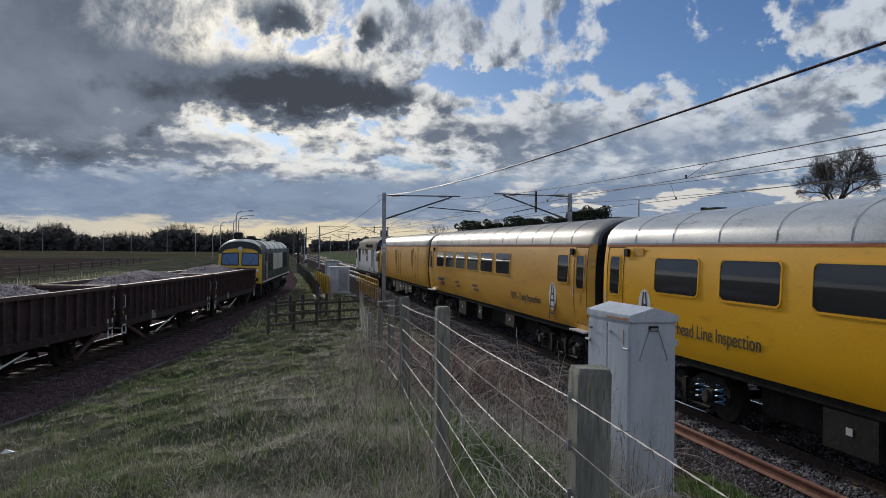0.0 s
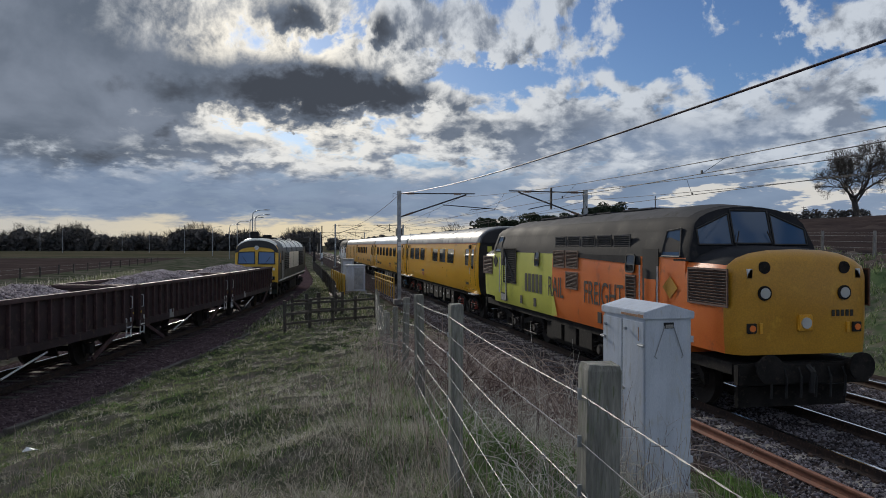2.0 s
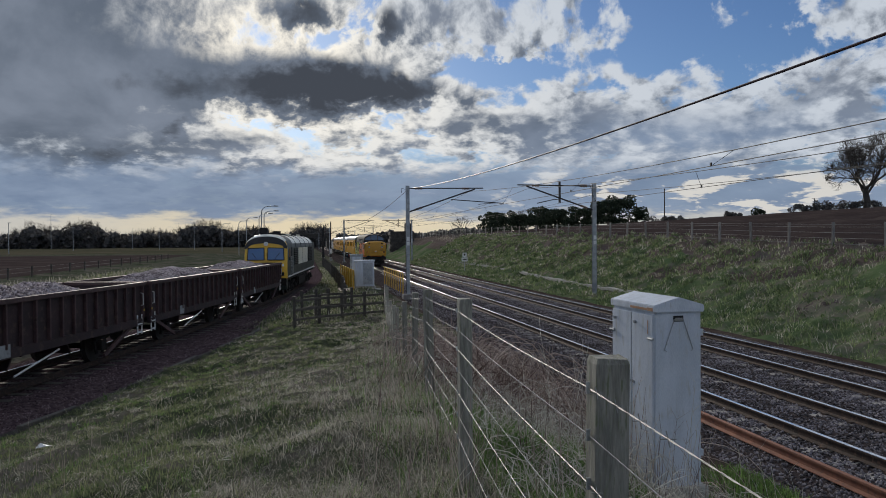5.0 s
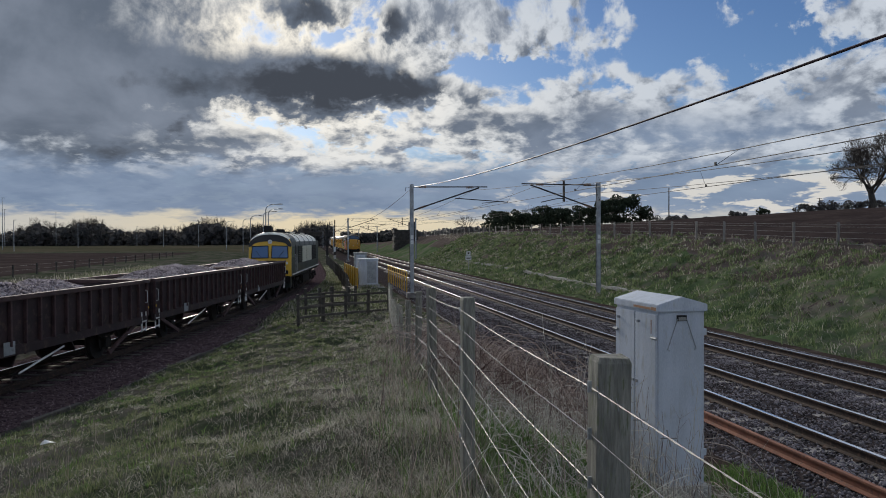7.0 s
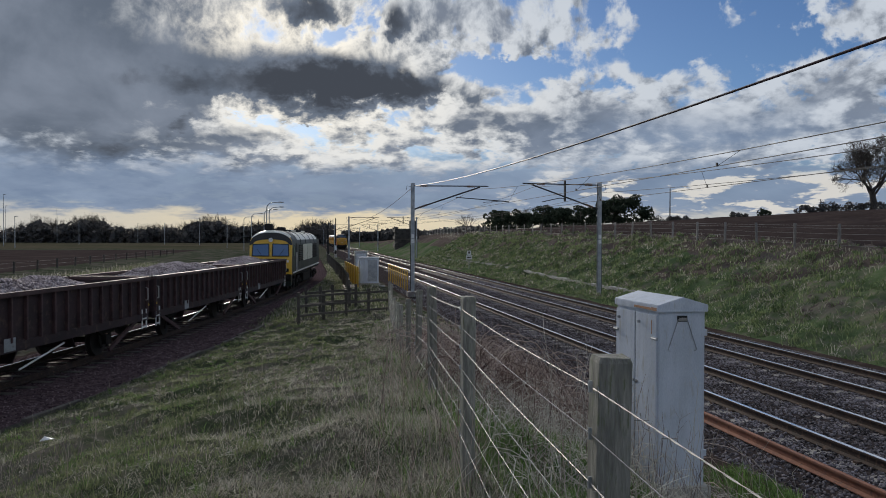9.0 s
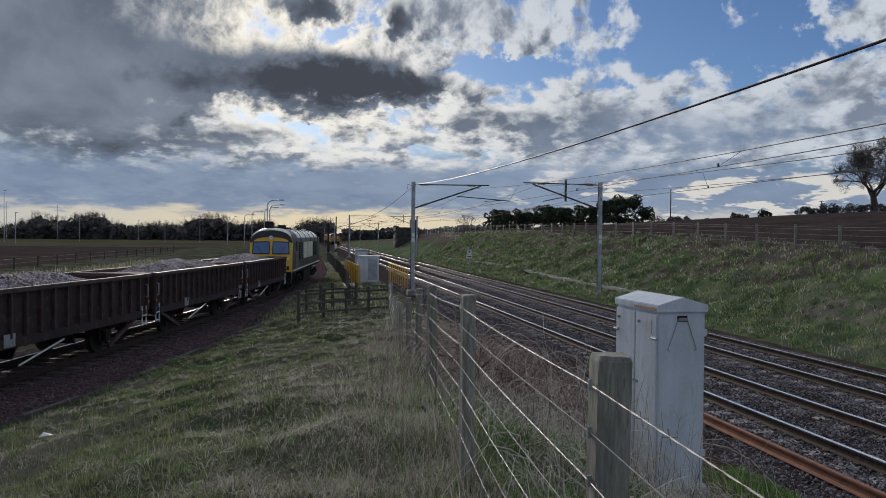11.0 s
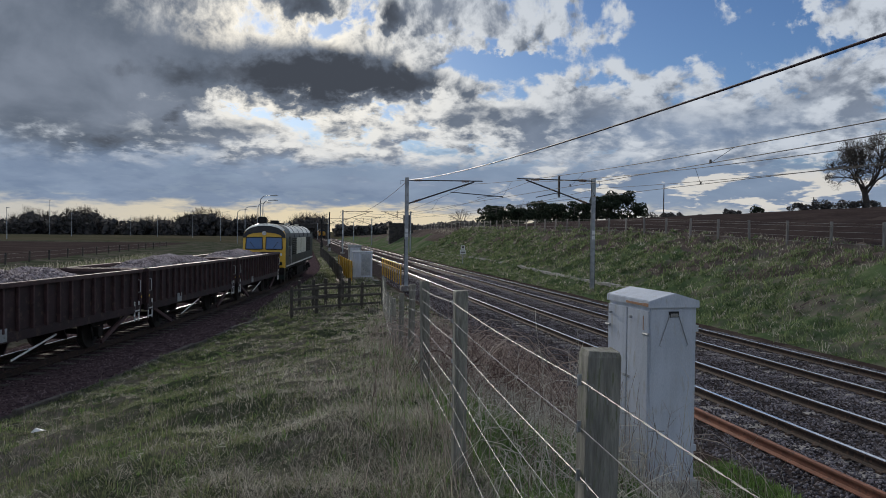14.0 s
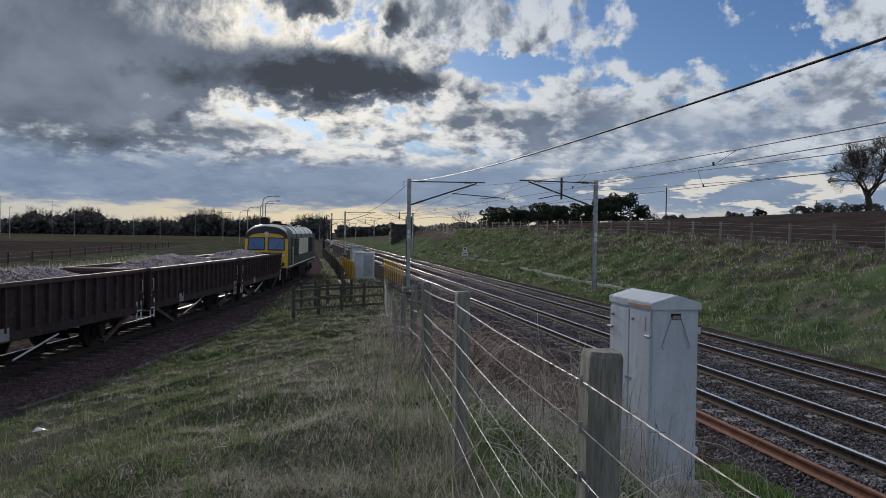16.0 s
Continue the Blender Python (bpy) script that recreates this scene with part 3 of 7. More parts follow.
def ground_sheet():
    xs = np.concatenate([-np.geomspace(2200, 32, 38), np.arange(-31, -18, 0.6), np.arange(-18, -2.5, 0.2), np.arange(-2.5, 5, 0.8), np.arange(5, 17, 0.3), np.arange(17, 40, 1.3), np.geomspace(41, 2200, 44)])
    ys = np.concatenate([-np.geomspace(900, 12, 18), np.arange(-11, 2, 0.5), np.arange(2, 34, 0.2), np.arange(34, 70, 0.45), np.geomspace(71, 3200, 70)])
    X, Y = np.meshgrid(xs, ys)
    Z = land_z(X, Y)
    Z = Z + relief(X, Y)
    ny, nx = X.shape
    idx = np.arange(nx * ny).reshape(ny, nx)
    F = np.stack([idx[:-1, :-1], idx[:-1, 1:], idx[1:, 1:], idx[1:, :-1]], -1).reshape(-1, 4)
    me = raw_mesh("ground", np.stack([X, Y, Z], -1).reshape(-1, 3), F, [M_GRASS, M_BANK, M_SOIL, M_DIRT, M_FARGREEN, M_DRYBANK, M_LITTER])
    cx, cy = (0.25 * (A[:-1, :-1] + A[:-1, 1:] + A[1:, 1:] + A[1:, :-1]) for A in (X, Y))
    mi = np.zeros(cx.shape, np.int32)
    mi[cx > 5.0] = 1
    wob = 1.3 * np.sin(cy * 0.31) + 0.9 * np.sin(cy * 0.83 + cx) + 0.7 * np.sin(cx * 2.1 + cy * 0.2)
    mi[(cx > 12.2 + wob) & (cx < 15.6)] = 5
    mi[(cx > 15.6) & (cy < 330)] = 2
    mi[(cx > 5) & (cy > 330)] = 4
    sx = siding_x(cy)
    mi[(cx < sx + shoulder(cy)) & (cx > sx - 2.6)] = 3
    mi[cx < sx - 2.6] = 0
    mi[(cx < -32) & (cy < 175)] = 2
    mi[(cx < -20) & (cy >= 190)] = 4
    mi[(cx > -3.2) & (cx < 5.8)] = 3
    fxx = fence_x(cy) + 0.35 + 0.25 * np.sin(cy * 1.7)
    mi[(cx > fxx) & (cx <= -3.2) & (cy > 5.8 + 0.8 * np.sin(cx * 2.2)) & (cy < 31)] = 6
    me.polygons.foreach_set("material_index", mi.ravel())
    me.shade_smooth()
    return tagged(new("ground", me), "rough tussocky grass, ploughed fields and trackside earth", "ground", kind="structure")


ground = ground_sheet()


# ---------------- permanent way ----------------
def rail_mesh(path, material_side, material_top, name, parent, head=True):
    """A flat-bottom rail swept along path: rail head top at the path's z."""
    prof = [(-0.07, -0.159), (0.07, -0.159), (0.07, -0.148), (0.012, -0.125), (0.010, -0.045), (0.035, -0.034), (0.035, -0.006), (0.026, 0.0), (-0.026, 0.0), (-0.035, -0.006), (-0.035, -0.034), (-0.010, -0.045), (-0.012, -0.125), (-0.07, -0.148)]
    rings = []
    for i, p in enumerate(path):
        a, b = path[max(i - 1, 0)], path[min(i + 1, len(path) - 1)]
        d = Vector((b[0] - a[0], b[1] - a[1], 0)).normalized()
        s = Vector((d.y, -d.x, 0))
        rings.append([Vector(p) + s * u + Vector((0, 0, w)) for u, w in prof])
    b = Build().loft(rings)
    me = mesh_of(name, b, [material_side, material_top])
    n = len(prof)
    for poly in me.polygons:
        if poly.normal.z > 0.75 and poly.center.z > path[0][2] - 0.012:
            poly.material_index = 1
    ob = new(name, me)
    ob.parent = parent
    return ob


def stones(name, n, x_of, y_of, z_of, lo, hi, material, seed, label, category="stones", parent=None):
    """Loose angular stones, one mesh."""
    rng = np.random.default_rng(seed)
    base = np.array([(1, 0, -0.3), (-0.5, 0.87, -0.4), (-0.6, -0.8, -0.2), (0.3, 0.2, 0.8), (-0.4, 0.1, 0.6), (0.2, -0.6, 0.5)])
    fc = np.array([(0, 1, 3), (1, 2, 4), (2, 0, 5), (3, 1, 4), (4, 2, 5), (5, 0, 3), (3, 4, 5), (0, 2, 1)])
    y = y_of(rng, n)
    x = x_of(rng, n, y)
    z = z_of(x, y)
    sc = rng.uniform(lo, hi, (n, 1, 1)) * (1 + 0.5 * rng.uniform(-1, 1, (n, 6, 3)))
    a = rng.uniform(0, 6.28, n)
    q = base[None] * sc
    c, s = np.cos(a)[:, None], np.sin(a)[:, None]
    P = np.stack([q[..., 0] * c - q[..., 1] * s + x[:, None], q[..., 0] * s + q[..., 1] * c + y[:, None], q[..., 2] * 0.8 + z[:, None]], -1)
    F = (fc[None] + (np.arange(n) * 6)[:, None, None]).reshape(-1, 3)
    ob = new(name, raw_mesh(name, P.reshape(-1, 3), F, [material]))
    if parent is not None:
        ob.parent = parent
        tagged(ob, label, kind="stuff")
    else:
        tagged(ob, label, category, kind="stuff")
    return ob


def main_line():
    bed = Build()
    ys = [-60, 0, 20, 60, 140, 300, 700, 1300]
    prof = [(-3.6, -0.62), (-2.45, -0.30), (-1.5, -0.17), (4.9, -0.17), (5.6, -0.30), (6.3, -0.55)]
    bed.loft([[Vector((x, y, z)) for x, z in prof] for y in ys], cap=False, closed=False)
    solo("ballast_bed", bed, M_BALLAST, "grey-brown crushed stone ballast under two running lines", "ballast", kind="structure")
    for k, cx in enumerate((0.0, 3.4)):
        tr = thing("railway_track", "running line of flat-bottom rails on concrete sleepers" if k == 0 else "running line of polished rails beside the cutting bank", "track", pose(cx, 0, 0), "running lines", "structure")
        for s in (-0.7525, 0.7525):
            rail_mesh([(s, y, 0.0) for y in (-60, 0, 30, 100, 300, 1300)], M_RUST, M_RAILTOP, "rail", tr)
        b = Build().loft([[Vector((x, y, z)) for x, z in ((-1.25, -0.26), (1.25, -0.26), (1.25, -0.165), (0.45, -0.165), (0.35, -0.175), (-0.35, -0.175), (-0.45, -0.165), (-1.25, -0.165))] for y in (-0.13, 0.13)])
        me = mesh_of("sleeper", b, M_SLEEPER)
        for i in range(110):
            o = new("sleeper", me)
            o.parent = tr
            o.location = (0, 3.0 + 0.65 * i, 0)
        clip = Build()
        for s in (-0.7525, 0.7525):
            for t in (-0.11, 0.11):
                clip.box((s + t, 0, -0.15), (0.07, 0.10, 0.035))
        cm = mesh_of("rail_clip", clip, M_RUST)
        for i in range(60):
            o = new("rail_clip", cm)
            o.parent = tr
            o.location = (0, 3.0 + 0.65 * i, 0)

    def zz(x, y):
        return np.interp(x, [-3.4, -2.45, -1.5, 4.9, 5.6, 6.2], [-0.56, -0.30, -0.165, -0.165, -0.30, -0.53])
    stones("ballast_stones", 125000, lambda r, n, y: r.uniform(-3.3, 6.2, n), lambda r, n: 4 + 52 * r.power(0.52, n), zz, 0.018, 0.036, M_STONE, 11, "sharp grey ballast stones between the rails", "ballast")
    # cast-off rail beside the line
    spare = rail_mesh([(-1.69, y, -0.02) for y in (3.5, 6, 9, 12.6)], M_RUSTRED, M_RUSTRED, "spare_rail", None)
    tagged(spare, "rust-red spare rail lying beside the track", "rail")


main_line()


def siding():
    ys = np.concatenate([np.arange(-14, 80, 2.0), np.geomspace(82, 420, 12)])
    prof = [(-2.8, -0.84), (-1.7, -0.65), (1.9, -0.65), (3.42, -0.72)]
    rings = []
    for y in ys:
        rings.append([Vector((siding_x(y) + (u if u < 2.5 else float(shoulder(y)) + 0.02), y, w)) for u, w in prof])
    solo("siding_bed", Build().loft(rings, cap=False, closed=False), M_SIDING, "dark reddish worn ballast of the freight siding", "ballast", kind="structure")
    tr = thing("siding_track", "curved freight siding with rusty rails", "track", kind="structure")
    for s in (-0.7525, 0.7525):
        rail_mesh([(float(siding_x(y)) + s, float(y), -0.45) for y in ys], M_RUST, M_RAILTOP if s < 0 else M_RUST, "rail", tr)
    me = mesh_of("sleeper", Build().box((0, 0, -0.10), (2.5, 0.25, 0.12)), M_DARKTIMBER)
    y = 6.0
    while y < 62:
        o = new("sleeper", me)
        o.parent = tr
        o.matrix_basis = pose(float(siding_x(y)), y, -0.595, 0, 0, -math.degrees(math.atan(0.0037 * max(84 - y, 0))))
        y += 0.7
    stones("siding_stones", 22000, lambda r, n, y: siding_x(y) + r.uniform(0, 1, n) * (shoulder(y) + 2.4) - 2.4, lambda r, n: 10 + 50 * r.power(0.6, n), lambda x, y: np.interp(x - siding_x(y), [-2.8, -1.7, 1.9, 3.42], [-0.84, -0.65, -0.65, -0.72]), 0.018, 0.038, M_REDSTONE, 12, "small dark reddish stones", "ballast")
    # rotten timber edging along the foot of the mound
    e = thing("timber_edging", "low rotten timber edging between siding ballast and grass", "edging", kind="structure")
    rng = random.Random(5)
    y = 9.5
    while y < 31:
        n = rng.uniform(1.6, 2.6)
        a = math.degrees(math.atan(0.0037 * (84 - y)))
        x = float(siding_x(y + n / 2)) + 3.45
        b = Build().box((0, 0, 0), (rng.uniform(0.07, 0.13), n, 0.20))
        o = part("edging_board", b, M_DARKTIMBER, e, bevel=0.012)
        o.matrix_basis = pose(x, y + n / 2, -0.60 + rng.uniform(-0.05, 0.03), rng.uniform(-1.0, 1.0), rng.uniform(-22, 10), -a + rng.uniform(-2.2, 2.2))
        y += n + 0.06


siding()


# ---------------- the yellow test train ----------------
SPEED, S0 = 26.658, 8.125 - 1.2 * 26.658      # coach front corner at t: S0 + SPEED * t
SIDE = [(1.05, 1.27), (1.25, 1.335), (1.5, 1.37), (1.8, 1.388), (2.2, 1.39), (2.6, 1.378), (2.9, 1.352), (3.12, 1.315)]


def half_width(z):
    return float(np.interp(z, [p[0] for p in SIDE], [p[1] for p in SIDE]))


def roof_arc(w, z0, z1, n=12, power=2.3):
    """Points over the roof from one cantrail to the other."""
    pts = []
    for i in range(n + 1):
        a = math.pi * i / n
        c, s = math.cos(a), math.sin(a)
        pts.append((-w * math.copysign(abs(c) ** (2 / power), c), z0 + (z1 - z0) * abs(s) ** (2 / power)))
    return pts


def round_rect(w, h, r, n=4):
    pts = []
    for cx, cy, a0 in ((w / 2 - r, h / 2 - r, 0), (-w / 2 + r, h / 2 - r, 90), (-w / 2 + r, -h / 2 + r, 180), (w / 2 - r, -h / 2 + r, 270)):
        for i in range(n + 1):
            a = radians(a0 + 90 * i / n)
            pts.append((cx + r * math.cos(a), cy + r * math.sin(a)))
    return pts


def side_window(parent, y0, y1, z0, z1, frame_mat, side=-1, r=0.09, name="window", depth=0.02, glass=M_WINDOW, rim=0.035, label=""):
    """A raised rounded frame with its dark pane, on the side at -x or +x; follows the side's lean."""
    w, h, cy, cz = y1 - y0, z1 - z0, (y0 + y1) / 2, (z0 + z1) / 2

    def at(u, v, out):
        return Vector((side * (half_width(cz + v) + out), cy + u, cz + v))
    outer, inner = round_rect(w + 2 * rim, h + 2 * rim, r + rim), round_rect(w, h, r)
    rings = [[at(u, v, 0.0) for u, v in outer], [at(u, v, depth) for u, v in outer], [at(u, v, depth) for u, v in inner], [at(u, v, 0.002) for u, v in inner]]
    fr = part(name, Build().loft(rings, cap=False), frame_mat, parent, label)
    rows = []
    for k in range(11):
        v = -h / 2 + h * k / 10
        cut = max(0.0, abs(v) - (h / 2 - r))
        u = w / 2 - r + math.sqrt(max(0.0, r * r - cut * cut))
        rows.append([at(-u, v, 0.007), at(u, v, 0.007)])
    part("pane", Build().loft(rows, cap=False, closed=False), glass, fr, smooth=True)
    return fr


def louvre(parent, y0, y1, z0, z1, slats, material, side=-1, hw=None, name="grille", along=True):
    """A recessed-looking louvre panel: flat backing painted black as shade, frame and slanted slats."""
    hw = hw or half_width((z0 + z1) / 2)
    b = Build().box((side * (hw + 0.004), (y0 + y1) / 2, (z0 + z1) / 2), (0.008, y1 - y0, z1 - z0))
    g = part(name, b, M_DARK, parent)
    b = Build()
    for i in range(slats):
        z = z0 + (i + 0.5) * (z1 - z0) / slats
        b.box((side * (hw + 0.016), (y0 + y1) / 2, z), (0.006, y1 - y0 - 0.03, 0.75 * (z1 - z0) / slats), Euler((0, side * 0.6, 0)).to_matrix())
    part("slat", b, material, g)
    fr = Build()
    for yy in (y0, y1):
        fr.box((side * (hw + 0.012), yy, (z0 + z1) / 2), (0.026, 0.035, z1 - z0 + 0.035))
    for zz in (z0, z1):
        fr.box((side * (hw + 0.012), (y0 + y1) / 2, zz), (0.024, y1 - y0, 0.035))
    part("grille_frame", fr, material, g)
    return g


def bogie(parent, y, base=2.6, r=0.457, spring=M_UNDER, label="", axles=2):
    """A bogie: side frames, axle boxes, coil springs, brake gear, wheels."""
    bg = part("bogie", Build().box((0, y, 0.62), (2.0, 0.5, 0.22)), M_UNDER, parent, label, bevel=0.02)
    ax = [y + base * (i / (axles - 1) - 0.5) for i in range(axles)]
    for s in (-1, 1):
        pts = [(ax[0] - 0.55, 0.55), (ax[0] - 0.35, 0.72), (ax[0] + 0.35, 0.72), (y - 0.55, 0.52), (y + 0.55, 0.52), (ax[-1] - 0.35, 0.72), (ax[-1] + 0.35, 0.72), (ax[-1] + 0.55, 0.55)]
        rings = []
        for px, pz in pts:
            rings.append([Vector((s * 1.05 + a, px, pz + c)) for a, c in ((-0.05, -0.09), (0.05, -0.09), (0.05, 0.09), (-0.05, 0.09))])
        part("side_frame", Build().loft(rings), M_UNDER, bg)
        for a in ax:
            part("axle_box", Build().box((s * 1.10, a, 0.46), (0.16, 0.30, 0.26)).disc((s * 1.20, a, 0.46), (1, 0, 0), 0.11, 0.08, 14), M_WHEEL, bg, bevel=0.012)
            for t in (-0.30, 0.30):
                pts2 = [Vector((s * 1.12 + 0.085 * math.cos(k * 0.9), a + t + 0.085 * math.sin(k * 0.9), 0.36 + 0.0145 * k)) for k in range(24)]
                part("coil_spring", Build().line(pts2, 0.017, 5), spring, bg)
        b = Build()
        for t in (-0.5, 0.5):
            b.box((s * 1.13, y + t, 0.42), (0.08, 0.12, 0.5)).tube((s * 1.16, y + t, 0.2), (s * 1.16, y + t * 0.2, 0.62), 0.028, 6)
        b.tube((s * 1.12, ax[0], 0.25), (s * 1.12, ax[-1], 0.25), 0.03, 6)
        part("brake_rigging", b, M_UNDER, bg)
    for a in ax:
        for s in (-1, 1):
            part("wheel", Build().disc((s * 0.755, a, r), (1, 0, 0), r, 0.13, 28).disc((s * 0.69, a, r), (1, 0, 0), r + 0.03, 0.03, 28).disc((s * 0.83, a, r), (1, 0, 0), 0.18, 0.05, 14), M_WHEEL, bg)
        part("axle", Build().tube((-0.8, a, r), (0.8, a, r), 0.08, 10), M_UNDER, bg)
    return bg


def buffers(parent, y, out, z=1.05):
    for s in (-1, 1):
        part("buffer", Build().tube((s * 0.86, y, z), (s * 0.86, y + out * 0.45, z), 0.095, 12).disc((s * 0.86, y + out * 0.52, z), (0, 1, 0), 0.24, 0.05, 20), M_UNDER, parent)


def coach(name, label, paint, roof_mat, length=19.7, windows=(), end_windows=(), van=False, spring=M_UNDER, vents=True, blank=None):
    c = thing(name, label, "railway coach", group="yellow test train")
    # body sides, rounded towards the ends
    rings = []
    ringr = []
    stations = [(0.0, 0.955), (0.10, 0.985), (0.35, 1.0)] + [(1.0 + (length - 2.0) * i / 6, 1.0) for i in range(7)] + [(length - 0.35, 1.0), (length - 0.10, 0.985), (length, 0.955)]
    for y, k in stations:
        rings.append([Vector((-w * k, y, z)) for z, w in reversed(SIDE)] + [Vector((w * k, y, z)) for z, w in SIDE])
        arc = roof_arc(1.315 * k, 3.12, 3.12 + 0.68 * (k ** 2), 14)
        ringr.append([Vector((a, y, z)) for a, z in arc])
    b = Build().loft(rings, cap=True)
    part("body", b, paint, c, smooth=True)
    part("roof", Build().loft(ringr, cap=True), roof_mat, c, smooth=True)
    # gutter and cantrail line
    g = Build()
    for s in (-1, 1):
        g.box((s * 1.322, length / 2, 3.125), (0.024, length - 0.5, 0.035))
    part("gutter", g, roof_mat, c)
    g = Build()
    for s in (-1, 1):
        g.box((s * 1.326, length / 2, 3.085), (0.012, length - 0.4, 0.032))
    part("cantrail_stripe", g, M_REDLINE, c)
    # roof ribs
    n = 13
    rib = mesh_of("roof_rib", Build().line([Vector((a * 1.004, 0, z + 0.002)) for a, z in roof_arc(1.31, 3.14, 3.80, 14)], 0.005, 4), roof_mat)
    for i in range(1, n):
        o = new("roof_rib", rib)
        o.parent, o.location = c, (0, length * i / n, 0)
    if vents:
        rng = random.Random(length + len(name))
        for i in range(4):
            y = 2.2 + i * (length - 4.4) / 3
            part("roof_vent", Build().box((rng.choice((-0.3, 0.1, 0.3)), y, 3.80), (0.30, 0.42, 0.13)), M_UNDER, c, bevel=0.02)
            part("roof_cowl", Build().tube((0.2, y + 0.6, 3.76), (0.2, y + 0.6, 3.90), 0.07, 10), M_UNDER, c)
        # raised roof walkway panel by one end
        part("roof_panel", Build().box((-0.45, length - 2.4, 3.735), (0.75, 3.2, 0.035), Euler((0, -0.17, 0)).to_matrix()), roof_mat, c, bevel=0.01)
    # ends: dark gangway
    for y, s in ((-0.0, -1), (length, 1)):
        part("end_panel", Build().loft([[Vector((-w * 0.945, y + s * d, z)) for z, w in reversed(SIDE)] + [Vector((w * 0.945, y + s * d, z)) for z, w in SIDE] for d in (0.0, 0.015)]), M_BLACKEND, c)
        arc = roof_arc(1.315 * 0.955, 3.11, 3.72, 14)
        part("roof_dome", Build().loft([[Vector((a * k, y + s * d, 3.05 + (z - 3.05) * k)) for a, z in arc] for d, k in ((0.0, 1.002), (0.10, 0.97))]), M_BLACKEND, c)
        part("gangway", Build().box((0, y + s * 0.12, 2.15), (1.15, 0.24, 2.15)), M_RUBBER, c, "black rubber corridor connection", bevel=0.05)
        part("handrail", Build().line([(-1.0, y + s * 0.03, 1.5), (-1.0, y + s * 0.09, 1.55), (-1.0, y + s * 0.09, 2.6), (-1.0, y + s * 0.03, 2.65)], 0.014, 6), M_HANDLE, c, "white end handrail")
        part("warning_notice", Build().box((-0.86, y + s * 0.02, 2.86), (0.18, 0.012, 0.22)), M_LIME, c, "small yellow notice")
        buffers(c, y, s * 0.25)
    for side in (-1, 1):
        for a, d in windows:
            side_window(c, a, d, 2.19, 2.84, paint, side)
        for a, d in end_windows:
            side_window(c, a, d, 2.16, 2.85, paint, side, 0.07)
    if blank:
        side_window(c, blank[0], blank[1], 2.19, 2.84, paint, -1, glass=paint, name="plated_window", label="window plated over in yellow")
    # doors: slam doors at each end
    if not van:
        for y in (0.72, length - 0.72):
            for side in (-1, 1):
                zs = (1.2, 1.5, 1.8, 2.2, 2.6, 2.9, 3.05)
                loop = [Vector((side * (half_width(z) + 0.001), y - 0.40, z)) for z in zs] + [Vector((side * (half_width(z) + 0.001), y + 0.40, z)) for z in reversed(zs)]
                dr = part("door", Build().line(loop + loop[:1], 0.007, 4), M_UNDER, c)
                side_window(dr, y - 0.22, y + 0.24, 2.05, 2.85, paint, side, 0.06, name="door_window")
                hx = side * (half_width(1.95) + 0.03)
                part("door_handle", Build().line([(hx, y + 0.34, 1.85), (hx + side * 0.02, y + 0.34, 1.87), (hx + side * 0.02, y + 0.34, 2.08), (hx, y + 0.34, 2.1)], 0.014, 6), M_HANDLE, dr, "bright door handle")
                part("step_board", Build().box((side * 1.36, y, 1.03), (0.22, 0.95, 0.035)), M_HANDLE, c, "pale footstep edge")
                part("lamp_box", Build().box((side * (half_width(2.92) + 0.03), y + (0.55 if y < 5 else -0.55), 2.94), (0.06, 0.20, 0.16)), M_UNDER, c, bevel=0.012)
        part("louvre_panel", Build().box((-half_width(2.93) - 0.008, length - 1.75, 2.95), (0.016, 0.46, 0.16)), M_YELLOWDIRT, c)
    # underframe
    part("solebar", Build().box((-1.16, length / 2, 1.0), (0.12, length - 0.3, 0.20)).box((1.16, length / 2, 1.0), (0.12, length - 0.3, 0.20)).box((0, length / 2, 0.98), (2.2, length - 0.2, 0.12)), M_UNDER, c, bevel=0.015)
    part("underfloor_gear", Build().box((0, length / 2, 0.66), (1.75, length - 10.2, 0.62)), M_UNDER, c, bevel=0.05)
    rng = random.Random(len(label) + int(length * 10))
    y = 5.2
    while y < length - 5.6:
        w = rng.uniform(0.5, 1.5)
        h = rng.uniform(0.38, 0.66)
        for s in (-1, 1):
            if rng.random() < 0.82:
                bx = part("equipment_box", Build().box((s * 1.0, y + w / 2, 0.9 - h / 2), (0.42, w - 0.12, h)), M_UNDER, c, bevel=0.025)
                part("box_label", Build().box((s * 1.214, y + w / 2, 0.9 - h * 0.45), (0.004, 0.12, 0.10)), M_HANDLE, bx)
        y += w + rng.uniform(0.03, 0.25)
    part("truss_rod", Build().tube((-0.75, 5.0, 0.45), (-0.75, length - 5.0, 0.45), 0.04, 6).tube((0.75, 5.0, 0.45), (0.75, length - 5.0, 0.45), 0.04, 6), M_UNDER, c)
    bogie(c, 2.75, spring=spring)
    bogie(c, length - 2.75, spring=spring)
    return c


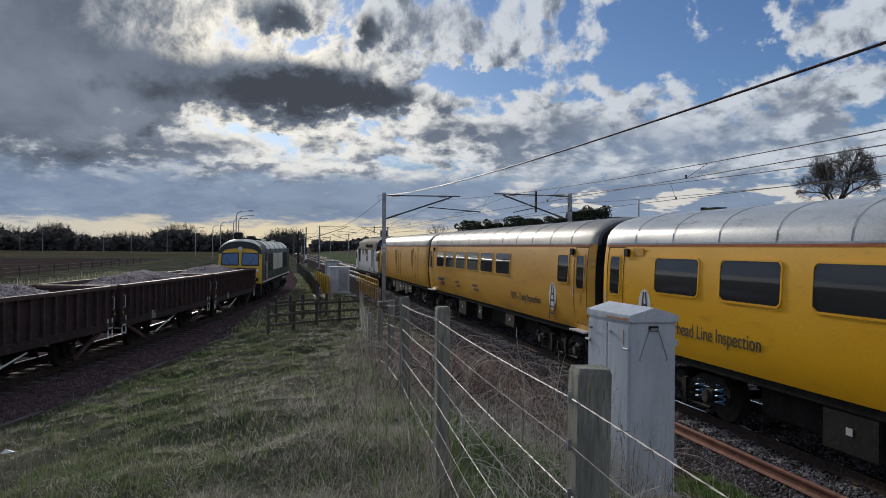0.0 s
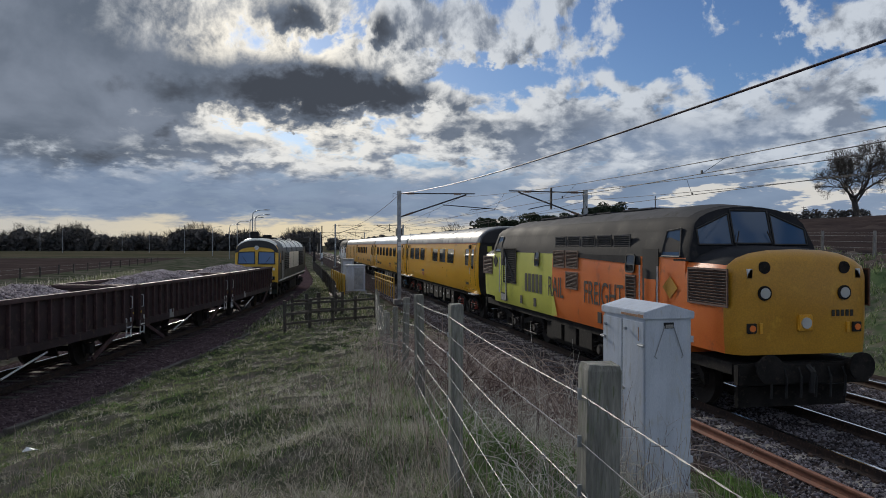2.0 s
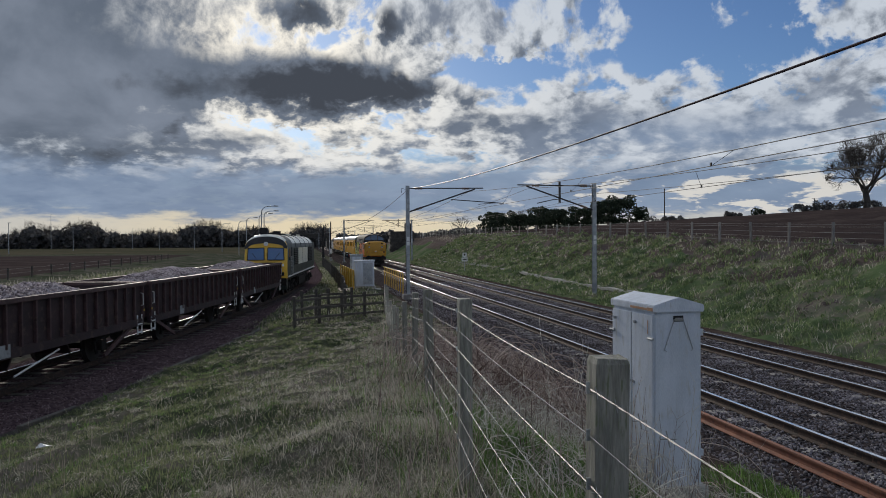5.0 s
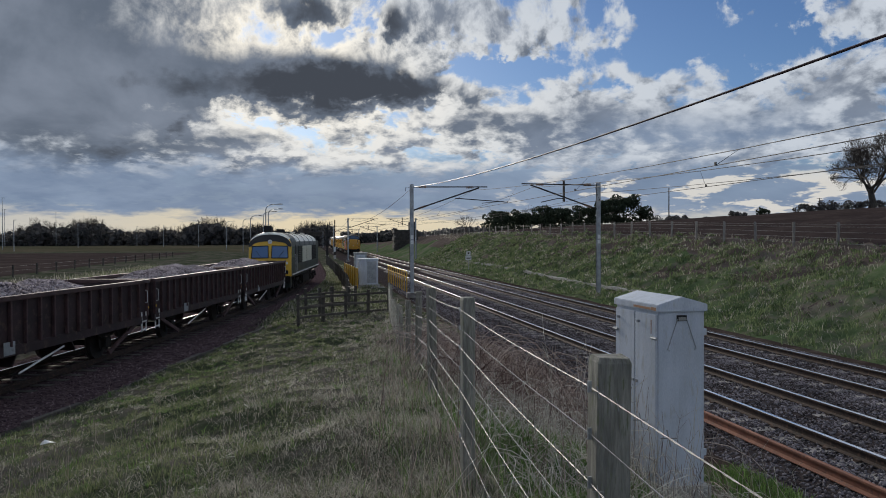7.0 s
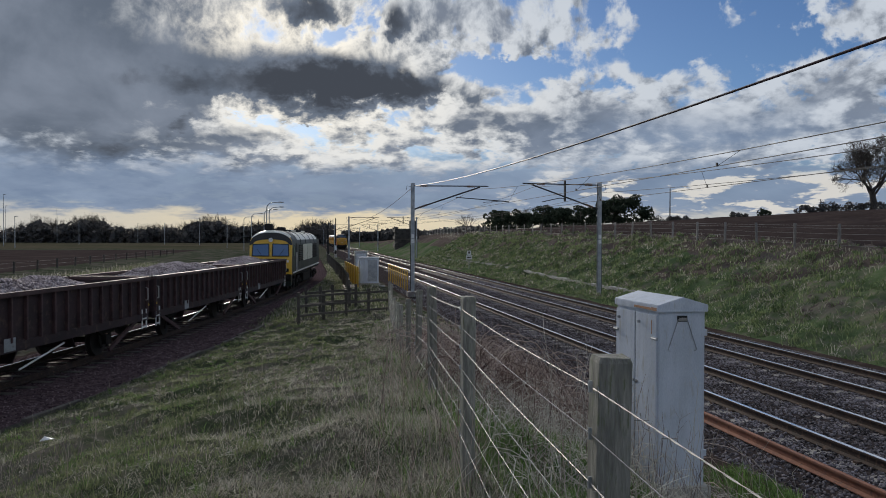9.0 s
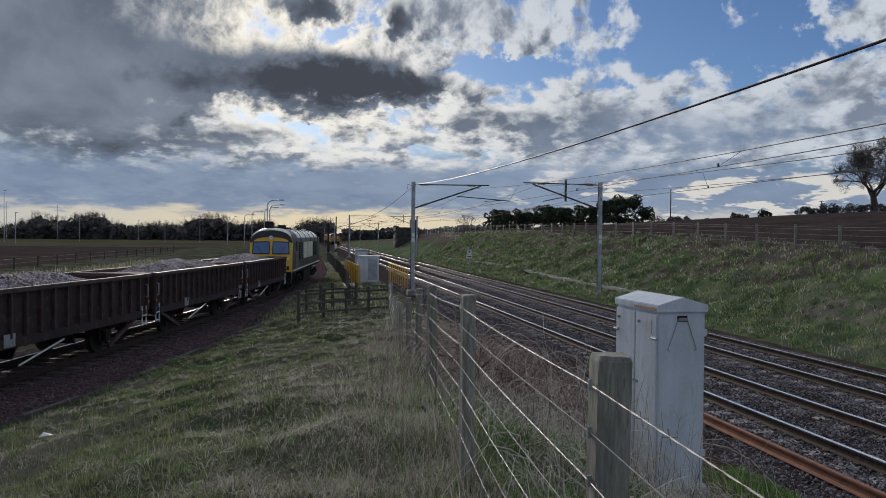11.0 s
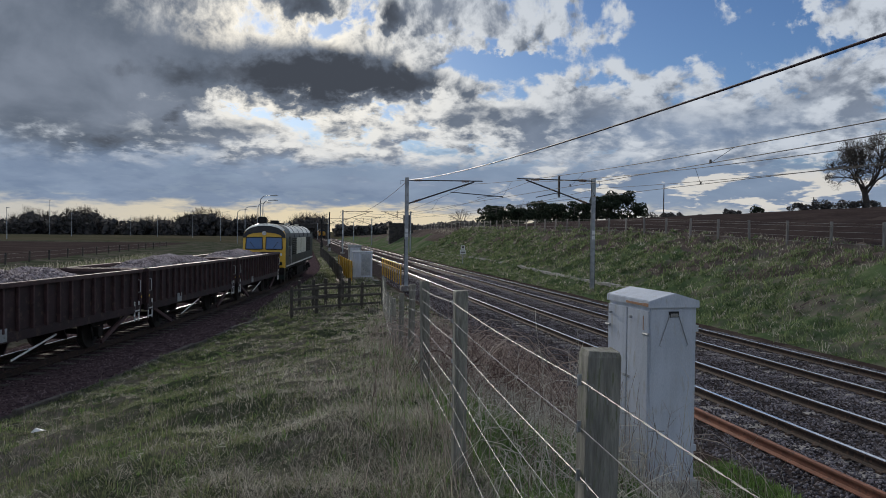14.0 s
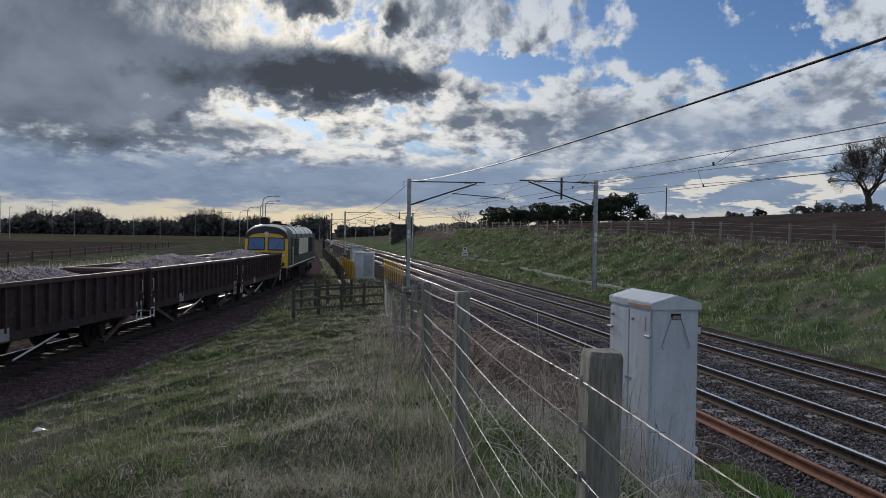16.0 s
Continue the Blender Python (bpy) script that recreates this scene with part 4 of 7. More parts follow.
six = [(16.2, 17.74), (14.22, 15.85), (12.34, 13.88), (10.36, 11.95), (8.42, 9.98), (6.45, 8.0)]
coach4 = coach("inspection_coach", "bright yellow inspection coach with dark windows and sooty roof", M_YELLOW, M_ROOFDARK,
               windows=[(16.2, 17.74), (14.2, 15.82), (12.32, 13.85), (8.4, 9.92), (6.42, 7.93), (4.42, 5.96)], end_windows=[(1.4, 2.1)], blank=(10.3, 11.87), spring=M_SPRINGRED)
coach3 = coach("inspection_coach", "bright yellow overhead line inspection coach with silver roof", M_YELLOW, M_ROOF,
               windows=[(15.65, 17.2), (13.42, 14.97), (11.2, 12.73), (8.97, 10.5), (6.74, 8.28), (4.5, 6.05), (2.3, 3.85)], spring=M_SPRINGBLUE)
coach2 = coach("inspection_coach", "dull yellow track inspection coach with dusty roof", M_YELLOWDIRT, M_ROOFDARK,
               windows=six, end_windows=[(1.5, 2.24)])
van = coach("parcels_van", "dull yellow windowless van with double doors", M_YELLOWDIRT, M_ROOFDARK, length=17.6, van=True, vents=False)
for a in (3.2, 9.0, 14.6):
    b = Build()
    for yy in (a - 0.75, a, a + 0.75):
        for z0, z1 in zip((1.2, 1.5, 1.8, 2.2, 2.6), (1.5, 1.8, 2.2, 2.6, 3.0)):
            b.tube((-half_width(z0) - 0.002, yy, z0), (-half_width(z1) - 0.002, yy, z1), 0.014, 4, cap=False)
    part("van_door", b, M_UNDER, van)
    louvre(van, a + 0.95, a + 1.25, 2.0, 2.9, 10, M_YELLOWDIRT)
# lettering and emblems on the coaches
lettering("Overhead Line Inspection", 0.34, M_TEXT, coach3, on_side(17.0, 1.46, -half_width(1.5) - 0.012), width=3.1)
lettering("Improving", 0.36, M_TEXT, coach3, on_side(5.2, 1.62, -half_width(1.7) - 0.006), width=1.35)
lettering("Your Railway", 0.36, M_TEXT, coach3, on_side(4.85, 1.26, -half_width(1.35) - 0.03), width=1.7)
lettering("PLPR - Track Inspection", 0.30, M_TEXT, coach2, on_side(6.35, 1.47, -half_width(1.5) - 0.012), width=2.75)


def emblem(parent, y, z=1.75):
    """A white oval with a ladder of rails under it."""
    x = -half_width(z) - 0.004
    o = [Vector((x, y + 0.26 * math.cos(k * 0.3142), z + 0.37 * math.sin(k * 0.3142))) for k in range(20)]
    part("emblem", Build().loft([o, [p + Vector((-0.003, 0, 0)) for p in o]]), M_WHITE, parent, "white oval emblem")
    b = Build()
    for s in (-0.22, 0.22):
        b.box((x - 0.006, y + s * 0.6, z - 0.15), (0.004, 0.05, 0.95), Euler((s * 0.9, 0, 0)).to_matrix())
    for k in range(4):
        b.box((x - 0.006, y, z - 0.45 + 0.17 * k), (0.004, 0.34 - 0.05 * k, 0.045))
    part("emblem_ladder", b, M_TEXT, parent, "dark ladder mark")


emblem(coach3, 17.6, 1.85)
emblem(coach2, 2.6, 1.75)
for c, y in ((coach3, 8.0), (coach4, 13.0), (coach2, 17.0)):
    x = -half_width(1.55) - 0.006
    part("operator_mark", Build().box((x, y, 1.62), (0.004, 0.85, 0.13)), M_BLUE, c, "plain dark blue mark")
    part("operator_flash", Build().add([(x - 0.002, y + 0.4, 1.50), (x - 0.002, y - 0.45, 1.54), (x - 0.002, y - 0.45, 1.40), (x + 0.004, y - 0.1, 1.28)], [(0, 1, 2, 3)]), M_REDLINE, c, "orange-red flash")
for c, y in ((coach4, 1.95), (coach2, 16.6), (coach3, 3.4)):
    b = Build()
    for k in range(6):
        b.box((-half_width(1.42) - 0.014, y - 0.085 * k, 1.42), (0.004, 0.055, 0.10))
    part("running_number", b, M_TEXT, c, "small dark figures as bars")
b = Build()
for k, (w, h) in enumerate(((0.9, 0.10), (0.6, 0.08), (0.7, 0.09))):
    b.box((-half_width(1.65) - 0.008, 16.6 - 2.9 * k, 1.62), (0.004, w, h))
    b.box((-half_width(1.5) - 0.014, 16.4 - 2.9 * k, 1.47), (0.004, w * 0.9, h))
part("side_writing", b, M_TEXT, coach2, "small lines of dark writing")


# ---------------- diesel locomotives with noses ----------------
LSIDE = [(1.0, 1.28), (1.2, 1.33), (1.6, 1.355), (2.4, 1.355), (2.75, 1.345), (3.0, 1.30), (3.3, 1.20)]


def lw(z):
    return float(np.interp(z, [p[0] for p in LSIDE], [p[1] for p in LSIDE]))


def nose_loco(name, label, paints, roof_mat, nose_mat, lime=False):
    """Six-axle diesel with a bonnet at each end; y 0 is the face of the near bonnet."""
    L0 = 17.0
    c = thing(name, label, "locomotive", group="yellow test train")
    front, rear, band = paints
    cuts = [1.55, 9.0, L0 - 1.55]

    def side_shell(y0, y1, mat, nm, z0=1.0, z1=2.78):
        zs = [z for z in np.linspace(z0, z1, 8)]
        rings = [[Vector((-lw(z), y, z)) for z in reversed(zs)] + [Vector((lw(z), y, z)) for z in zs] for y in (y0, y1)]
        part(nm, Build().loft(rings), mat, c, smooth=True)
    side_shell(cuts[0], cuts[1], front, "body_panel")
    side_shell(cuts[1], cuts[2], rear, "body_panel")
    # upper body band and roof
    def section(z0, zt, k=1.0):
        return [Vector((-lw(z) * k, 0, z)) for z in np.linspace(z0, 3.28, 5)] + [Vector((a, 0, z)) for a, z in roof_arc(1.20 * k, 3.30, zt, 12, 2.1)] + [Vector((lw(z) * k, 0, z)) for z in np.linspace(3.28, z0, 5)]
    rings = [[p + Vector((0, y, 0)) for p in section(2.783, zt)] for y, zt in ((2.0, 3.80), (2.6, 3.86), (8.5, 3.88), (L0 - 2.6, 3.86), (L0 - 2.0, 3.80))]
    me = part("upper_body", Build().loft(rings), [band, roof_mat], c, smooth=True)
    for p in me.data.polygons:
        if p.normal.z > 0.72:
            p.material_index = 1
    for end in (0, 1):
        def yy(y):
            return y if end == 0 else L0 - y
        # bonnet: rounded box with a domed top
        rings = []
        for y, wk, top in ((-0.01, 0.80, 2.72), (0.04, 0.885, 2.82), (0.12, 0.945, 2.89), (0.28, 0.985, 2.95), (0.7, 1.0, 2.99), (1.55, 1.0, 3.02)):
            prof = [Vector((-lw(z) * wk, yy(y), z)) for z in np.linspace(1.17, 2.45, 5)]
            prof += [Vector((a, yy(y), z)) for a, z in roof_arc(1.345 * wk, 2.50, top, 10, 2.5)]
            prof += [Vector((lw(z) * wk, yy(y), z)) for z in np.linspace(2.45, 1.17, 5)]
            rings.append(prof)
        bn = part("bonnet", Build().loft(rings), [front if end == 0 else rear, nose_mat, band], c, smooth=True)
        for p in bn.data.polygons:
            if (p.center.y < 0.21 if end == 0 else p.center.y > L0 - 0.21):
                p.material_index = 1
            elif p.normal.z > 0.5:
                p.material_index = 2
        # cab front: raked arch with three panes
        rings = []
        for y, k, z0 in ((1.42, 1.0, 2.72), (1.50, 1.0, 2.72), (2.02, 1.0, 2.72)):
            rings.append([p + Vector((0, yy(y), 0)) for p in section(2.72, 3.80 if y > 1.6 else 3.76, k)])
        low = rings[0]
        rings[0] = [Vector((p.x * 0.985, yy(1.36 + 0.30 * max(0, (p.z - 2.7))), p.z)) for p in low]
        rings[1] = [Vector((p.x, yy(1.44 + 0.30 * max(0, (p.z - 2.7))), p.z)) for p in low]
        cb = part("cab", Build().loft(rings), [band, roof_mat], c, smooth=True)
        for x0, x1, zz0, zz1, zt in ((-1.13, -0.44, 3.03, 3.46, 0.23), (-0.39, 0.39, 3.05, 3.68, 0.0), (0.44, 1.13, 3.03, 3.46, -0.23)):
            quad = [(x0, zz0), (x1, zz0), (x1, zz1 + max(0, -zt) * -0.6 + (0.16 if zt > 0 else 0)), (x0, zz1 + (0.16 if zt < 0 else 0) - max(0, zt) * 0.6)]

            def fy(z):
                return yy(1.36 + 0.30 * (z - 2.7) - 0.006)
            o = [Vector((x, fy(z), z)) for x, z in quad]
            part("windscreen", Build().add(o, [(0, 1, 2, 3)]), M_CABGLASS, cb, "blue-tinted windscreen pane")
            fr = Build()
            for p, q in zip(o, o[1:] + o[:1]):
                fr.tube(p, q, 0.022, 5)
            part("windscreen_seal", fr, M_RUBBER, cb)
        b = Build()
        for s in (-0.42, 0.42):
            b.tube((s, yy(1.38), 2.92), (s * 0.7, yy(1.47), 3.28), 0.012, 5)
        part("wiper", b, M_DARK, cb)
        # nose face: discs, lamps, handrails
        f = -1 if end == 0 else 1
        for s in (-1, 1):
            part("marker_lamp", Build().disc((s * 0.76, yy(0.0), 2.64), (0, 1, 0), 0.105, 0.05, 18), M_UNDER, c)
            ml = part("headcode_lamp", Build().disc((s * 0.76, yy(-0.01), 2.21), (0, 1, 0), 0.125, 0.06, 18), M_UNDER, c)
            part("lens", Build().disc((s * 0.76, yy(-0.045), 2.21), (0, 1, 0), 0.09, 0.02, 18), M_LAMPGLASS, ml)
            tl = part("tail_lamp", Build().box((s * 1.0, yy(-0.02), 1.62), (0.17, 0.06, 0.17)), M_DARK, c, bevel=0.01)
            part("lens", Build().disc((s * 1.0, yy(-0.055), 1.62), (0, 1, 0), 0.055, 0.02, 14), M_ORANGE, tl)
            part("overhead_notice", Build().box((s * 1.03, yy(0.0), 2.54), (0.10, 0.02, 0.16)), M_WHITE, c, "small white warning notice")
            part("lamp_bracket", Build().box((s * 0.83, yy(-0.02), 1.62), (0.05, 0.05, 0.18)), M_YELLOWDIRT, c)
        hl = part("headlamp", Build().box((0.0, yy(-0.02), 1.70), (0.28, 0.08, 0.28)), M_YELLOWDIRT, c, bevel=0.02)
        part("lens", Build().disc((0.0, yy(-0.07), 1.70), (0, 1, 0), 0.095, 0.03, 18), M_LAMPGLASS, hl)
        if end == 0:
            b = Build()
            for k in range(5):
                b.box((0.55 + 0.09 * k, -0.018, 1.86), (0.055, 0.012, 0.11))
            part("running_number", b, M_TEXT, c, "dark figures as bars")
        part("buffer_beam", Build().box((0, yy(0.04), 0.84), (2.5, 0.16, 0.36)), M_UNDER, c, bevel=0.02)
        buffers(c, yy(0.0), f * 0.62, 0.98)
        pipes = Build()
        for k in range(6):
            xk = -0.7 + 0.28 * k
            pipes.line([(xk, yy(-0.06), 0.95), (xk, yy(-0.14), 0.8), (xk, yy(-0.12), 0.45)], 0.022, 5)
        pipes.line([(0, yy(-0.10), 0.98), (0, yy(-0.24), 0.9), (0, yy(-0.20), 0.55)], 0.05, 6)
        part("brake_pipe", pipes, M_RUBBER, c)
        part("snow_plough", Build().box((0, yy(0.35), 0.40), (2.1, 0.10, 0.35)), M_UNDER, c)
        for side in (-1, 1):
            # bonnet grille, cab side window, flat door painted black for its recess shade
            louvre(c, min(yy(0.12), yy(1.40)), max(yy(0.12), yy(1.40)), 1.98, 2.60, 12, M_GRILLE, side, lw(2.2))
            dr = part("cab_door", Build().box((side * (lw(2.2) + 0.002), yy(2.95), 2.02), (0.012, 0.70, 1.85)), M_DARK, c, "flat cab door painted dark as recess shade")
            for q in (2.55, 3.35):
                part("grab_rail", Build().tube((side * (lw(2.0) + 0.05), yy(q), 1.35), (side * (lw(2.0) + 0.05), yy(q), 2.6), 0.016, 6), M_HANDLE, dr, "bright grab rail")
            part("door_panel", Build().box((side * (lw(1.9) + 0.006), yy(2.95), 1.85), (0.014, 0.50, 0.95)), front if end == 0 else rear, dr)
            part("footstep", Build().box((side * 1.30, yy(2.95), 1.22), (0.14, 0.66, 0.22)), M_CONC, dr)
            q = [(yy(1.75), 2.80), (yy(2.5), 2.80), (yy(2.5), 3.30), (yy(1.95), 3.34)]
            part("cab_side_window", Build().add([Vector((side * (lw(z) + 0.008), y, z)) for y, z in q], [(0, 1, 2, 3)]), M_CABGLASS, cb)
            fr = Build()
            o = [Vector((side * (lw(z) + 0.01), y, z)) for y, z in q]
            for p, r in zip(o, o[1:] + o[:1]):
                fr.tube(p, r, 0.02, 5)
            part("window_seal", fr, M_RUBBER, cb)
    for side in (-1, 1):
        # roof-side louvres between ribs
        for k in range(5):
            louvre(c, 4.05 + k * 1.0, 4.88 + k * 1.0, 2.92, 3.24, 7, M_LOCOROOF, side, 1.28)
        for y0, y1, z0, z1 in ((7.0, 7.85, 2.42, 2.86), (7.98, 8.85, 2.42, 2.86), (7.0, 7.85, 1.88, 2.30), (3.62, 4.1, 1.45, 2.36)):
            louvre(c, y0, y1, z0, z1, 12, M_GRILLE, side, lw(2.2))
        side_window(c, 3.66, 4.06, 2.46, 2.80, M_RUBBER, side, 0.06, name="body_window")
        side_window(c, 10.15, 10.5, 2.42, 2.80, M_RUBBER, side, 0.06, name="body_window")
        louvre(c, 12.55, 14.05, 1.75, 2.90, 16, M_UNDER, side, lw(2.2))
        part("grille_brace", Build().tube((side * (lw(2.2) + 0.035), 12.6, 1.8), (side * (lw(2.2) + 0.035), 14.0, 2.85), 0.018, 5), M_LOCOROOF, c)
        for y in (5.6, 10.6, 12.0):
            # black block on the side, painted as the shade inside a filler recess
            part("painted_filler_recess", Build().box((side * (lw(1.3) + 0.012), y, 1.28), (0.012, 0.22, 0.26)), M_DARK, c)
    # roof gear
    for y, w, n in ((5.6, 0.9, 1.6), (8.4, 0.8, 2.4), (11.4, 1.0, 2.6)):
        part("roof_hatch", Build().box((0, y, 3.865), (w, n, 0.06)), roof_mat, c, bevel=0.03)
    for k in range(7):
        for s in (-1, 1):
            part("roof_rib", Build().tube((s * 0.30, 8.2 + 0.75 * k, 3.90), (s * 0.98, 8.2 + 0.75 * k, 3.60), 0.03, 5), M_LOCOGREY, c)
    part("exhaust", Build().tube((0.25, 7.2, 3.84), (0.25, 7.2, 4.0), 0.14, 12), M_DARK, c)
    part("solebar", Build().box((0, L0 / 2, 0.92), (2.45, L0 - 0.4, 0.20)), M_UNDER, c)
    part("fuel_tank", Build().box((0, L0 / 2 - 0.2, 0.55), (2.3, 3.6, 0.62)), M_UNDER, c, bevel=0.08)
    for k in range(3):
        part("battery_box", Build().box((-1.16, 6.8 + 1.1 * k, 0.62), (0.14, 0.9, 0.5)), M_UNDER, c, bevel=0.03)
    bogie(c, 3.9, base=4.1, axles=3)
    bogie(c, L0 - 3.9, base=4.1, axles=3)
    return c


colas = nose_loco("diesel_locomotive", "orange, lime and charcoal diesel locomotive with yellow bonnet", (M_ORANGE, M_LIME, M_LOCOGREY), M_LOCOROOF, M_NOSE, True)
# charcoal upper band reaching down towards the far cab, with a slanted edge
x = -1.362
part("dark_panel", Build().add([(x, 3.4, 2.79), (x, 3.4, 2.60), (x, 7.0, 2.70), (x, 9.0, 2.79)], [(0, 1, 2, 3)]), M_LOCOGREY, colas)
part("slanted_joint", Build().add([(x - 0.002, 9.0, 2.79), (x - 0.002, 9.0, 1.05), (x - 0.002, 8.55, 1.05), (x - 0.002, 9.0, 1.9)], [(0, 1, 2, 3)]), M_LIME, colas)
lettering("FREIGHT", 0.80, M_TEXT, colas, on_side(6.6, 1.58, -1.364), width=2.3)
lettering("RAIL", 0.80, M_TEXT, colas, on_side(9.35, 1.58, -1.366), width=1.25)
b = Build()
for k in range(5):
    b.box((-1.364, 11.45 - 0.36 * k, 1.86), (0.004, 0.25, 0.56))
part("operator_mark", b, M_TEXT, colas, "five dark upright blocks of an operator's name", bevel=0.0)
d = [Vector((-1.368, 2.1 + 0.30 * math.cos(k * math.pi / 2), 2.2 + 0.22 * math.sin(k * math.pi / 2))) for k in range(4)]
part("diamond_badge", Build().loft([d, [p + Vector((-0.004, 0, 0)) for p in d]]), M_NOSE, colas, "yellow diamond badge")
d = [p + Vector((0.0, 13.0, 0.25)) for p in d]
part("diamond_badge", Build().loft([d, [p + Vector((-0.004, 0, 0)) for p in d]]), M_LOCOGREY, colas, "dark diamond badge")

lead = nose_loco("diesel_locomotive", "white and grey diesel locomotive with yellow ends", (M_WHITE, M_WHITE, M_LOCOGREY), M_LOCOROOF, M_NOSE)

TRAIN = [(colas, -17.95), (coach4, 0.0), (coach3, 20.2), (coach2, 40.4), (van, 60.6), (lead, 79.3)]


def motions():
    for ob, off in TRAIN:
        rows = []
        for t in (0.0, 1.0, 2.0, 4.0, 8.0, 12.0, 16.0):
            rows.append((t, pose(0, S0 + SPEED * t + off, 0)))
        walk(ob, rows)


# ---------------- things by the fence ----------------
def gz(x, y):
    return float(land_z(np.array(x), np.array(y)))


def location_cabinet():
    """Trackside equipment case: two doors, pitched lid, lifting wire on its end."""
    c = thing("equipment_cabinet", "pale grey steel trackside cabinet with two doors, standing in grass", "cabinet", pose(-5.33, 6.52, 0.70, 0, 0, 2))
    W, D, H = 0.47, 0.88, 1.68      # across the line, along the line, to the eaves
    part("body", Build().box((W / 2, D / 2, H / 2), (W, D, H)), M_CABINET, c, bevel=0.008)
    # lid with shallow gables, overhanging
    o = 0.022
    prof = [(-o, H - 0.055), (W + o, H - 0.055), (W + o, H + 0.012), (W / 2, H + 0.085), (-o, H + 0.012)]
    lid = part("lid", Build().loft([[Vector((a, y, z)) for a, z in prof] for y in (-o, D + o)]), M_CABINET, c, "shallow pitched lid with rusty scuffs", bevel=0.006)
    part("rust_scuff", Build().box((-o - 0.001, 0.28, H - 0.03), (0.004, 0.34, 0.022)).box((-o - 0.001, 0.05, H - 0.028), (0.004, 0.10, 0.03)), M_CABSTAIN, lid)
    for k in range(2):
        y0 = 0.012 + k * 0.436
        dr = part("door", Build().box((-0.009, y0 + 0.21, H / 2 - 0.02), (0.018, 0.415, H - 0.13)), M_CABINET, c, bevel=0.004)
        part("knob", Build().disc((-0.028, y0 + 0.33, H - 0.17), (1, 0, 0), 0.014, 0.03, 10), M_GALV, dr)
        for z in (0.25, H - 0.30):
            part("hinge", Build().box((-0.022, y0 + (0.02 if k == 0 else 0.40), z), (0.014, 0.09, 0.03)).tube((-0.03, y0 + (-0.03 if k == 0 else 0.45), z), (-0.03, y0 + (0.07 if k == 0 else 0.35), z), 0.011, 8), M_GALV, dr)
        part("latch", Build().box((-0.02, y0 + (0.38 if k == 0 else 0.03), H * 0.55), (0.012, 0.05, 0.025)), M_GALV, dr)
    part("door_gap", Build().box((-0.004, 0.440, H / 2 - 0.02), (0.012, 0.010, H - 0.14)), M_DARK, c)
    part("rust_run", Build().box((-0.0195, 0.10, H - 0.20), (0.003, 0.012, 0.13)), M_CABSTAIN, c)
    # number recess, its shade a raised black block, and lifting wire on the end that faces down the line
    part("painted_plate_recess", Build().box((W / 2, -0.003, H - 0.115), (0.10, 0.008, 0.055)), M_DARK, c)
    part("plate", Build().box((W / 2 + 0.005, -0.008, H - 0.122), (0.075, 0.004, 0.030)), M_CONC, c, "small plate with figures as bars")
    part("lifting_wire", Build().line([(W / 2 - 0.045, -0.012, H - 0.12), (W / 2 - 0.145, -0.012, H - 0.40), (W / 2 - 0.125, -0.012, H - 0.415)], 0.005, 6).line([(W / 2 + 0.045, -0.012, H - 0.12), (W / 2 + 0.145, -0.012, H - 0.40), (W / 2 + 0.125, -0.012, H - 0.415)], 0.005, 6), M_GALV, c)
    for x, z in ((W + 0.012, H - 0.25), (W + 0.012, 0.3)):
        part("lug", Build().box((x, 0.02, z), (0.03, 0.03, 0.06)), M_CABINET, c)
    part("plinth", Build().box((W / 2, D / 2, -0.08), (W + 0.10, D + 0.10, 0.16)), M_CONC, c, "concrete plinth", bevel=0.01)


location_cabinet()


def post_mesh(w, h, mat=None, seed=0, name="post"):
    rng = random.Random(seed)
    rings = []
    for k in range(7):
        z = h * k / 6
        j = [rng.uniform(-0.004, 0.004) for _ in range(8)]
        a = w / 2
        c = a * 0.82
        rings.append([Vector((c + j[0], -a, z)), Vector((a, -c + j[1], z)), Vector((a, c + j[2], z)), Vector((c + j[3], a, z)), Vector((-c, a + j[4], z)), Vector((-a, c + j[5], z)), Vector((-a, -c + j[6], z)), Vector((-c, -a + j[7], z))])
    rings.append([p * 0.0 + Vector((p.x * 0.90, p.y * 0.90, h + 0.012 + rng.uniform(0, 0.006))) for p in rings[-1]])
    return mesh_of(name, Build().loft(rings), mat or M_TIMBER)


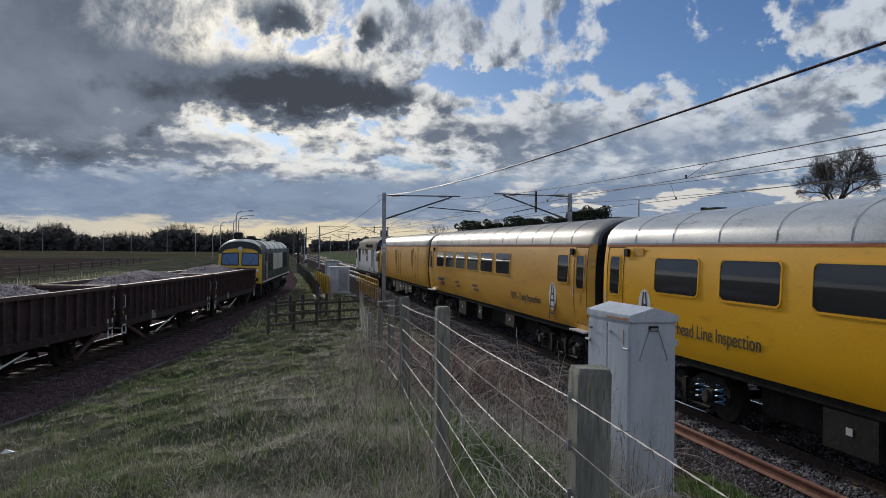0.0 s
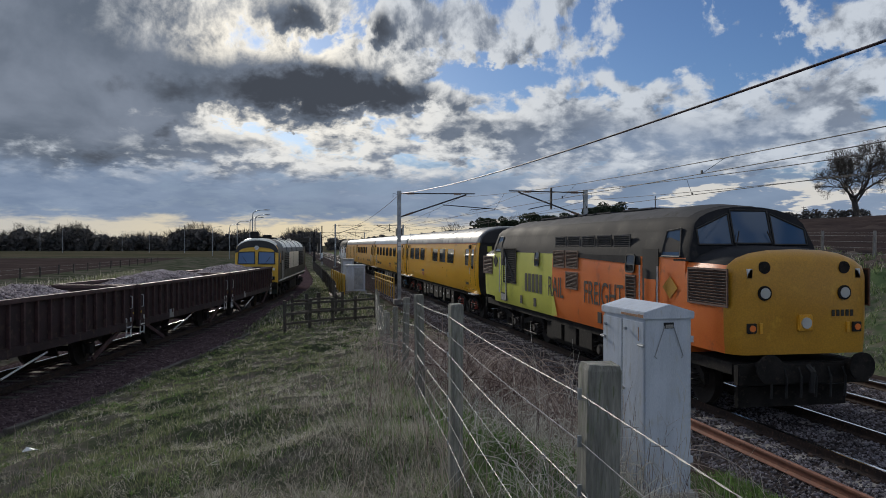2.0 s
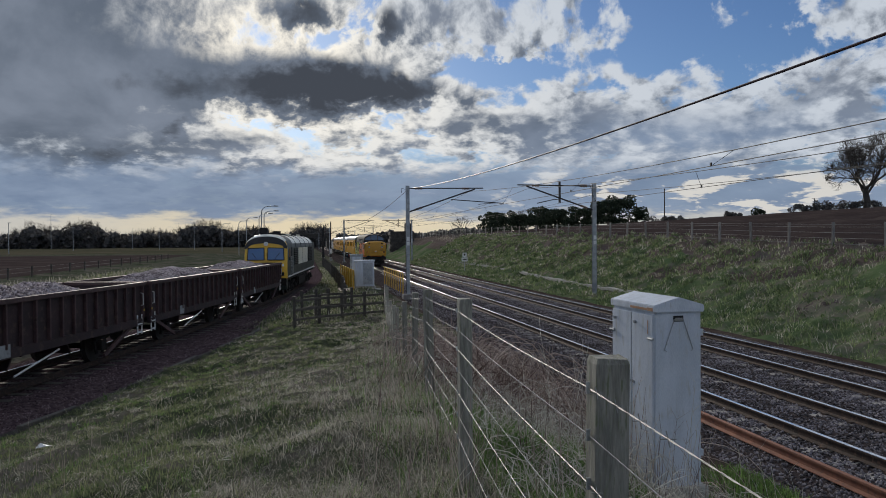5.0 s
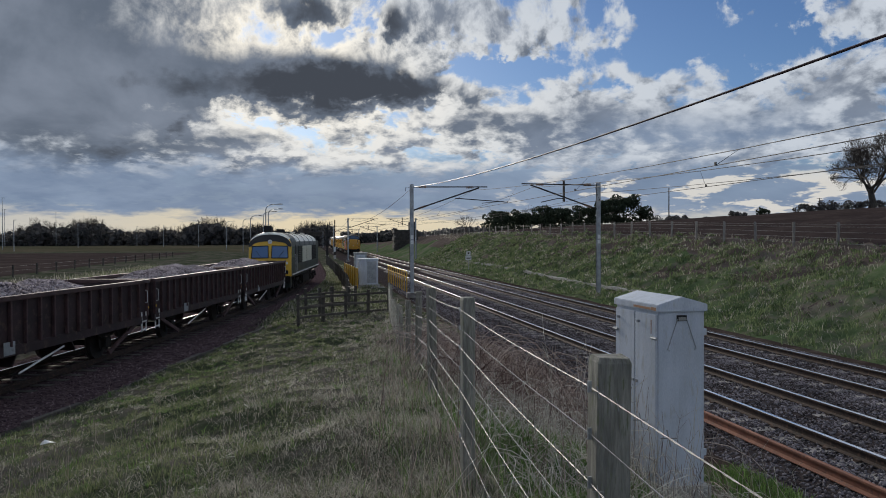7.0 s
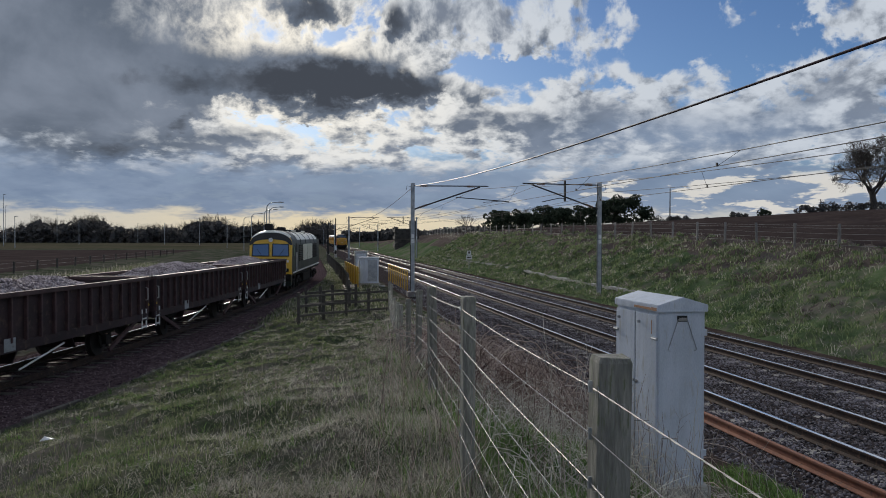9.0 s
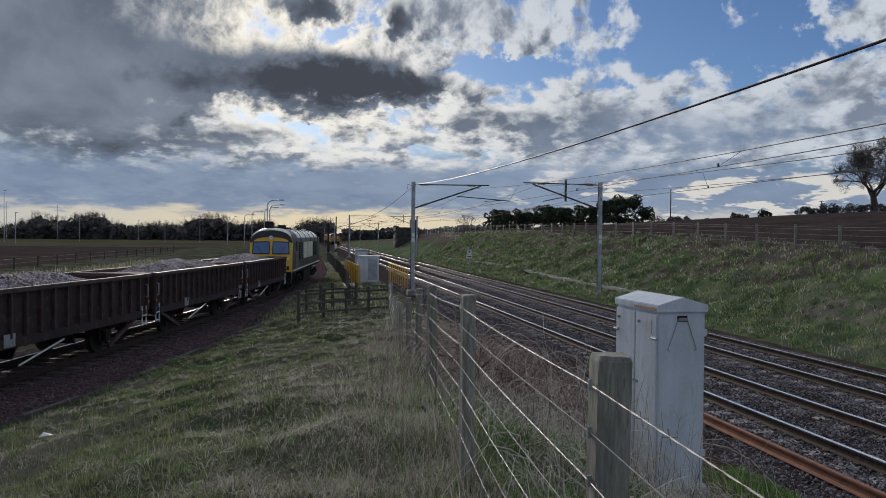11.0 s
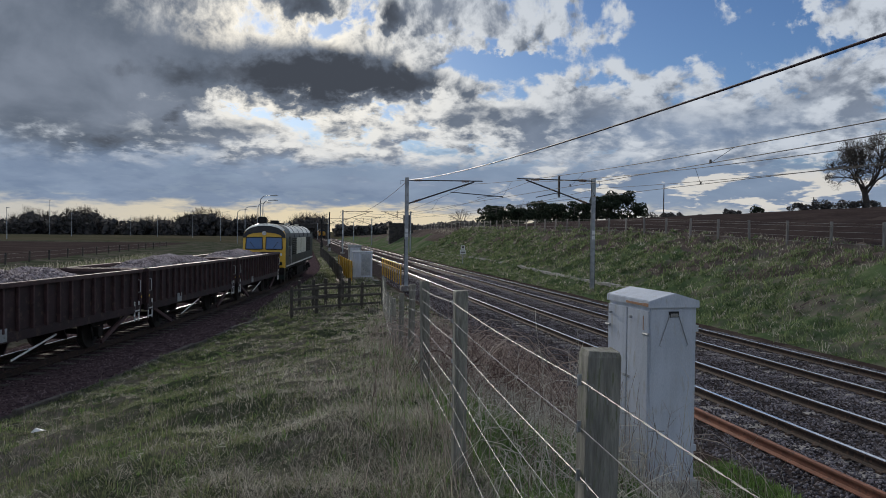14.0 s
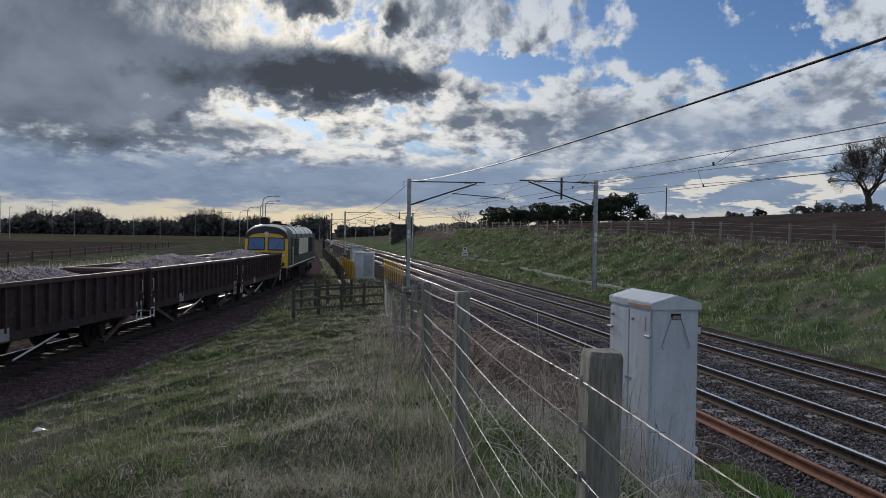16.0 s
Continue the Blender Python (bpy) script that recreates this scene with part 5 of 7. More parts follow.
def wire_fence():
    f = thing("wire_fence", "stock fence of weathered posts with plain and barbed wire", "fence")
    ys = [-1.2, 1.9, 4.98, 7.95, 10.96, 14.2, 17.9, 21.4, 24.8, 28.0, 30.6, 33.6]
    tops = [2.76, 2.68, 2.60, 2.47, 2.23, 1.84, 1.41, 1.15, 1.02, 1.0, 1.12, 1.05]
    for i, (y, zt) in enumerate(zip(ys, tops)):
        x = float(fence_x(y))
        me = post_mesh((0.092 if i == 1 else 0.088) if i < 4 else 0.095, zt - gz(x, y) + 0.30, seed=i)
        p = new("post", me)
        p.parent = f
        p.matrix_basis = pose(x - (0.014 if i == 1 else 0), y, gz(x, y) - 0.30, 0.6 * (i % 3 - 1), 0.8 * ((i * 2) % 3 - 1), 5 * (i % 4) - 8)
    for k, (drop, barbed) in enumerate(((0.065, True), (0.19, False), (0.32, True), (0.46, False), (0.61, True), (0.76, False), (0.91, True))):
        b = Build()
        pts = []
        for y, zt, y2, zt2 in zip(ys, tops, ys[1:], tops[1:]):
            for s in range(10):
                u = s / 10
                yy = y + (y2 - y) * u
                sag = 0.007 * math.sin(math.pi * u) * (1 + 0.7 * ((k * 3 + int(y)) % 3))
                if zt < 2.0 and k < 4:
                    sag += 0.06 * math.sin(math.pi * u)
                pts.append(Vector((float(fence_x(yy)) - 0.050, yy, zt + (zt2 - zt) * u - drop - sag)))
        if barbed:
            fine = []
            for p, q in zip(pts, pts[1:]):
                n = 1 if p.y > 9 else max(1, int((q - p).length / 0.035))
                for j in range(n):
                    fine.append(p.lerp(q, j / n))
            for s in (0, math.pi):
                tw = [p + Vector((0.0013 * math.cos(i * 1.6 + s), 0, 0.0013 * math.sin(i * 1.6 + s))) for i, p in enumerate(fine)]
                b.line(tw, 0.0009, 4)
            d = 0.0
            for p, q in zip(pts, pts[1:]):
                if 1.0 < p.y < 10:
                    for j in range(2):
                        c = p.lerp(q, 0.25 + 0.5 * j)
                        b.tube(c - Vector((0, 0.008, 0.014)), c + Vector((0, 0.008, 0.014)), 0.0013, 4).tube(c - Vector((0.012, -0.01, 0.002)), c + Vector((0.012, -0.01, 0.002)), 0.0013, 4)
        else:
            b.line(pts, 0.0016, 5)
        part("barbed_wire" if barbed else "wire", b, M_WIRE, f, "twisted barbed strand" if barbed else "plain tensioned strand")
        for y, zt in zip(ys[1:6], tops[1:6]):
            part("staple", Build().box((float(fence_x(y)) - 0.050, y, zt - drop), (0.010, 0.007, 0.030)), M_GALV, f)


wire_fence()


def rail_fence(name, label, ends, spacing, height, rails, zbase, mat=None, gaps=()):
    """Post-and-rail timber fence through the given corner points."""
    mat = mat or M_DARKTIMBER
    f = thing(name, label, "fence")
    pm = [post_mesh(0.12, height + 0.35, mat, seed=20 + k) for k in range(3)]
    i = 0
    for (x0, y0), (x1, y1) in zip(ends, ends[1:]):
        n = max(1, round(math.hypot(x1 - x0, y1 - y0) / spacing))
        for k in range(n + 1):
            x, y = x0 + (x1 - x0) * k / n, y0 + (y1 - y0) * k / n
            p = new("post", pm[i % 3])
            p.parent = f
            z = zbase if zbase is not None else gz(x, y)
            p.matrix_basis = pose(x, y, z - 0.35, (i * 7 % 3) - 1, (i * 5 % 3) - 1, 8 * (i % 3))
            i += 1
            if k < n:
                xa, ya = x0 + (x1 - x0) * (k + 1) / n, y0 + (y1 - y0) * (k + 1) / n
                for h in rails:
                    a = math.atan2(ya - y, xa - x)
                    b = Build().box((0, 0, 0), (math.hypot(xa - x, ya - y) + 0.06, 0.04, 0.095))
                    r = part("rail", b, mat, f)
                    za = zbase if zbase is not None else gz(xa, ya)
                    r.matrix_basis = Matrix.Translation(((x + xa) / 2 + 0.05 * math.sin(a), (y + ya) / 2 - 0.07, (z + za) / 2 + h + 0.012 * ((i * 3) % 3 - 1))) @ Euler((0, -math.atan2(za - z, math.hypot(xa - x, ya - y)), a)).to_matrix().to_4x4()
    return f


rail_fence("timber_fence", "dark weathered post-and-rail fence across the path", [(-8.89, 31.0), (-7.9, 32.0), (-4.95, 33.9)], 1.15, 1.12, (0.22, 0.60, 0.98), -0.35)
rail_fence("timber_fence", "older post-and-rail fence behind, partly fallen", [(-8.6, 34.5), (-7.4, 36.0), (-6.3, 36.4)], 1.2, 1.15, (0.4, 0.9), -0.38)
rail_fence("timber_fence", "long dark post-and-rail fence beside the siding", [(-6.6, 36.0), (-6.1, 48), (-5.9, 66), (-5.9, 110)], 2.4, 1.15, (0.35, 0.70, 1.02), -0.40)


def equipment_huts():
    h = thing("relay_hut", "light grey steel relay cabinet with darker louvred panel", "cabinet", pose(-4.45, 52.2, -0.20))
    part("body", Build().box((0, 0, 0.94), (1.30, 1.0, 1.72)), M_CABINET, h, bevel=0.02)
    part("lid", Build().box((0, 0, 1.83), (1.38, 1.08, 0.09)), M_CABINET, h, bevel=0.015)
    part("door", Build().box((0.22, -0.51, 0.95), (0.62, 0.03, 1.45)), M_GALV, h, "darker grey louvred door", bevel=0.01)
    part("side_door", Build().box((-0.66, 0, 0.95), (0.03, 0.8, 1.45)), M_CABINET, h, bevel=0.01)
    part("plinth", Build().box((0, 0, 0.04), (1.5, 1.2, 0.14)), M_CONC, h)
    h = thing("relay_hut", "smaller grey lineside cabinet on a stand", "cabinet", pose(-4.3, 62.2, -0.20))
    part("body", Build().box((0, 0, 1.2), (1.0, 0.7, 1.7)), M_GALV, h, bevel=0.02)
    part("door", Build().box((0, -0.36, 1.25), (0.8, 0.03, 1.3)), M_CABINET, h)
    part("lid", Build().box((0, 0, 2.08), (1.08, 0.78, 0.07)), M_GALV, h)
    for s in (-0.4, 0.4):
        part("leg", Build().box((s, 0, 0.18), (0.08, 0.5, 0.4)), M_GALV, h)
    p = thing("access_platform", "worn red-brown timber platform beside the huts", "platform", pose(-5.0, 51.0, -0.33))
    for k in range(9):
        part("plank", Build().box((-1.1 + 0.28 * k, 0, 0.05), (0.26, 3.2, 0.07)), M_RUST, p, bevel=0.008)
    part("trough_lid", Build().box((1.0, -1.0, 0.14), (0.9, 0.5, 0.06)), M_CONC, p, "pale concrete trough lids")
    y = thing("yellow_screen", "yellow plastic guard screen with a pale top rail", "screen", pose(-5.30, 56.0, -0.30))
    for k in range(6):
        part("panel", Build().box((-0.04 * k, -5.0 + 2.0 * k, 0.72), (0.04, 1.94, 1.30)), M_YFENCE, y, bevel=0.006)
    part("top_rail", Build().tube((0.05, -6, 1.0), (-0.25, 6, 1.0), 0.03, 6), M_YRAIL, y)
    for k in range(7):
        part("post", Build().box((-0.04 * k - 0.05, -6 + 2.0 * k, 0.7), (0.07, 0.07, 1.4)), M_YRAIL, y)
    g = thing("guard_rail", "ochre-yellow steel guard rail with upright bars", "railing", pose(-2.55, 46.2, -0.25))
    for k in range(10):
        part("bar", Build().box((0, 1.2 * k, 0.62), (0.07, 0.07, 1.25)), M_YRAIL, g)
    for z in (0.95, 1.27):
        part("rail", Build().box((-0.05, 5.4, z), (0.04, 11.0, 0.05)), M_YFENCE, g)


equipment_huts()


# ---------------- overhead line ----------------
def mast(x, y, s, height=6.05, zbase=-0.25, arm=4.4, group="overhead line masts"):
    """Steel mast with a top tube, a raking strut, a registration arm. s: +1 arm towards +x."""
    c = thing("overhead_mast", "galvanised steel overhead line mast with cantilever arm", "mast", pose(x, y, 0), group)
    fl = Build()
    h0, h1 = zbase, height + 0.05
    m = (h0 + h1) / 2
    fl.box((0, 0, m), (0.012, 0.176, h1 - h0)).box((0, -0.095, m), (0.20, 0.014, h1 - h0)).box((0, 0.095, m), (0.20, 0.014, h1 - h0))
    part("upright", fl, M_GALV, c)
    part("footing", Build().box((0, 0, zbase + 0.06), (0.62, 0.62, 0.30)), M_SLEEPER, c, "concrete foundation block", bevel=0.03)
    part("top_tube", Build().tube((0.1 * s, 0, height - 0.10), (arm * s, 0, height - 0.06), 0.032, 8), M_CABLE, c)
    for u in (0.45, 3.2):
        b = Build()
        for k in range(5):
            b.disc((s * (u + 0.09 * k), 0, height - 0.095), (1, 0, 0), 0.07, 0.04, 10)
        part("insulator", b, M_GRILLE, c)
    part("strut", Build().tube((0.1 * s, 0, height - 1.42), ((arm - 0.5) * s, 0, height - 0.12), 0.04, 8), M_CABLE, c)
    b = Build()
    for k in range(5):
        d = Vector((arm - 0.6, 0, 1.30)).normalized()
        b.disc(Vector((0.1 * s, 0, height - 1.42)) + Vector((d.x * s, 0, d.z)) * (0.35 + 0.09 * k), (d.x * s, 0, d.z), 0.07, 0.04, 10)
    part("insulator", b, M_GRILLE, c)
    if s > 0:
        part("registration_arm", Build().tube((2.5, 0, height - 0.72), (5.55, 0, height - 0.93), 0.026, 8), M_CABLE, c)
        part("steady_arm", Build().line([(4.1, 0, height - 1.02), (4.2, 0, height - 0.98), (5.3, 0, height - 0.90)], 0.016, 6), M_CABLE, c)
    else:
        part("drop_post", Build().box((-2.0, 0, height - 0.45), (0.10, 0.10, 1.15)), M_CABLE, c)
        part("registration_arm", Build().line([(-2.0, 0, height - 0.85), (-2.3, 0, height - 0.84), (-3.3, 0, height - 1.06)], 0.024, 8), M_CABLE, c)
    part("number_plate", Build().box((0, -0.11, 3.1), (0.16, 0.012, 0.22)).box((0, -0.11, 2.82), (0.16, 0.012, 0.2)), M_WHITE, c, "small white plates with figures as bars")
    part("conduit", Build().tube((-0.12 * s, -0.06, 0.0), (-0.12 * s, -0.06, 2.6), 0.02, 6).line([(-0.10 * s, 0, height - 0.15), (-0.35 * s, 0, height - 0.1), (-0.35 * s, 0, height - 0.35)], 0.012, 5), M_CABLE, c)
    return c


MASTS = [(-2.7, 42.7, 1), (7.36, 39.95, -1), (-2.7, 112, 1), (7.3, 112, -1), (-2.7, 176, 1), (7.3, 176, -1), (-2.7, 240, 1), (7.3, 240, -1), (-2.7, 300, 1), (7.3, 300, -1), (-2.7, -21, 1), (7.3, -23, -1)]
for a in MASTS:
    mast(*a)


def overhead_wires():
    def span(y0, y1, z0, z1, sag, x0, x1, n=14):
        return [Vector((x0 + (x1 - x0) * k / n, y0 + (y1 - y0) * k / n, z0 + (z1 - z0) * k / n - 4 * sag * (k / n) * (1 - k / n))) for k in range(n + 1)]
    for tx, lab, side, yo in ((0.0, "near line", 1, 42.7), (3.4, "far line", -1, 40.0)):
        w = thing("catenary", "dark overhead wires with droppers above the " + lab, "overhead wire", group="overhead wires")
        nodes = [(-21 if side > 0 else -23)] + [yo] + [112, 176, 240, 300]
        mess, cont = Build(), Build()
        drops = []
        for a, b in zip(nodes, nodes[1:]):
            mz = 5.80
            m = span(a, b, mz, mz, 0.85, tx + (0.9 if side > 0 else 0.2), tx + (0.9 if side > 0 else 0.2) * (1 if b != yo else 1))
            mess.line(m, 0.011, 5)
            st = 0.22 * (1 if nodes.index(a) % 2 else -1)
            k = span(a, b, 4.66, 4.66, 0.06, tx + st + 0.3, tx - st + 0.3)
            cont.line(k, 0.010, 5)
            for i in (2, 4, 6, 8, 10, 12):
                drops.append((m[i], k[i]))
        part("messenger_wire", mess, M_CABLE, w)
        part("contact_wire", cont, M_CABLE, w)
        for p, q in drops:
            part("dropper", Build().tube(p, q, 0.006, 4).box(q + Vector((0, 0, 0.04)), (0.03, 0.05, 0.07)), M_CABLE, w)
    w = thing("feeder_cable", "thick dark feeder cable sagging between the masts", "cable")
    pts = []
    for k in range(31):
        y = 42.7 - 63.7 * k / 30
        u = (y + 21) / 63.7
        pts.append(Vector((-2.62, y, 5.95 - 4 * 0.87 * u * (1 - u))))
    part("cable", Build().line(pts, 0.017, 6), M_FEEDER, w)
    for a, b in ((42.7, 112), (112, 176), (176, 240), (240, 300)):
        part("cable", Build().line(span(a, b, 5.95, 5.95, 1.0, -2.62, -2.62), 0.015, 5), M_FEEDER, w)
    # return wire on the cutting side
    w = thing("return_wire", "thin dark return wire along the cutting-side masts", "cable")
    part("cable", Build().line(span(-23, 40, 5.55, 5.55, 0.55, 7.6, 7.6), 0.011, 5).line(span(40, 112, 5.55, 5.55, 0.7, 7.6, 7.6), 0.011, 5), M_CABLE, w)


overhead_wires()


# ---------------- freight train on the siding ----------------
RZ = -0.45


def siding_pose(y, z=RZ):
    return pose(float(siding_x(y)), y, z, 0, 0, -math.degrees(math.atan(0.0037 * max(84 - y, 0))))


def gravel_heap(parent, length, width, z0, seed, peaks):
    """A heaped load: a lumpy mound covered with separate stones."""
    rng = np.random.default_rng(seed)

    def hz(x, y):
        e = np.clip(1 - (np.abs(x) / (width / 2)) ** 2.2, 0, 1) * np.clip(1 - (np.abs(y) / (length / 2)) ** 6, 0, 1)
        s = 0.10 + sum(0.52 * h * np.exp(-((y - c) / w) ** 2) for c, h, w in peaks)
        return z0 + e * s + 0.02 * np.sin(9 * x + 3 * y) * e
    xs, ys = np.linspace(-width / 2, width / 2, 24), np.linspace(-length / 2, length / 2, 70)
    X, Y = np.meshgrid(xs, ys)
    Z = hz(X, Y) + rng.normal(0, 0.012, X.shape)
    idx = np.arange(X.size).reshape(X.shape)
    F = np.stack([idx[:-1, :-1], idx[:-1, 1:], idx[1:, 1:], idx[1:, :-1]], -1).reshape(-1, 4)
    ob = new("load", raw_mesh("load", np.stack([X, Y, Z], -1).reshape(-1, 3), F, [M_PINK]))
    ob.parent = parent
    tagged(ob, "heaped load of pinkish-grey crushed stone")
    stones("load_stone", 8000, lambda r, n, y: r.uniform(-width / 2, width / 2, n) * 0.96, lambda r, n: r.uniform(-length / 2, length / 2, n) * 0.97, lambda x, y: hz(x, y) + 0.01, 0.035, 0.075, M_PINKSTONE, seed + 50, "loose stones on the load", parent=ob)


def wagon(ymid, seed, peaks):
    L, Wd = 10.05, 2.62
    c = thing("stone_wagon", "maroon-brown ribbed box wagon heaped with pinkish stone", "railway wagon", siding_pose(ymid), "stone wagons")
    zb, zt = 1.02, 2.10
    for s in (-1, 1):
        part("side", Build().box((s * (Wd / 2 - 0.03), 0, (zb + zt) / 2), (0.03, L, zt - zb)), M_WAGON, c)
        for k in range(18):
            y = -L / 2 + 0.06 + (L - 0.12) * k / 17
            part("rib", Build().box((s * (Wd / 2 + 0.028), y, (zb + zt) / 2), (0.085, 0.065, zt - zb - 0.02)), M_WAGONRIM, c, bevel=0.008)
        part("top_rail", Build().box((s * (Wd / 2 + 0.02), 0, zt + 0.03), (0.16, L + 0.06, 0.11)), M_WAGONRIM, c, "lighter maroon top rail", bevel=0.015)
        part("sill", Build().box((s * (Wd / 2 - 0.02), 0, zb - 0.09), (0.11, L + 0.02, 0.24)), M_WAGON, c, bevel=0.012)
        part("plate", Build().box((s * (Wd / 2 + 0.04), -2.1, zb - 0.02), (0.008, 0.42, 0.30)), M_GALV, c, "small grey data plate")
        for e in (-1, 1):
            lad = part("end_ladder", Build().box((s * (Wd / 2 + 0.02), e * (L / 2 - 0.12), 0.86), (0.03, 0.04, 0.62)).box((s * (Wd / 2 + 0.02), e * (L / 2 - 0.42), 0.86), (0.03, 0.04, 0.62)).box((s * (Wd / 2 + 0.02), e * (L / 2 - 0.27), 0.62), (0.05, 0.30, 0.04)).box((s * (Wd / 2 + 0.02), e * (L / 2 - 0.27), 0.88), (0.05, 0.30, 0.04)), M_HANDLE, c, "pale step ladder")
            part("grab_handle", Build().line([(s * (Wd / 2 + 0.03), e * (L / 2 - 0.18), 1.45), (s * (Wd / 2 + 0.10), e * (L / 2 - 0.18), 1.47), (s * (Wd / 2 + 0.10), e * (L / 2 - 0.18), 1.83), (s * (Wd / 2 + 0.03), e * (L / 2 - 0.18), 1.85)], 0.013, 6), M_HANDLE, c, "white grab handle")
            part("brace", Build().box((s * (Wd / 2 - 0.06), e * 3.75, 0.62), (0.07, 2.4, 0.11), Euler((e * 0.36, 0, 0)).to_matrix()), M_WAGONRIM, c)
            part("w_iron", Build().box((s * 1.0, e * 2.55, 0.60), (0.04, 0.10, 0.75), Euler((0.35, 0, 0)).to_matrix()).box((s * 1.0, e * 3.15, 0.60), (0.04, 0.10, 0.75), Euler((-0.35, 0, 0)).to_matrix()).box((s * 1.05, e * 2.85, 0.47), (0.18, 0.30, 0.26)), M_UNDER, c)
            spr = Build()
            for k in range(5):
                spr.box((s * 1.06, e * 2.85, 0.66 + 0.03 * k), (0.09, 1.15 - 0.2 * (4 - k) * 0.5, 0.022))
            part("leaf_spring", spr, M_UNDER, c)
            part("wheel", Build().disc((s * 0.755, e * 2.85, 0.46), (1, 0, 0), 0.46, 0.13, 28).disc((s * 0.69, e * 2.85, 0.46), (1, 0, 0), 0.49, 0.03, 28), M_WHEEL, c)
            part("reflector", Build().box((s * (Wd / 2 + 0.075), e * (L / 2 - 0.06), 1.30), (0.008, 0.05, 0.07)), M_YFENCE, c, "small yellow reflector")
        part("brake_lever", Build().tube((s * 1.25, -1.6, 0.35), (s * 1.25, 0.3, 0.72), 0.025, 6), M_HANDLE, c, "pale brake lever")
    for e in (-1, 1):
        part("end", Build().box((0, e * (L / 2 - 0.02), (zb + zt) / 2), (Wd - 0.1, 0.05, zt - zb)), M_WAGON, c)
        part("end_rail", Build().box((0, e * (L / 2), zt + 0.03), (Wd - 0.12, 0.13, 0.10)), M_WAGONRIM, c, bevel=0.015)
        part("axle", Build().tube((-0.8, e * 2.85, 0.46), (0.8, e * 2.85, 0.46), 0.08, 10), M_UNDER, c)
        buffers(c, e * (L / 2), e * 0.28, 1.02)
        part("hopper_slope", Build().box((0, e * 1.2, 0.75), (1.9, 0.05, 0.7), Euler((e * 0.6, 0, 0)).to_matrix()), M_WAGON, c)
    part("floor", Build().box((0, 0, zb + 0.02), (Wd - 0.1, L - 0.1, 0.06)), M_WAGON, c)
    part("underframe", Build().box((0, 0, zb - 0.13), (1.5, L, 0.18)), M_UNDER, c)
    part("tank", Build().tube((-0.4, 0.2, 0.62), (-0.4, 1.5, 0.62), 0.2, 14), M_UNDER, c)
    gravel_heap(c, L - 0.3, Wd - 0.14, zt - 0.25, seed, peaks)
    return c


wagon(20.95, 3, [(-3.4, 0.80, 1.5), (-0.9, 0.82, 1.3), (1.5, 0.74, 1.2)])
wagon(31.2, 4, [(-2.0, 0.66, 1.7), (0.5, 0.80, 1.5), (2.8, 0.62, 1.3)])
wagon(41.65, 5, [(-2.0, 0.75, 1.7), (0.6, 0.78, 1.5), (3.0, 0.45, 1.0)])


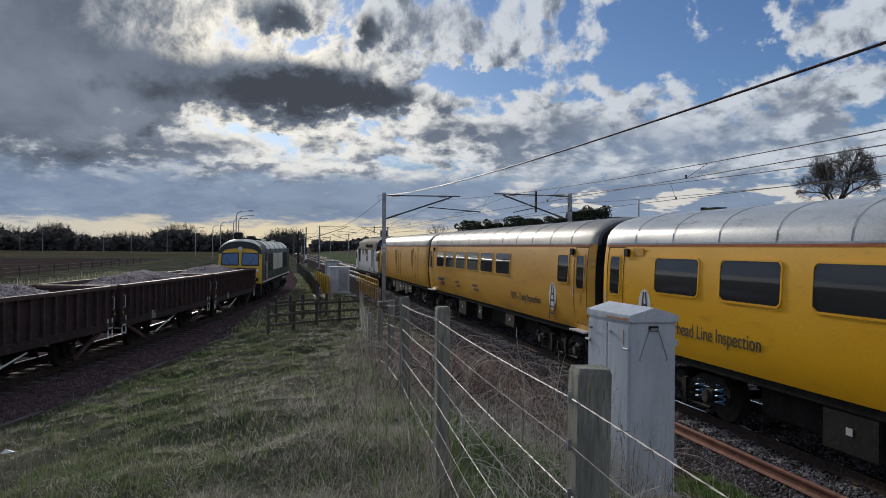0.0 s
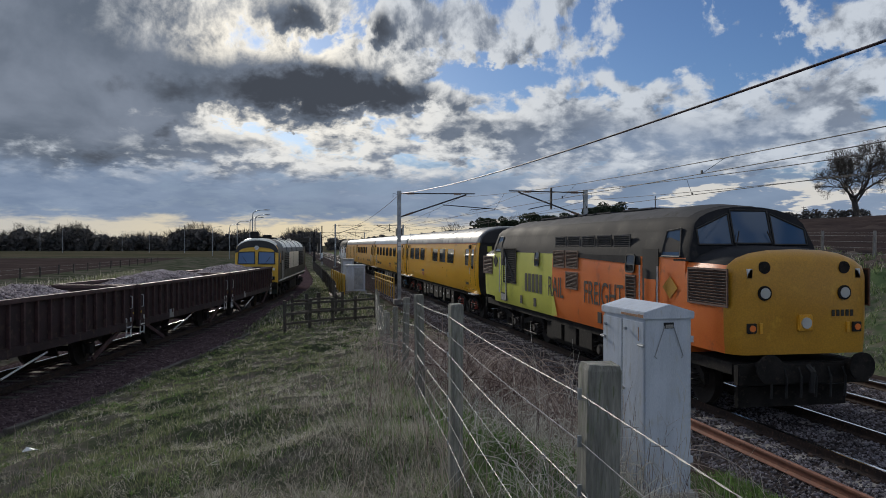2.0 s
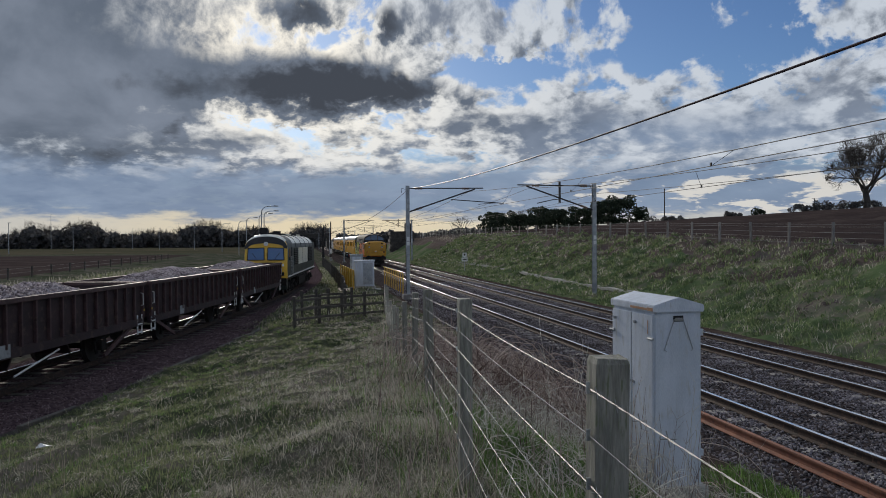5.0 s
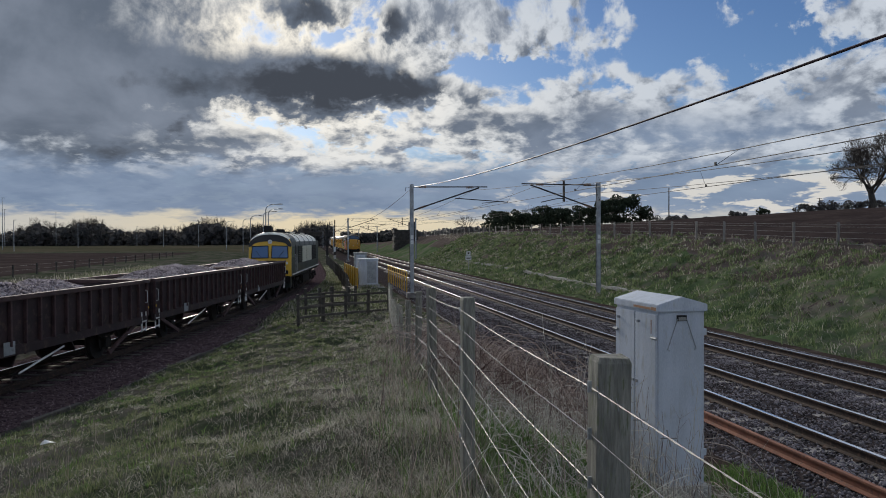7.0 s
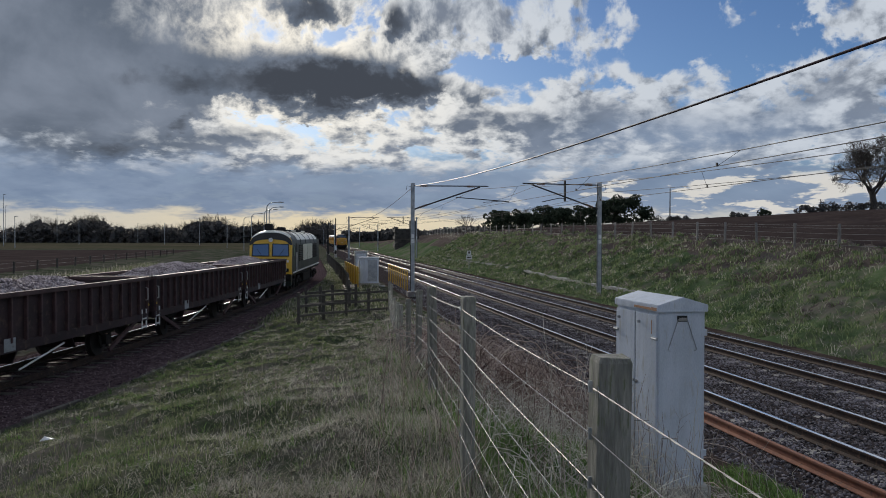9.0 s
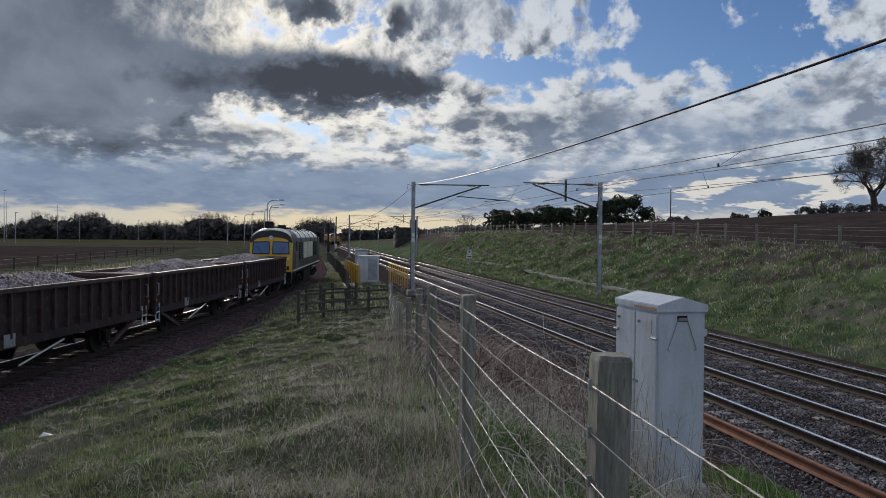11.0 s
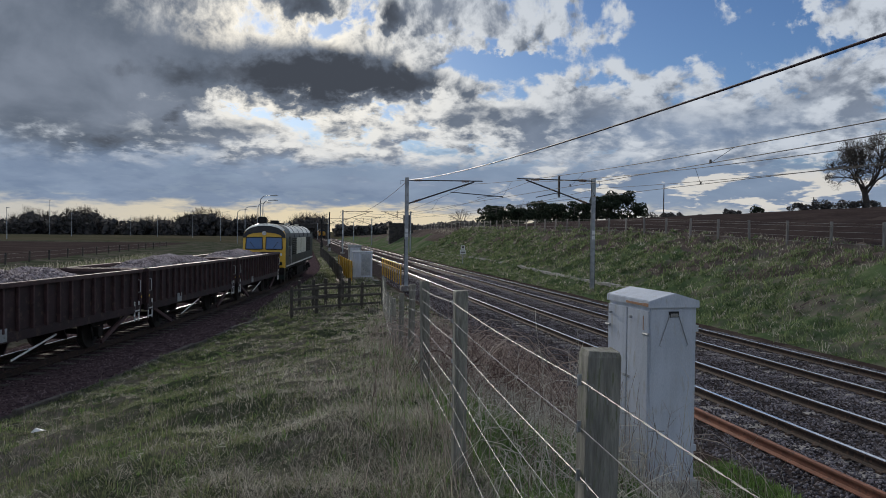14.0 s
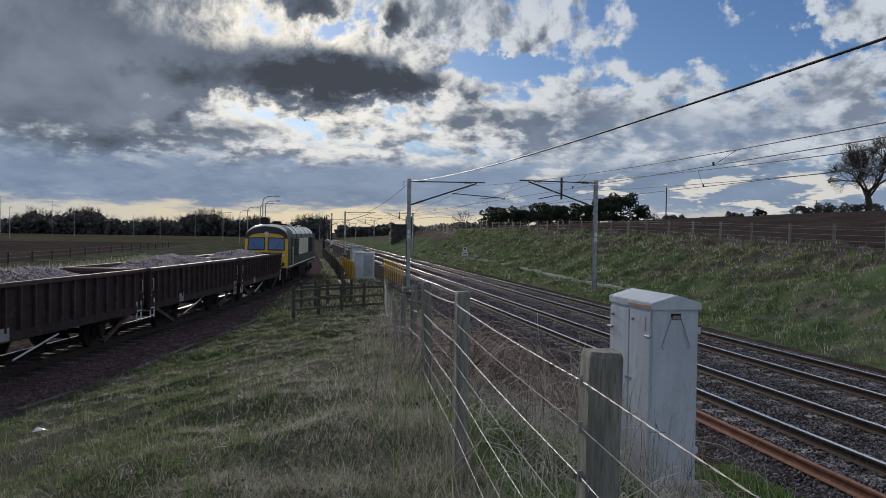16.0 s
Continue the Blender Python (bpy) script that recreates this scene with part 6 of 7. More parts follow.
def freight_loco():
    """Big six-axle freight diesel, cab towards the wagons."""
    L = 20.6
    c = thing("freight_locomotive", "green and yellow freight diesel with cream roof, standing on the siding", "locomotive", siding_pose(58.4))
    y0 = -L / 2
    # cab with raked face
    def prof(k, zt):
        return [Vector((-1.32 * k, 0, z)) for z in (1.15, 1.9, 2.7)] + [Vector((a, 0, z)) for a, z in roof_arc(1.32 * k, 2.95, zt, 12, 2.5)] + [Vector((1.32 * k, 0, z)) for z in (2.7, 1.9, 1.15)]
    rings = []
    for y, k, zt in ((0.0, 0.97, 3.74), (0.12, 0.995, 3.86), (0.6, 1.0, 3.90), (2.2, 1.0, 3.90)):
        rings.append([Vector((p.x, y0 + y + max(0.0, p.z - 2.0) * (0.14 if y < 0.2 else 0.0), p.z)) for p in prof(k, zt)])
    cab = part("cab", Build().loft(rings), [M_CABYELLOW, M_GREEN66, M_CREAM], c, smooth=True)
    for p in cab.data.polygons:
        if p.center.y > y0 + 0.25:
            p.material_index = 1
            if p.normal.z > 0.5:
                p.material_index = 2
    part("skirt", Build().box((0, y0 + 0.35, 0.80), (2.5, 0.6, 0.75)), M_GREEN66, c, bevel=0.04)
    for y, k in ((0.02, 0),):
        b = [Vector((a * 1.01, y0 + 0.0 + 0.14 * max(0, z - 2.0) - 0.03, z + 0.005)) for a, z in roof_arc(1.29, 2.98, 3.75, 14, 2.25)]
        i2 = [Vector((a * 0.84, y0 + 0.0 + 0.14 * max(0, 3.04 + (z - 3.02) * 0.40 - 2.0) - 0.030, 3.04 + (z - 3.02) * 0.40)) for a, z in roof_arc(1.29, 2.98, 3.75, 14, 2.25)]
        part("brow", Build().loft([b, i2], cap=False, closed=False).loft([b, [p + Vector((0, 0.14, 0.02)) for p in b]], cap=False, closed=False), M_BLACKEND, c, "dark brow over the cab windows")
    for s in (-1, 1):
        q = [(s * 0.10, 2.30), (s * 1.12, 2.30), (s * 1.08, 3.02), (s * 0.12, 3.05)]
        o = [Vector((x, y0 + 0.14 * (z - 2.0) - 0.02, z)) for x, z in q]
        w = part("windscreen", Build().add(o, [(0, 1, 2, 3)]), M_SKYGLASS, cab, "windscreen with blue sky reflection painted in")
        fr = Build()
        for p, r in zip(o, o[1:] + o[:1]):
            fr.tube(p, r, 0.03, 5)
        part("windscreen_seal", fr, M_RUBBER, w)
        part("wiper", Build().tube((s * 0.5, y0 + 0.02, 2.28), (s * 0.85, y0 + 0.06, 2.75), 0.014, 5), M_DARK, w)
        part("tail_lamp_box", Build().box((s * 0.95, y0 - 0.03, 1.42), (0.34, 0.08, 0.22)), M_DARK, c, bevel=0.02)
        part("notice", Build().box((s * 1.05, y0 - 0.015, 1.98), (0.12, 0.012, 0.16)), M_WHITE, c, "small white notice")
    part("top_lamp", Build().disc((0, y0 + 0.12, 3.30), (0, 1, 0), 0.13, 0.12, 16), M_WHITE, c, "round white top lamp")
    # hood and roof
    b = Build().loft([[Vector((x, y, z)) for x, z in [(-1.31, 1.30), (-1.31, 3.0)] + roof_arc(1.31, 3.0, 3.90, 12, 2.5) + [(1.31, 3.0), (1.31, 1.30)]] for y in (y0 + 2.2, -y0 - 2.2)])
    hood = part("hood", b, [M_GREEN66, M_CREAM], c, smooth=True)
    for p in hood.data.polygons:
        if p.normal.z > 0.25:
            p.material_index = 1
    part("far_cab", Build().box((0, -y0 - 1.1, 2.35), (2.6, 2.2, 2.4)), M_GREEN66, c, bevel=0.2)
    for s in (-1, 1):
        sw = part("cab_side_window", Build().box((s * 1.325, y0 + 1.25, 2.62), (0.012, 0.55, 0.70)), M_CABGLASS, c)
        dr = part("cab_door", Build().box((s * 1.322, y0 + 2.35, 2.15), (0.03, 0.65, 1.85)), M_DARK, c)
        for q in (1.98, 2.72):
            part("grab_rail", Build().tube((s * 1.37, y0 + q, 1.2), (s * 1.37, y0 + q, 2.5), 0.016, 6), M_HANDLE, dr, "pale grab rail")
        for k, (a, d, mt) in enumerate(((4.0, 6.3, M_GREEN66), (6.6, 9.4, M_CREAM), (9.8, 13.5, M_CREAM), (14.2, 17.4, M_DARK))):
            g = part("side_grille", Build().box((s * 1.32, y0 + (a + d) / 2, 2.42), (0.03, d - a, 1.15)), mt, c)
            sl = Build()
            for z in range(9):
                sl.box((s * 1.35, y0 + (a + d) / 2, 1.92 + 0.125 * z), (0.035, d - a - 0.06, 0.06))
            part("slat", sl, M_CREAM if mt is M_CREAM else M_UNDER, g)
        part("solebar", Build().box((s * 1.30, 0, 1.24), (0.10, L - 1.0, 0.08)), M_HANDLE, c, "pale solebar stripe")
        part("tank", Build().box((s * 0.95, 0, 0.62), (0.55, 5.2, 0.75)), M_UNDER, c, bevel=0.1)
    for k in range(5):
        part("roof_hatch", Build().box((0.0, y0 + 3.4 + 3.2 * k, 3.92), (1.5, 1.7, 0.09)), M_LOCOGREY if k % 2 == 0 else M_CREAM, c, bevel=0.02)
    part("roof_front", Build().loft([[Vector((a * 1.006, y, z + 0.006)) for a, z in roof_arc(1.31, 3.0, 3.90, 12, 2.5)] for y in (y0 + 0.75, y0 + 3.1)], cap=False, closed=False), M_GREEN66, c, "dark green roof over the cab")
    for k in range(4):
        part("roof_seam", Build().line([Vector((a * 1.006, y0 + 5.2 + 3.4 * k, z + 0.004)) for a, z in roof_arc(1.31, 3.0, 3.90, 12, 2.5)], 0.02, 5), M_LOCOGREY, c)
    part("exhaust", Build().box((0.1, y0 + 4.4, 4.0), (0.5, 0.7, 0.28)), M_DARK, c, bevel=0.03)
    part("roof_horn", Build().box((-0.35, y0 + 1.7, 4.12), (0.5, 0.45, 0.42)), M_DARK, c, "dark roof-mounted box", bevel=0.04)
    part("buffer_beam", Build().box((0, y0 - 0.02, 0.95), (2.5, 0.15, 0.45)), M_UNDER, c, bevel=0.02)
    buffers(c, y0, -0.5, 1.0)
    part("frame", Build().box((0, 0, 1.12), (2.5, L - 0.6, 0.22)), M_UNDER, c)
    for y in (y0 + 4.0, -y0 - 4.0):
        bogie(c, y, base=4.1, r=0.53, axles=3)


freight_loco()


# ---------------- the cutting, fields and distance ----------------
def cutting_fence():
    f = thing("field_fence", "timber-post wire fence along the top of the cutting", "fence")
    pm, dark_pm = post_mesh(0.105, 1.55, M_PALEPOST, 61), post_mesh(0.12, 1.55, M_DARKTIMBER, 62)
    ys = [24.2 + 3.17 * k for k in range(42)]
    for i, y in enumerate(ys):
        p = new("post", pm)
        p.parent = f
        p.matrix_basis = pose(15.0, y, gz(15.0, y) - 0.35, (i * 5 % 4) - 1.5, (i * 3 % 4) - 1.5, 10 * (i % 3))
    for k, h in enumerate((0.25, 0.50, 0.75, 1.0, 1.12)):
        part("wire", Build().line([(14.94, y, gz(15.0, y) + h) for y in ys], 0.006, 4), M_WIRE, f)
    # another, older one beside the siding's field
    g = thing("field_fence", "low wire fence with leaning posts beside the ploughed field", "fence")
    pts = [(-31 + 0.12 * (k - 8) * 0.6, 34 + 5.0 * k) for k in range(20)]
    for i, (x, y) in enumerate(pts):
        p = new("post", dark_pm)
        p.parent = g
        p.matrix_basis = pose(x, y, gz(x, y) - 0.65, 3 * (i % 3) - 3, 2 * (i % 2), 0)
    for h in (0.45, 0.8):
        part("wire", Build().line([(x, y, gz(x, y) + h) for x, y in pts], 0.005, 4), M_WIRE, g)


cutting_fence()


def cable_trough():
    t = thing("cable_trough", "pale concrete cable trough at the foot of the cutting", "cable trough", kind="structure")
    b = Build().box((0, 0, 0), (0.34, 0.96, 0.16))
    me = mesh_of("trough_lid", b, M_CONC, bevel=0.012)
    y = 36.0
    k = 0
    while y < 92:
        o = new("trough_lid", me)
        o.parent = t
        x = 8.55 + 0.25 * math.sin(y * 0.11)
        o.matrix_basis = pose(x, y, gz(x, y) - 0.015 + 0.03 * math.sin(k * 2.1), 0, 2 * math.sin(k * 1.7), -2 * math.cos(y * 0.11))
        y += 1.0
        k += 1


cable_trough()


def lineside_signs():
    s = thing("lineside_sign", "small white sign plates on a short post in the bank", "sign", pose(7.1, 73.4, gz(7.1, 73.4)))
    h = 1.75 - gz(7.1, 73.4)
    part("post", Build().tube((0, 0, -0.3), (0, 0, h), 0.04, 8), M_GALV, s)
    part("plate", Build().box((0, -0.05, h - 0.20), (0.42, 0.015, 0.42)), M_WHITE, s, bevel=0.004)
    part("plate", Build().box((0, -0.05, h - 0.66), (0.60, 0.015, 0.40)), M_WHITE, s, bevel=0.004)
    part("plate_marks", Build().box((0, -0.062, h - 0.18), (0.18, 0.006, 0.20)), M_TEXT, s)
    part("plate_marks", Build().box((0, -0.062, h - 0.66), (0.40, 0.006, 0.10)), M_TEXT, s)
    for x, y, z in ((-4.1, 127.2, 6.2), (-5.3, 127.4, 5.6), (-4.9, 150, 5.2)):
        p = thing("signal_post", "slender dark signal post by the far junction", "signal post", pose(x, y, -0.3))
        part("post", Build().tube((0, 0, 0), (0, 0, z + 0.3), 0.09, 8), M_DARK, p)
        part("base", Build().box((0, 0, 0.3), (0.4, 0.4, 0.6)), M_CONC, p)
        part("signal_box", Build().box((0, -0.12, z - 4.6), (0.32, 0.25, 0.8)), M_WHITE if x > -4.5 else M_DARK, p, bevel=0.02)
    # low white markers and clutter by the far points
    for k, (x, y, h) in enumerate(((-9.0, 118, 1.1), (-8.4, 126, 0.9), (-10.2, 135, 1.3), (-11.5, 142, 1.2), (-7.6, 140, 1.0))):
        solo("marker_post", Build().box((0, 0, h / 2), (0.45, 0.3, h)), M_WHITE if k % 2 == 0 else M_GALV, "pale lineside box near the far points", "marker", pose(x, y, -0.3), bevel=0.03)


lineside_signs()


def yard_lamp(x, y, top, arm, s=1):
    z0 = gz(x, y)
    c = thing("yard_lamp", "tall galvanised yard lamp with curved arm", "street lamp", pose(x, y, z0), "yard lamps")
    h = top - z0
    pts = [(0, 0, 0), (0, 0, h * 0.55), (0, 0, h - 0.9)] + [(s * (arm * 0.55) * (1 - math.cos(a)), 0, h - 0.9 + 0.85 * math.sin(a)) for a in (0.4, 0.8, 1.2, 1.57)] + [(s * arm, 0, h)]
    part("column", Build().line(pts, 0.085, 8, 0.045), M_GALV, c)
    part("lantern", Build().loft([[Vector((s * (arm + u), a * w, h + b * t)) for a, b in ((-1, -0.4), (-0.6, 0.6), (0.6, 0.6), (1, -0.4))] for u, w, t in ((-0.05, 0.08, 0.08), (0.25, 0.20, 0.16), (0.65, 0.20, 0.14), (0.85, 0.08, 0.06))]), M_CONC, c, "grey lantern head")


for u in ((-14.5, 112.8, 8.1, 1.6), (-14.9, 128.0, 8.0, 1.6), (-16.4, 140.5, 8.0, 1.6), (-20.3, 163.5, 8.0, 1.6), (-24.0, 190.0, 8.0, 1.6), (-30.5, 215.0, 8.0, 1.6)):
    yard_lamp(*u)
for x, y, h in ((-81, 206, 7.8), (-88, 285, 8.0), (-81, 345, 8.5), (-62, 300, 8.0), (-48, 290, 8.0), (-96, 240, 15.0), (-128, 330, 15.0), (-118, 360, 15.0)):
    c = thing("light_column", "slim pale lighting column across the field", "street lamp", pose(x, y, gz(x, y)), "lighting columns")
    part("column", Build().tube((0, 0, 0), (0, 0, h), 0.12, 6, 0.07), M_GALV, c)
    part("lantern", Build().box((0.25, 0, h), (0.8, 0.25, 0.12)), M_GALV, c)


def telegraph_pole(x, y, zt, arm=True):
    z0 = gz(x, y)
    c = thing("telegraph_pole", "bare wooden pole standing on the ploughed rise", "pole", pose(x, y, z0 - 0.5))
    part("pole", Build().tube((0, 0, 0), (0, 0, zt - z0 + 0.5), 0.13, 8, 0.09), M_DARKTIMBER, c)
    if arm:
        part("crossarm", Build().box((0, 0, zt - z0 + 0.3), (1.5, 0.1, 0.1)), M_DARKTIMBER, c)


telegraph_pole(61.8, 140.0, 12.9, False)
telegraph_pole(126.0, 182.0, 13.6)


def far_bridge():
    c = thing("road_bridge", "dark distant road bridge over the far tracks", "bridge", pose(-20, 335, 0), kind="structure")
    part("deck", Build().box((12, 0, 5.0), (22, 8, 1.1)), M_BRICK, c)
    for x in (2.5, 12.0, 22.0):
        part("pier", Build().box((x, 0, 2.0), (1.6, 7, 5.0)), M_BRICK, c)
    part("parapet", Build().box((12, -4, 5.85), (22, 0.4, 0.7)), M_BRICK, c)
    a = thing("bridge_abutment", "ruined dark stone abutment grown over with ivy", "abutment", pose(11.3, 156, -0.4), kind="structure")
    rng = random.Random(8)
    for k in range(7):
        for j in range(4):
            part("stone_block", Build().box((j * 1.25 - 1.9 + 0.3 * (k % 2), rng.uniform(-0.1, 0.1), 0.4 + 0.75 * k), (1.2, 4.5, 0.72)), M_BRICK, a, bevel=0.04)
    part("pier_top", Build().box((1.4, 0, 6.1), (1.2, 2.0, 1.6)), M_BRICK, a)


far_bridge()


def leaf_cloud(n, centres, radii, size, seed, flat=0.8):
    """Small random leaf quads filling soft balls."""
    rng = np.random.default_rng(seed)
    k = rng.integers(0, len(centres), n)
    c, r = np.asarray(centres)[k], np.asarray(radii)[k]
    d = rng.normal(size=(n, 3))
    d /= np.linalg.norm(d, axis=1, keepdims=True)
    p = c + d * (r * rng.uniform(0.55, 1.0, n) ** 0.6)[:, None] * np.array([1, 1, flat])
    a, b = rng.normal(size=(n, 3)), rng.normal(size=(n, 3))
    a /= np.linalg.norm(a, axis=1, keepdims=True)
    b -= a * (a * b).sum(1, keepdims=True)
    b /= np.linalg.norm(b, axis=1, keepdims=True)
    s = (size * rng.uniform(0.5, 1.4, n))[:, None]
    P = np.stack([p - a * s - b * s * 0.5, p + a * s * 0.3 - b * s * 0.8, p + a * s + b * s * 0.3, p - a * s * 0.2 + b * s * 0.9], 1).reshape(-1, 3)
    return P, np.arange(4 * n).reshape(n, 4)


def branches(b, tips, p, d, length, r, level, rng, spread=0.5, up=0.15, n0=3, sides=5):
    """Grows limbs by forking."""
    k = 3
    pts = [p]
    for i in range(k):
        d = (d + Vector((rng.gauss(0, 0.12), rng.gauss(0, 0.12), rng.gauss(0, 0.08) + up * 0.2))).normalized()
        pts.append(pts[-1] + d * length / k)
    b.line(pts, r, max(3, sides), r * 0.68)
    if level == 0:
        tips.append(pts[-1])
        return
    for i in range(rng.choice((n0, n0 + 1)) if level > 1 else n0 + 1):
        a = rng.uniform(0, 6.283)
        o = d.orthogonal().normalized()
        o.rotate(Matrix.Rotation(a, 3, d))
        q = (d + o * rng.uniform(spread * 0.6, spread * 1.3) + Vector((0, 0, up))).normalized()
        branches(b, tips, pts[-1] if i else pts[-2].lerp(pts[-1], 0.6), q, length * rng.uniform(0.62, 0.82), r * 0.60, level - 1, rng, spread, up, n0, sides - 1)


def bare_tree(x, y, z, h, seed, levels=6, label="leafless spreading tree on the field's crest", r=None, n0=2):
    c = thing("bare_tree", label, "tree", pose(x, y, z - 0.2))
    rng = random.Random(seed)
    tr, lim, tips = Build(), Build(), []
    r = r or h * 0.035
    trunk = [Vector((0, 0, 0)), Vector((0.02 * h, 0, h * 0.08)), Vector((0.0, 0, h * 0.17)), Vector((-0.01 * h, 0, h * 0.25))]
    tr.line(trunk, r * 1.25, 10, r * 0.9)
    for k in range(6):
        a = k * 1.047 + rng.uniform(-0.3, 0.3)
        o = rng.uniform(0.5, 1.25)
        d = Vector((math.cos(a) * o, math.sin(a) * o, 1.0)).normalized()
        branches(lim, tips, trunk[-1 if k % 2 else -2], d, h * rng.uniform(0.20, 0.26), r * rng.uniform(0.40, 0.55), levels - 1, rng, 0.62, 0.07, n0, 6)
    part("trunk", tr, M_BARK, c, smooth=True)
    o = part("crown", lim, M_TWIG, c, "dense dark twigs with gaps")
    tw = Build()
    for q in tips:
        for k in range(2):
            d = Vector((rng.gauss(0, 0.6), rng.gauss(0, 0.6), rng.uniform(0.0, 1.2))).normalized()
            tw.tube(q - d * h * 0.005, q + d * h * rng.uniform(0.03, 0.06), h * 0.0008, 3, h * 0.0003, cap=False)
    tagged(part("twig", tw, M_TWIG, c, "fine outer twigs"), kind="stuff")
    return c


bare_tree(112.2, 146.3, gz(112, 146.3), 18.0, 3, 6, n0=3)


def pine(x, y, z, h, seed, w=1.0):
    c = thing("pine_tree", "dark flat-topped pine in a shelter belt", "tree", pose(x, y, z - 0.2), "pine belt")
    rng = random.Random(seed)
    part("trunk", Build().line([(0, 0, 0), (0.1, 0, h * 0.4), (0.15, 0.1, h * 0.85)], 0.22, 7, 0.08), M_BARK, c)
    cs, rs = [], []
    lb = Build()
    for k in range(17):
        a, t = rng.uniform(0, 6.28), rng.uniform(0.12, 0.90)
        rad = w * h * 0.34 * (1.1 - 0.4 * abs(t - 0.7))
        p = Vector((math.cos(a) * rad * rng.uniform(0.3, 1), math.sin(a) * rad * rng.uniform(0.3, 1), h * t))
        lb.tube((0.1, 0, h * t * 0.8), p, 0.06, 4, 0.03)
        cs.append(p)
        rs.append(h * rng.uniform(0.15, 0.23))
    part("limb", lb, M_BARK, c)
    P, F = leaf_cloud(1900, cs, rs, 0.22, seed, 0.62)
    o = new("crown", raw_mesh("crown", P, F, [M_PINE]))
    o.parent = c


rng = random.Random(12)
for k in range(17):
    az = radians(14.0 + 10.4 * k / 16 + rng.uniform(-0.3, 0.3))
    D = 195 + rng.uniform(-10, 14)
    x, y = -8.5 + D * math.sin(az), D * math.cos(az)
    pine(x, y, gz(x, y), (7.4 if k > 11 else 6.2) * rng.uniform(0.82, 1.1), 100 + k, 1.5)
bare_tree(28.8, 178.0, gz(28.8, 178), 6.2, 31, 5, "thin leafless tree at the end of the pine belt", 0.16)
bare_tree(52.5, 203.0, gz(52.5, 203), 8.8, 32, 5, "leafless tree standing among dark pines", 0.2)


def bush(x, y, w, h, seed, mat, n=500, size=0.22, name="bush", label="rounded hedge bush on the skyline"):
    z = gz(x, y)
    c = thing(name, label, "bush", pose(x, y, z), "skyline bushes")
    rng = random.Random(seed)
    b = Build()
    cs, rs = [], []
    for k in range(13):
        p = Vector((rng.uniform(-w / 2, w / 2), rng.uniform(-1, 1), h * rng.uniform(0.12, 0.6)))
        b.tube((p.x * 0.4, 0, -0.3), p, 0.06, 4, 0.02)
        cs.append(p)
        rs.append(h * rng.uniform(0.28, 0.42))
    part("stem", b, M_BARK, c)
    P, F = leaf_cloud(n, cs, rs, size, seed, 0.8)
    o = new("foliage", raw_mesh("foliage", P, F, [mat]))
    o.parent = c


for k, (az, D, w, h) in enumerate(((31.3, 160, 3.5, 1.3), (33.0, 165, 2.4, 1.6), (36.0, 185, 8, 2.2), (37.6, 188, 9, 2.8), (39.2, 190, 8, 2.6), (26.0, 210, 14, 2.4), (28.0, 220, 12, 2.0))):
    a = radians(az)
    bush(-8.5 + D * math.sin(a), D * math.cos(a), w, h, 200 + k, M_FARWOOD if k != 1 else M_PINE, 1500 if w > 5 else 420, 0.16)


def far_woods():
    """Woods along the horizon: one object, clumps and bare tops."""
    rng = np.random.default_rng(21)
    cs, rs, b = [], [], Build()
    r2 = random.Random(4)
    for k in range(420):
        az = radians(rng.uniform(-24, 1.5))
        D = rng.uniform(380, 430)
        x, y = -8.5 + D * math.sin(az), D * math.cos(az)
        h = 7.5 + 2.2 * math.sin(az * 40) + 1.5 * math.sin(az * 97 + 1) + rng.uniform(-1.5, 1.5)
        for t in (0.15, 0.45, 0.75):
            cs.append((x + rng.uniform(-2, 2), y, h * t))
            rs.append(rng.uniform(1.6, 2.8))
        if k % 2 == 0:
            for j in range(5):
                x2 = x + rng.uniform(-3, 3)
                b.tube((x2, y, h * 0.4), (x2 + rng.uniform(-1, 1), y, h + rng.uniform(1.0, 3.4)), 0.12, 3, 0.03)
                for q in range(6):
                    zz = h + rng.uniform(-0.8, 2.4)
                    b.tube((x2, y, zz - 1.0), (x2 + rng.uniform(-1.6, 1.6), y, zz + rng.uniform(0, 1.0)), 0.07, 3, 0.02)
    for k in range(300):
        az = radians(rng.uniform(2.6, 14.5))
        D = rng.uniform(420, 520)
        x, y = -8.5 + D * math.sin(az), D * math.cos(az)
        h = 5.5 + 3.0 * sstep(6, 13, math.degrees(az)) + 1.0 * math.sin(az * 70) + rng.uniform(-1, 1)
        for t in (0.2, 0.55, 0.85):
            cs.append((x + rng.uniform(-2, 2), y, h * t))
            rs.append(rng.uniform(1.4, 2.4))
    P, F = leaf_cloud(70000, cs, rs, 1.0, 22, 0.9)
    o = new("far_woods", raw_mesh("far_woods", P, F, [M_FARWOOD]))
    tagged(o, "dark belt of distant mixed woods", "woods", kind="stuff")
    t = solo("far_birch_tops", b, M_TWIG, "thin bare treetops above the distant woods", "woods", kind="stuff")


far_woods()


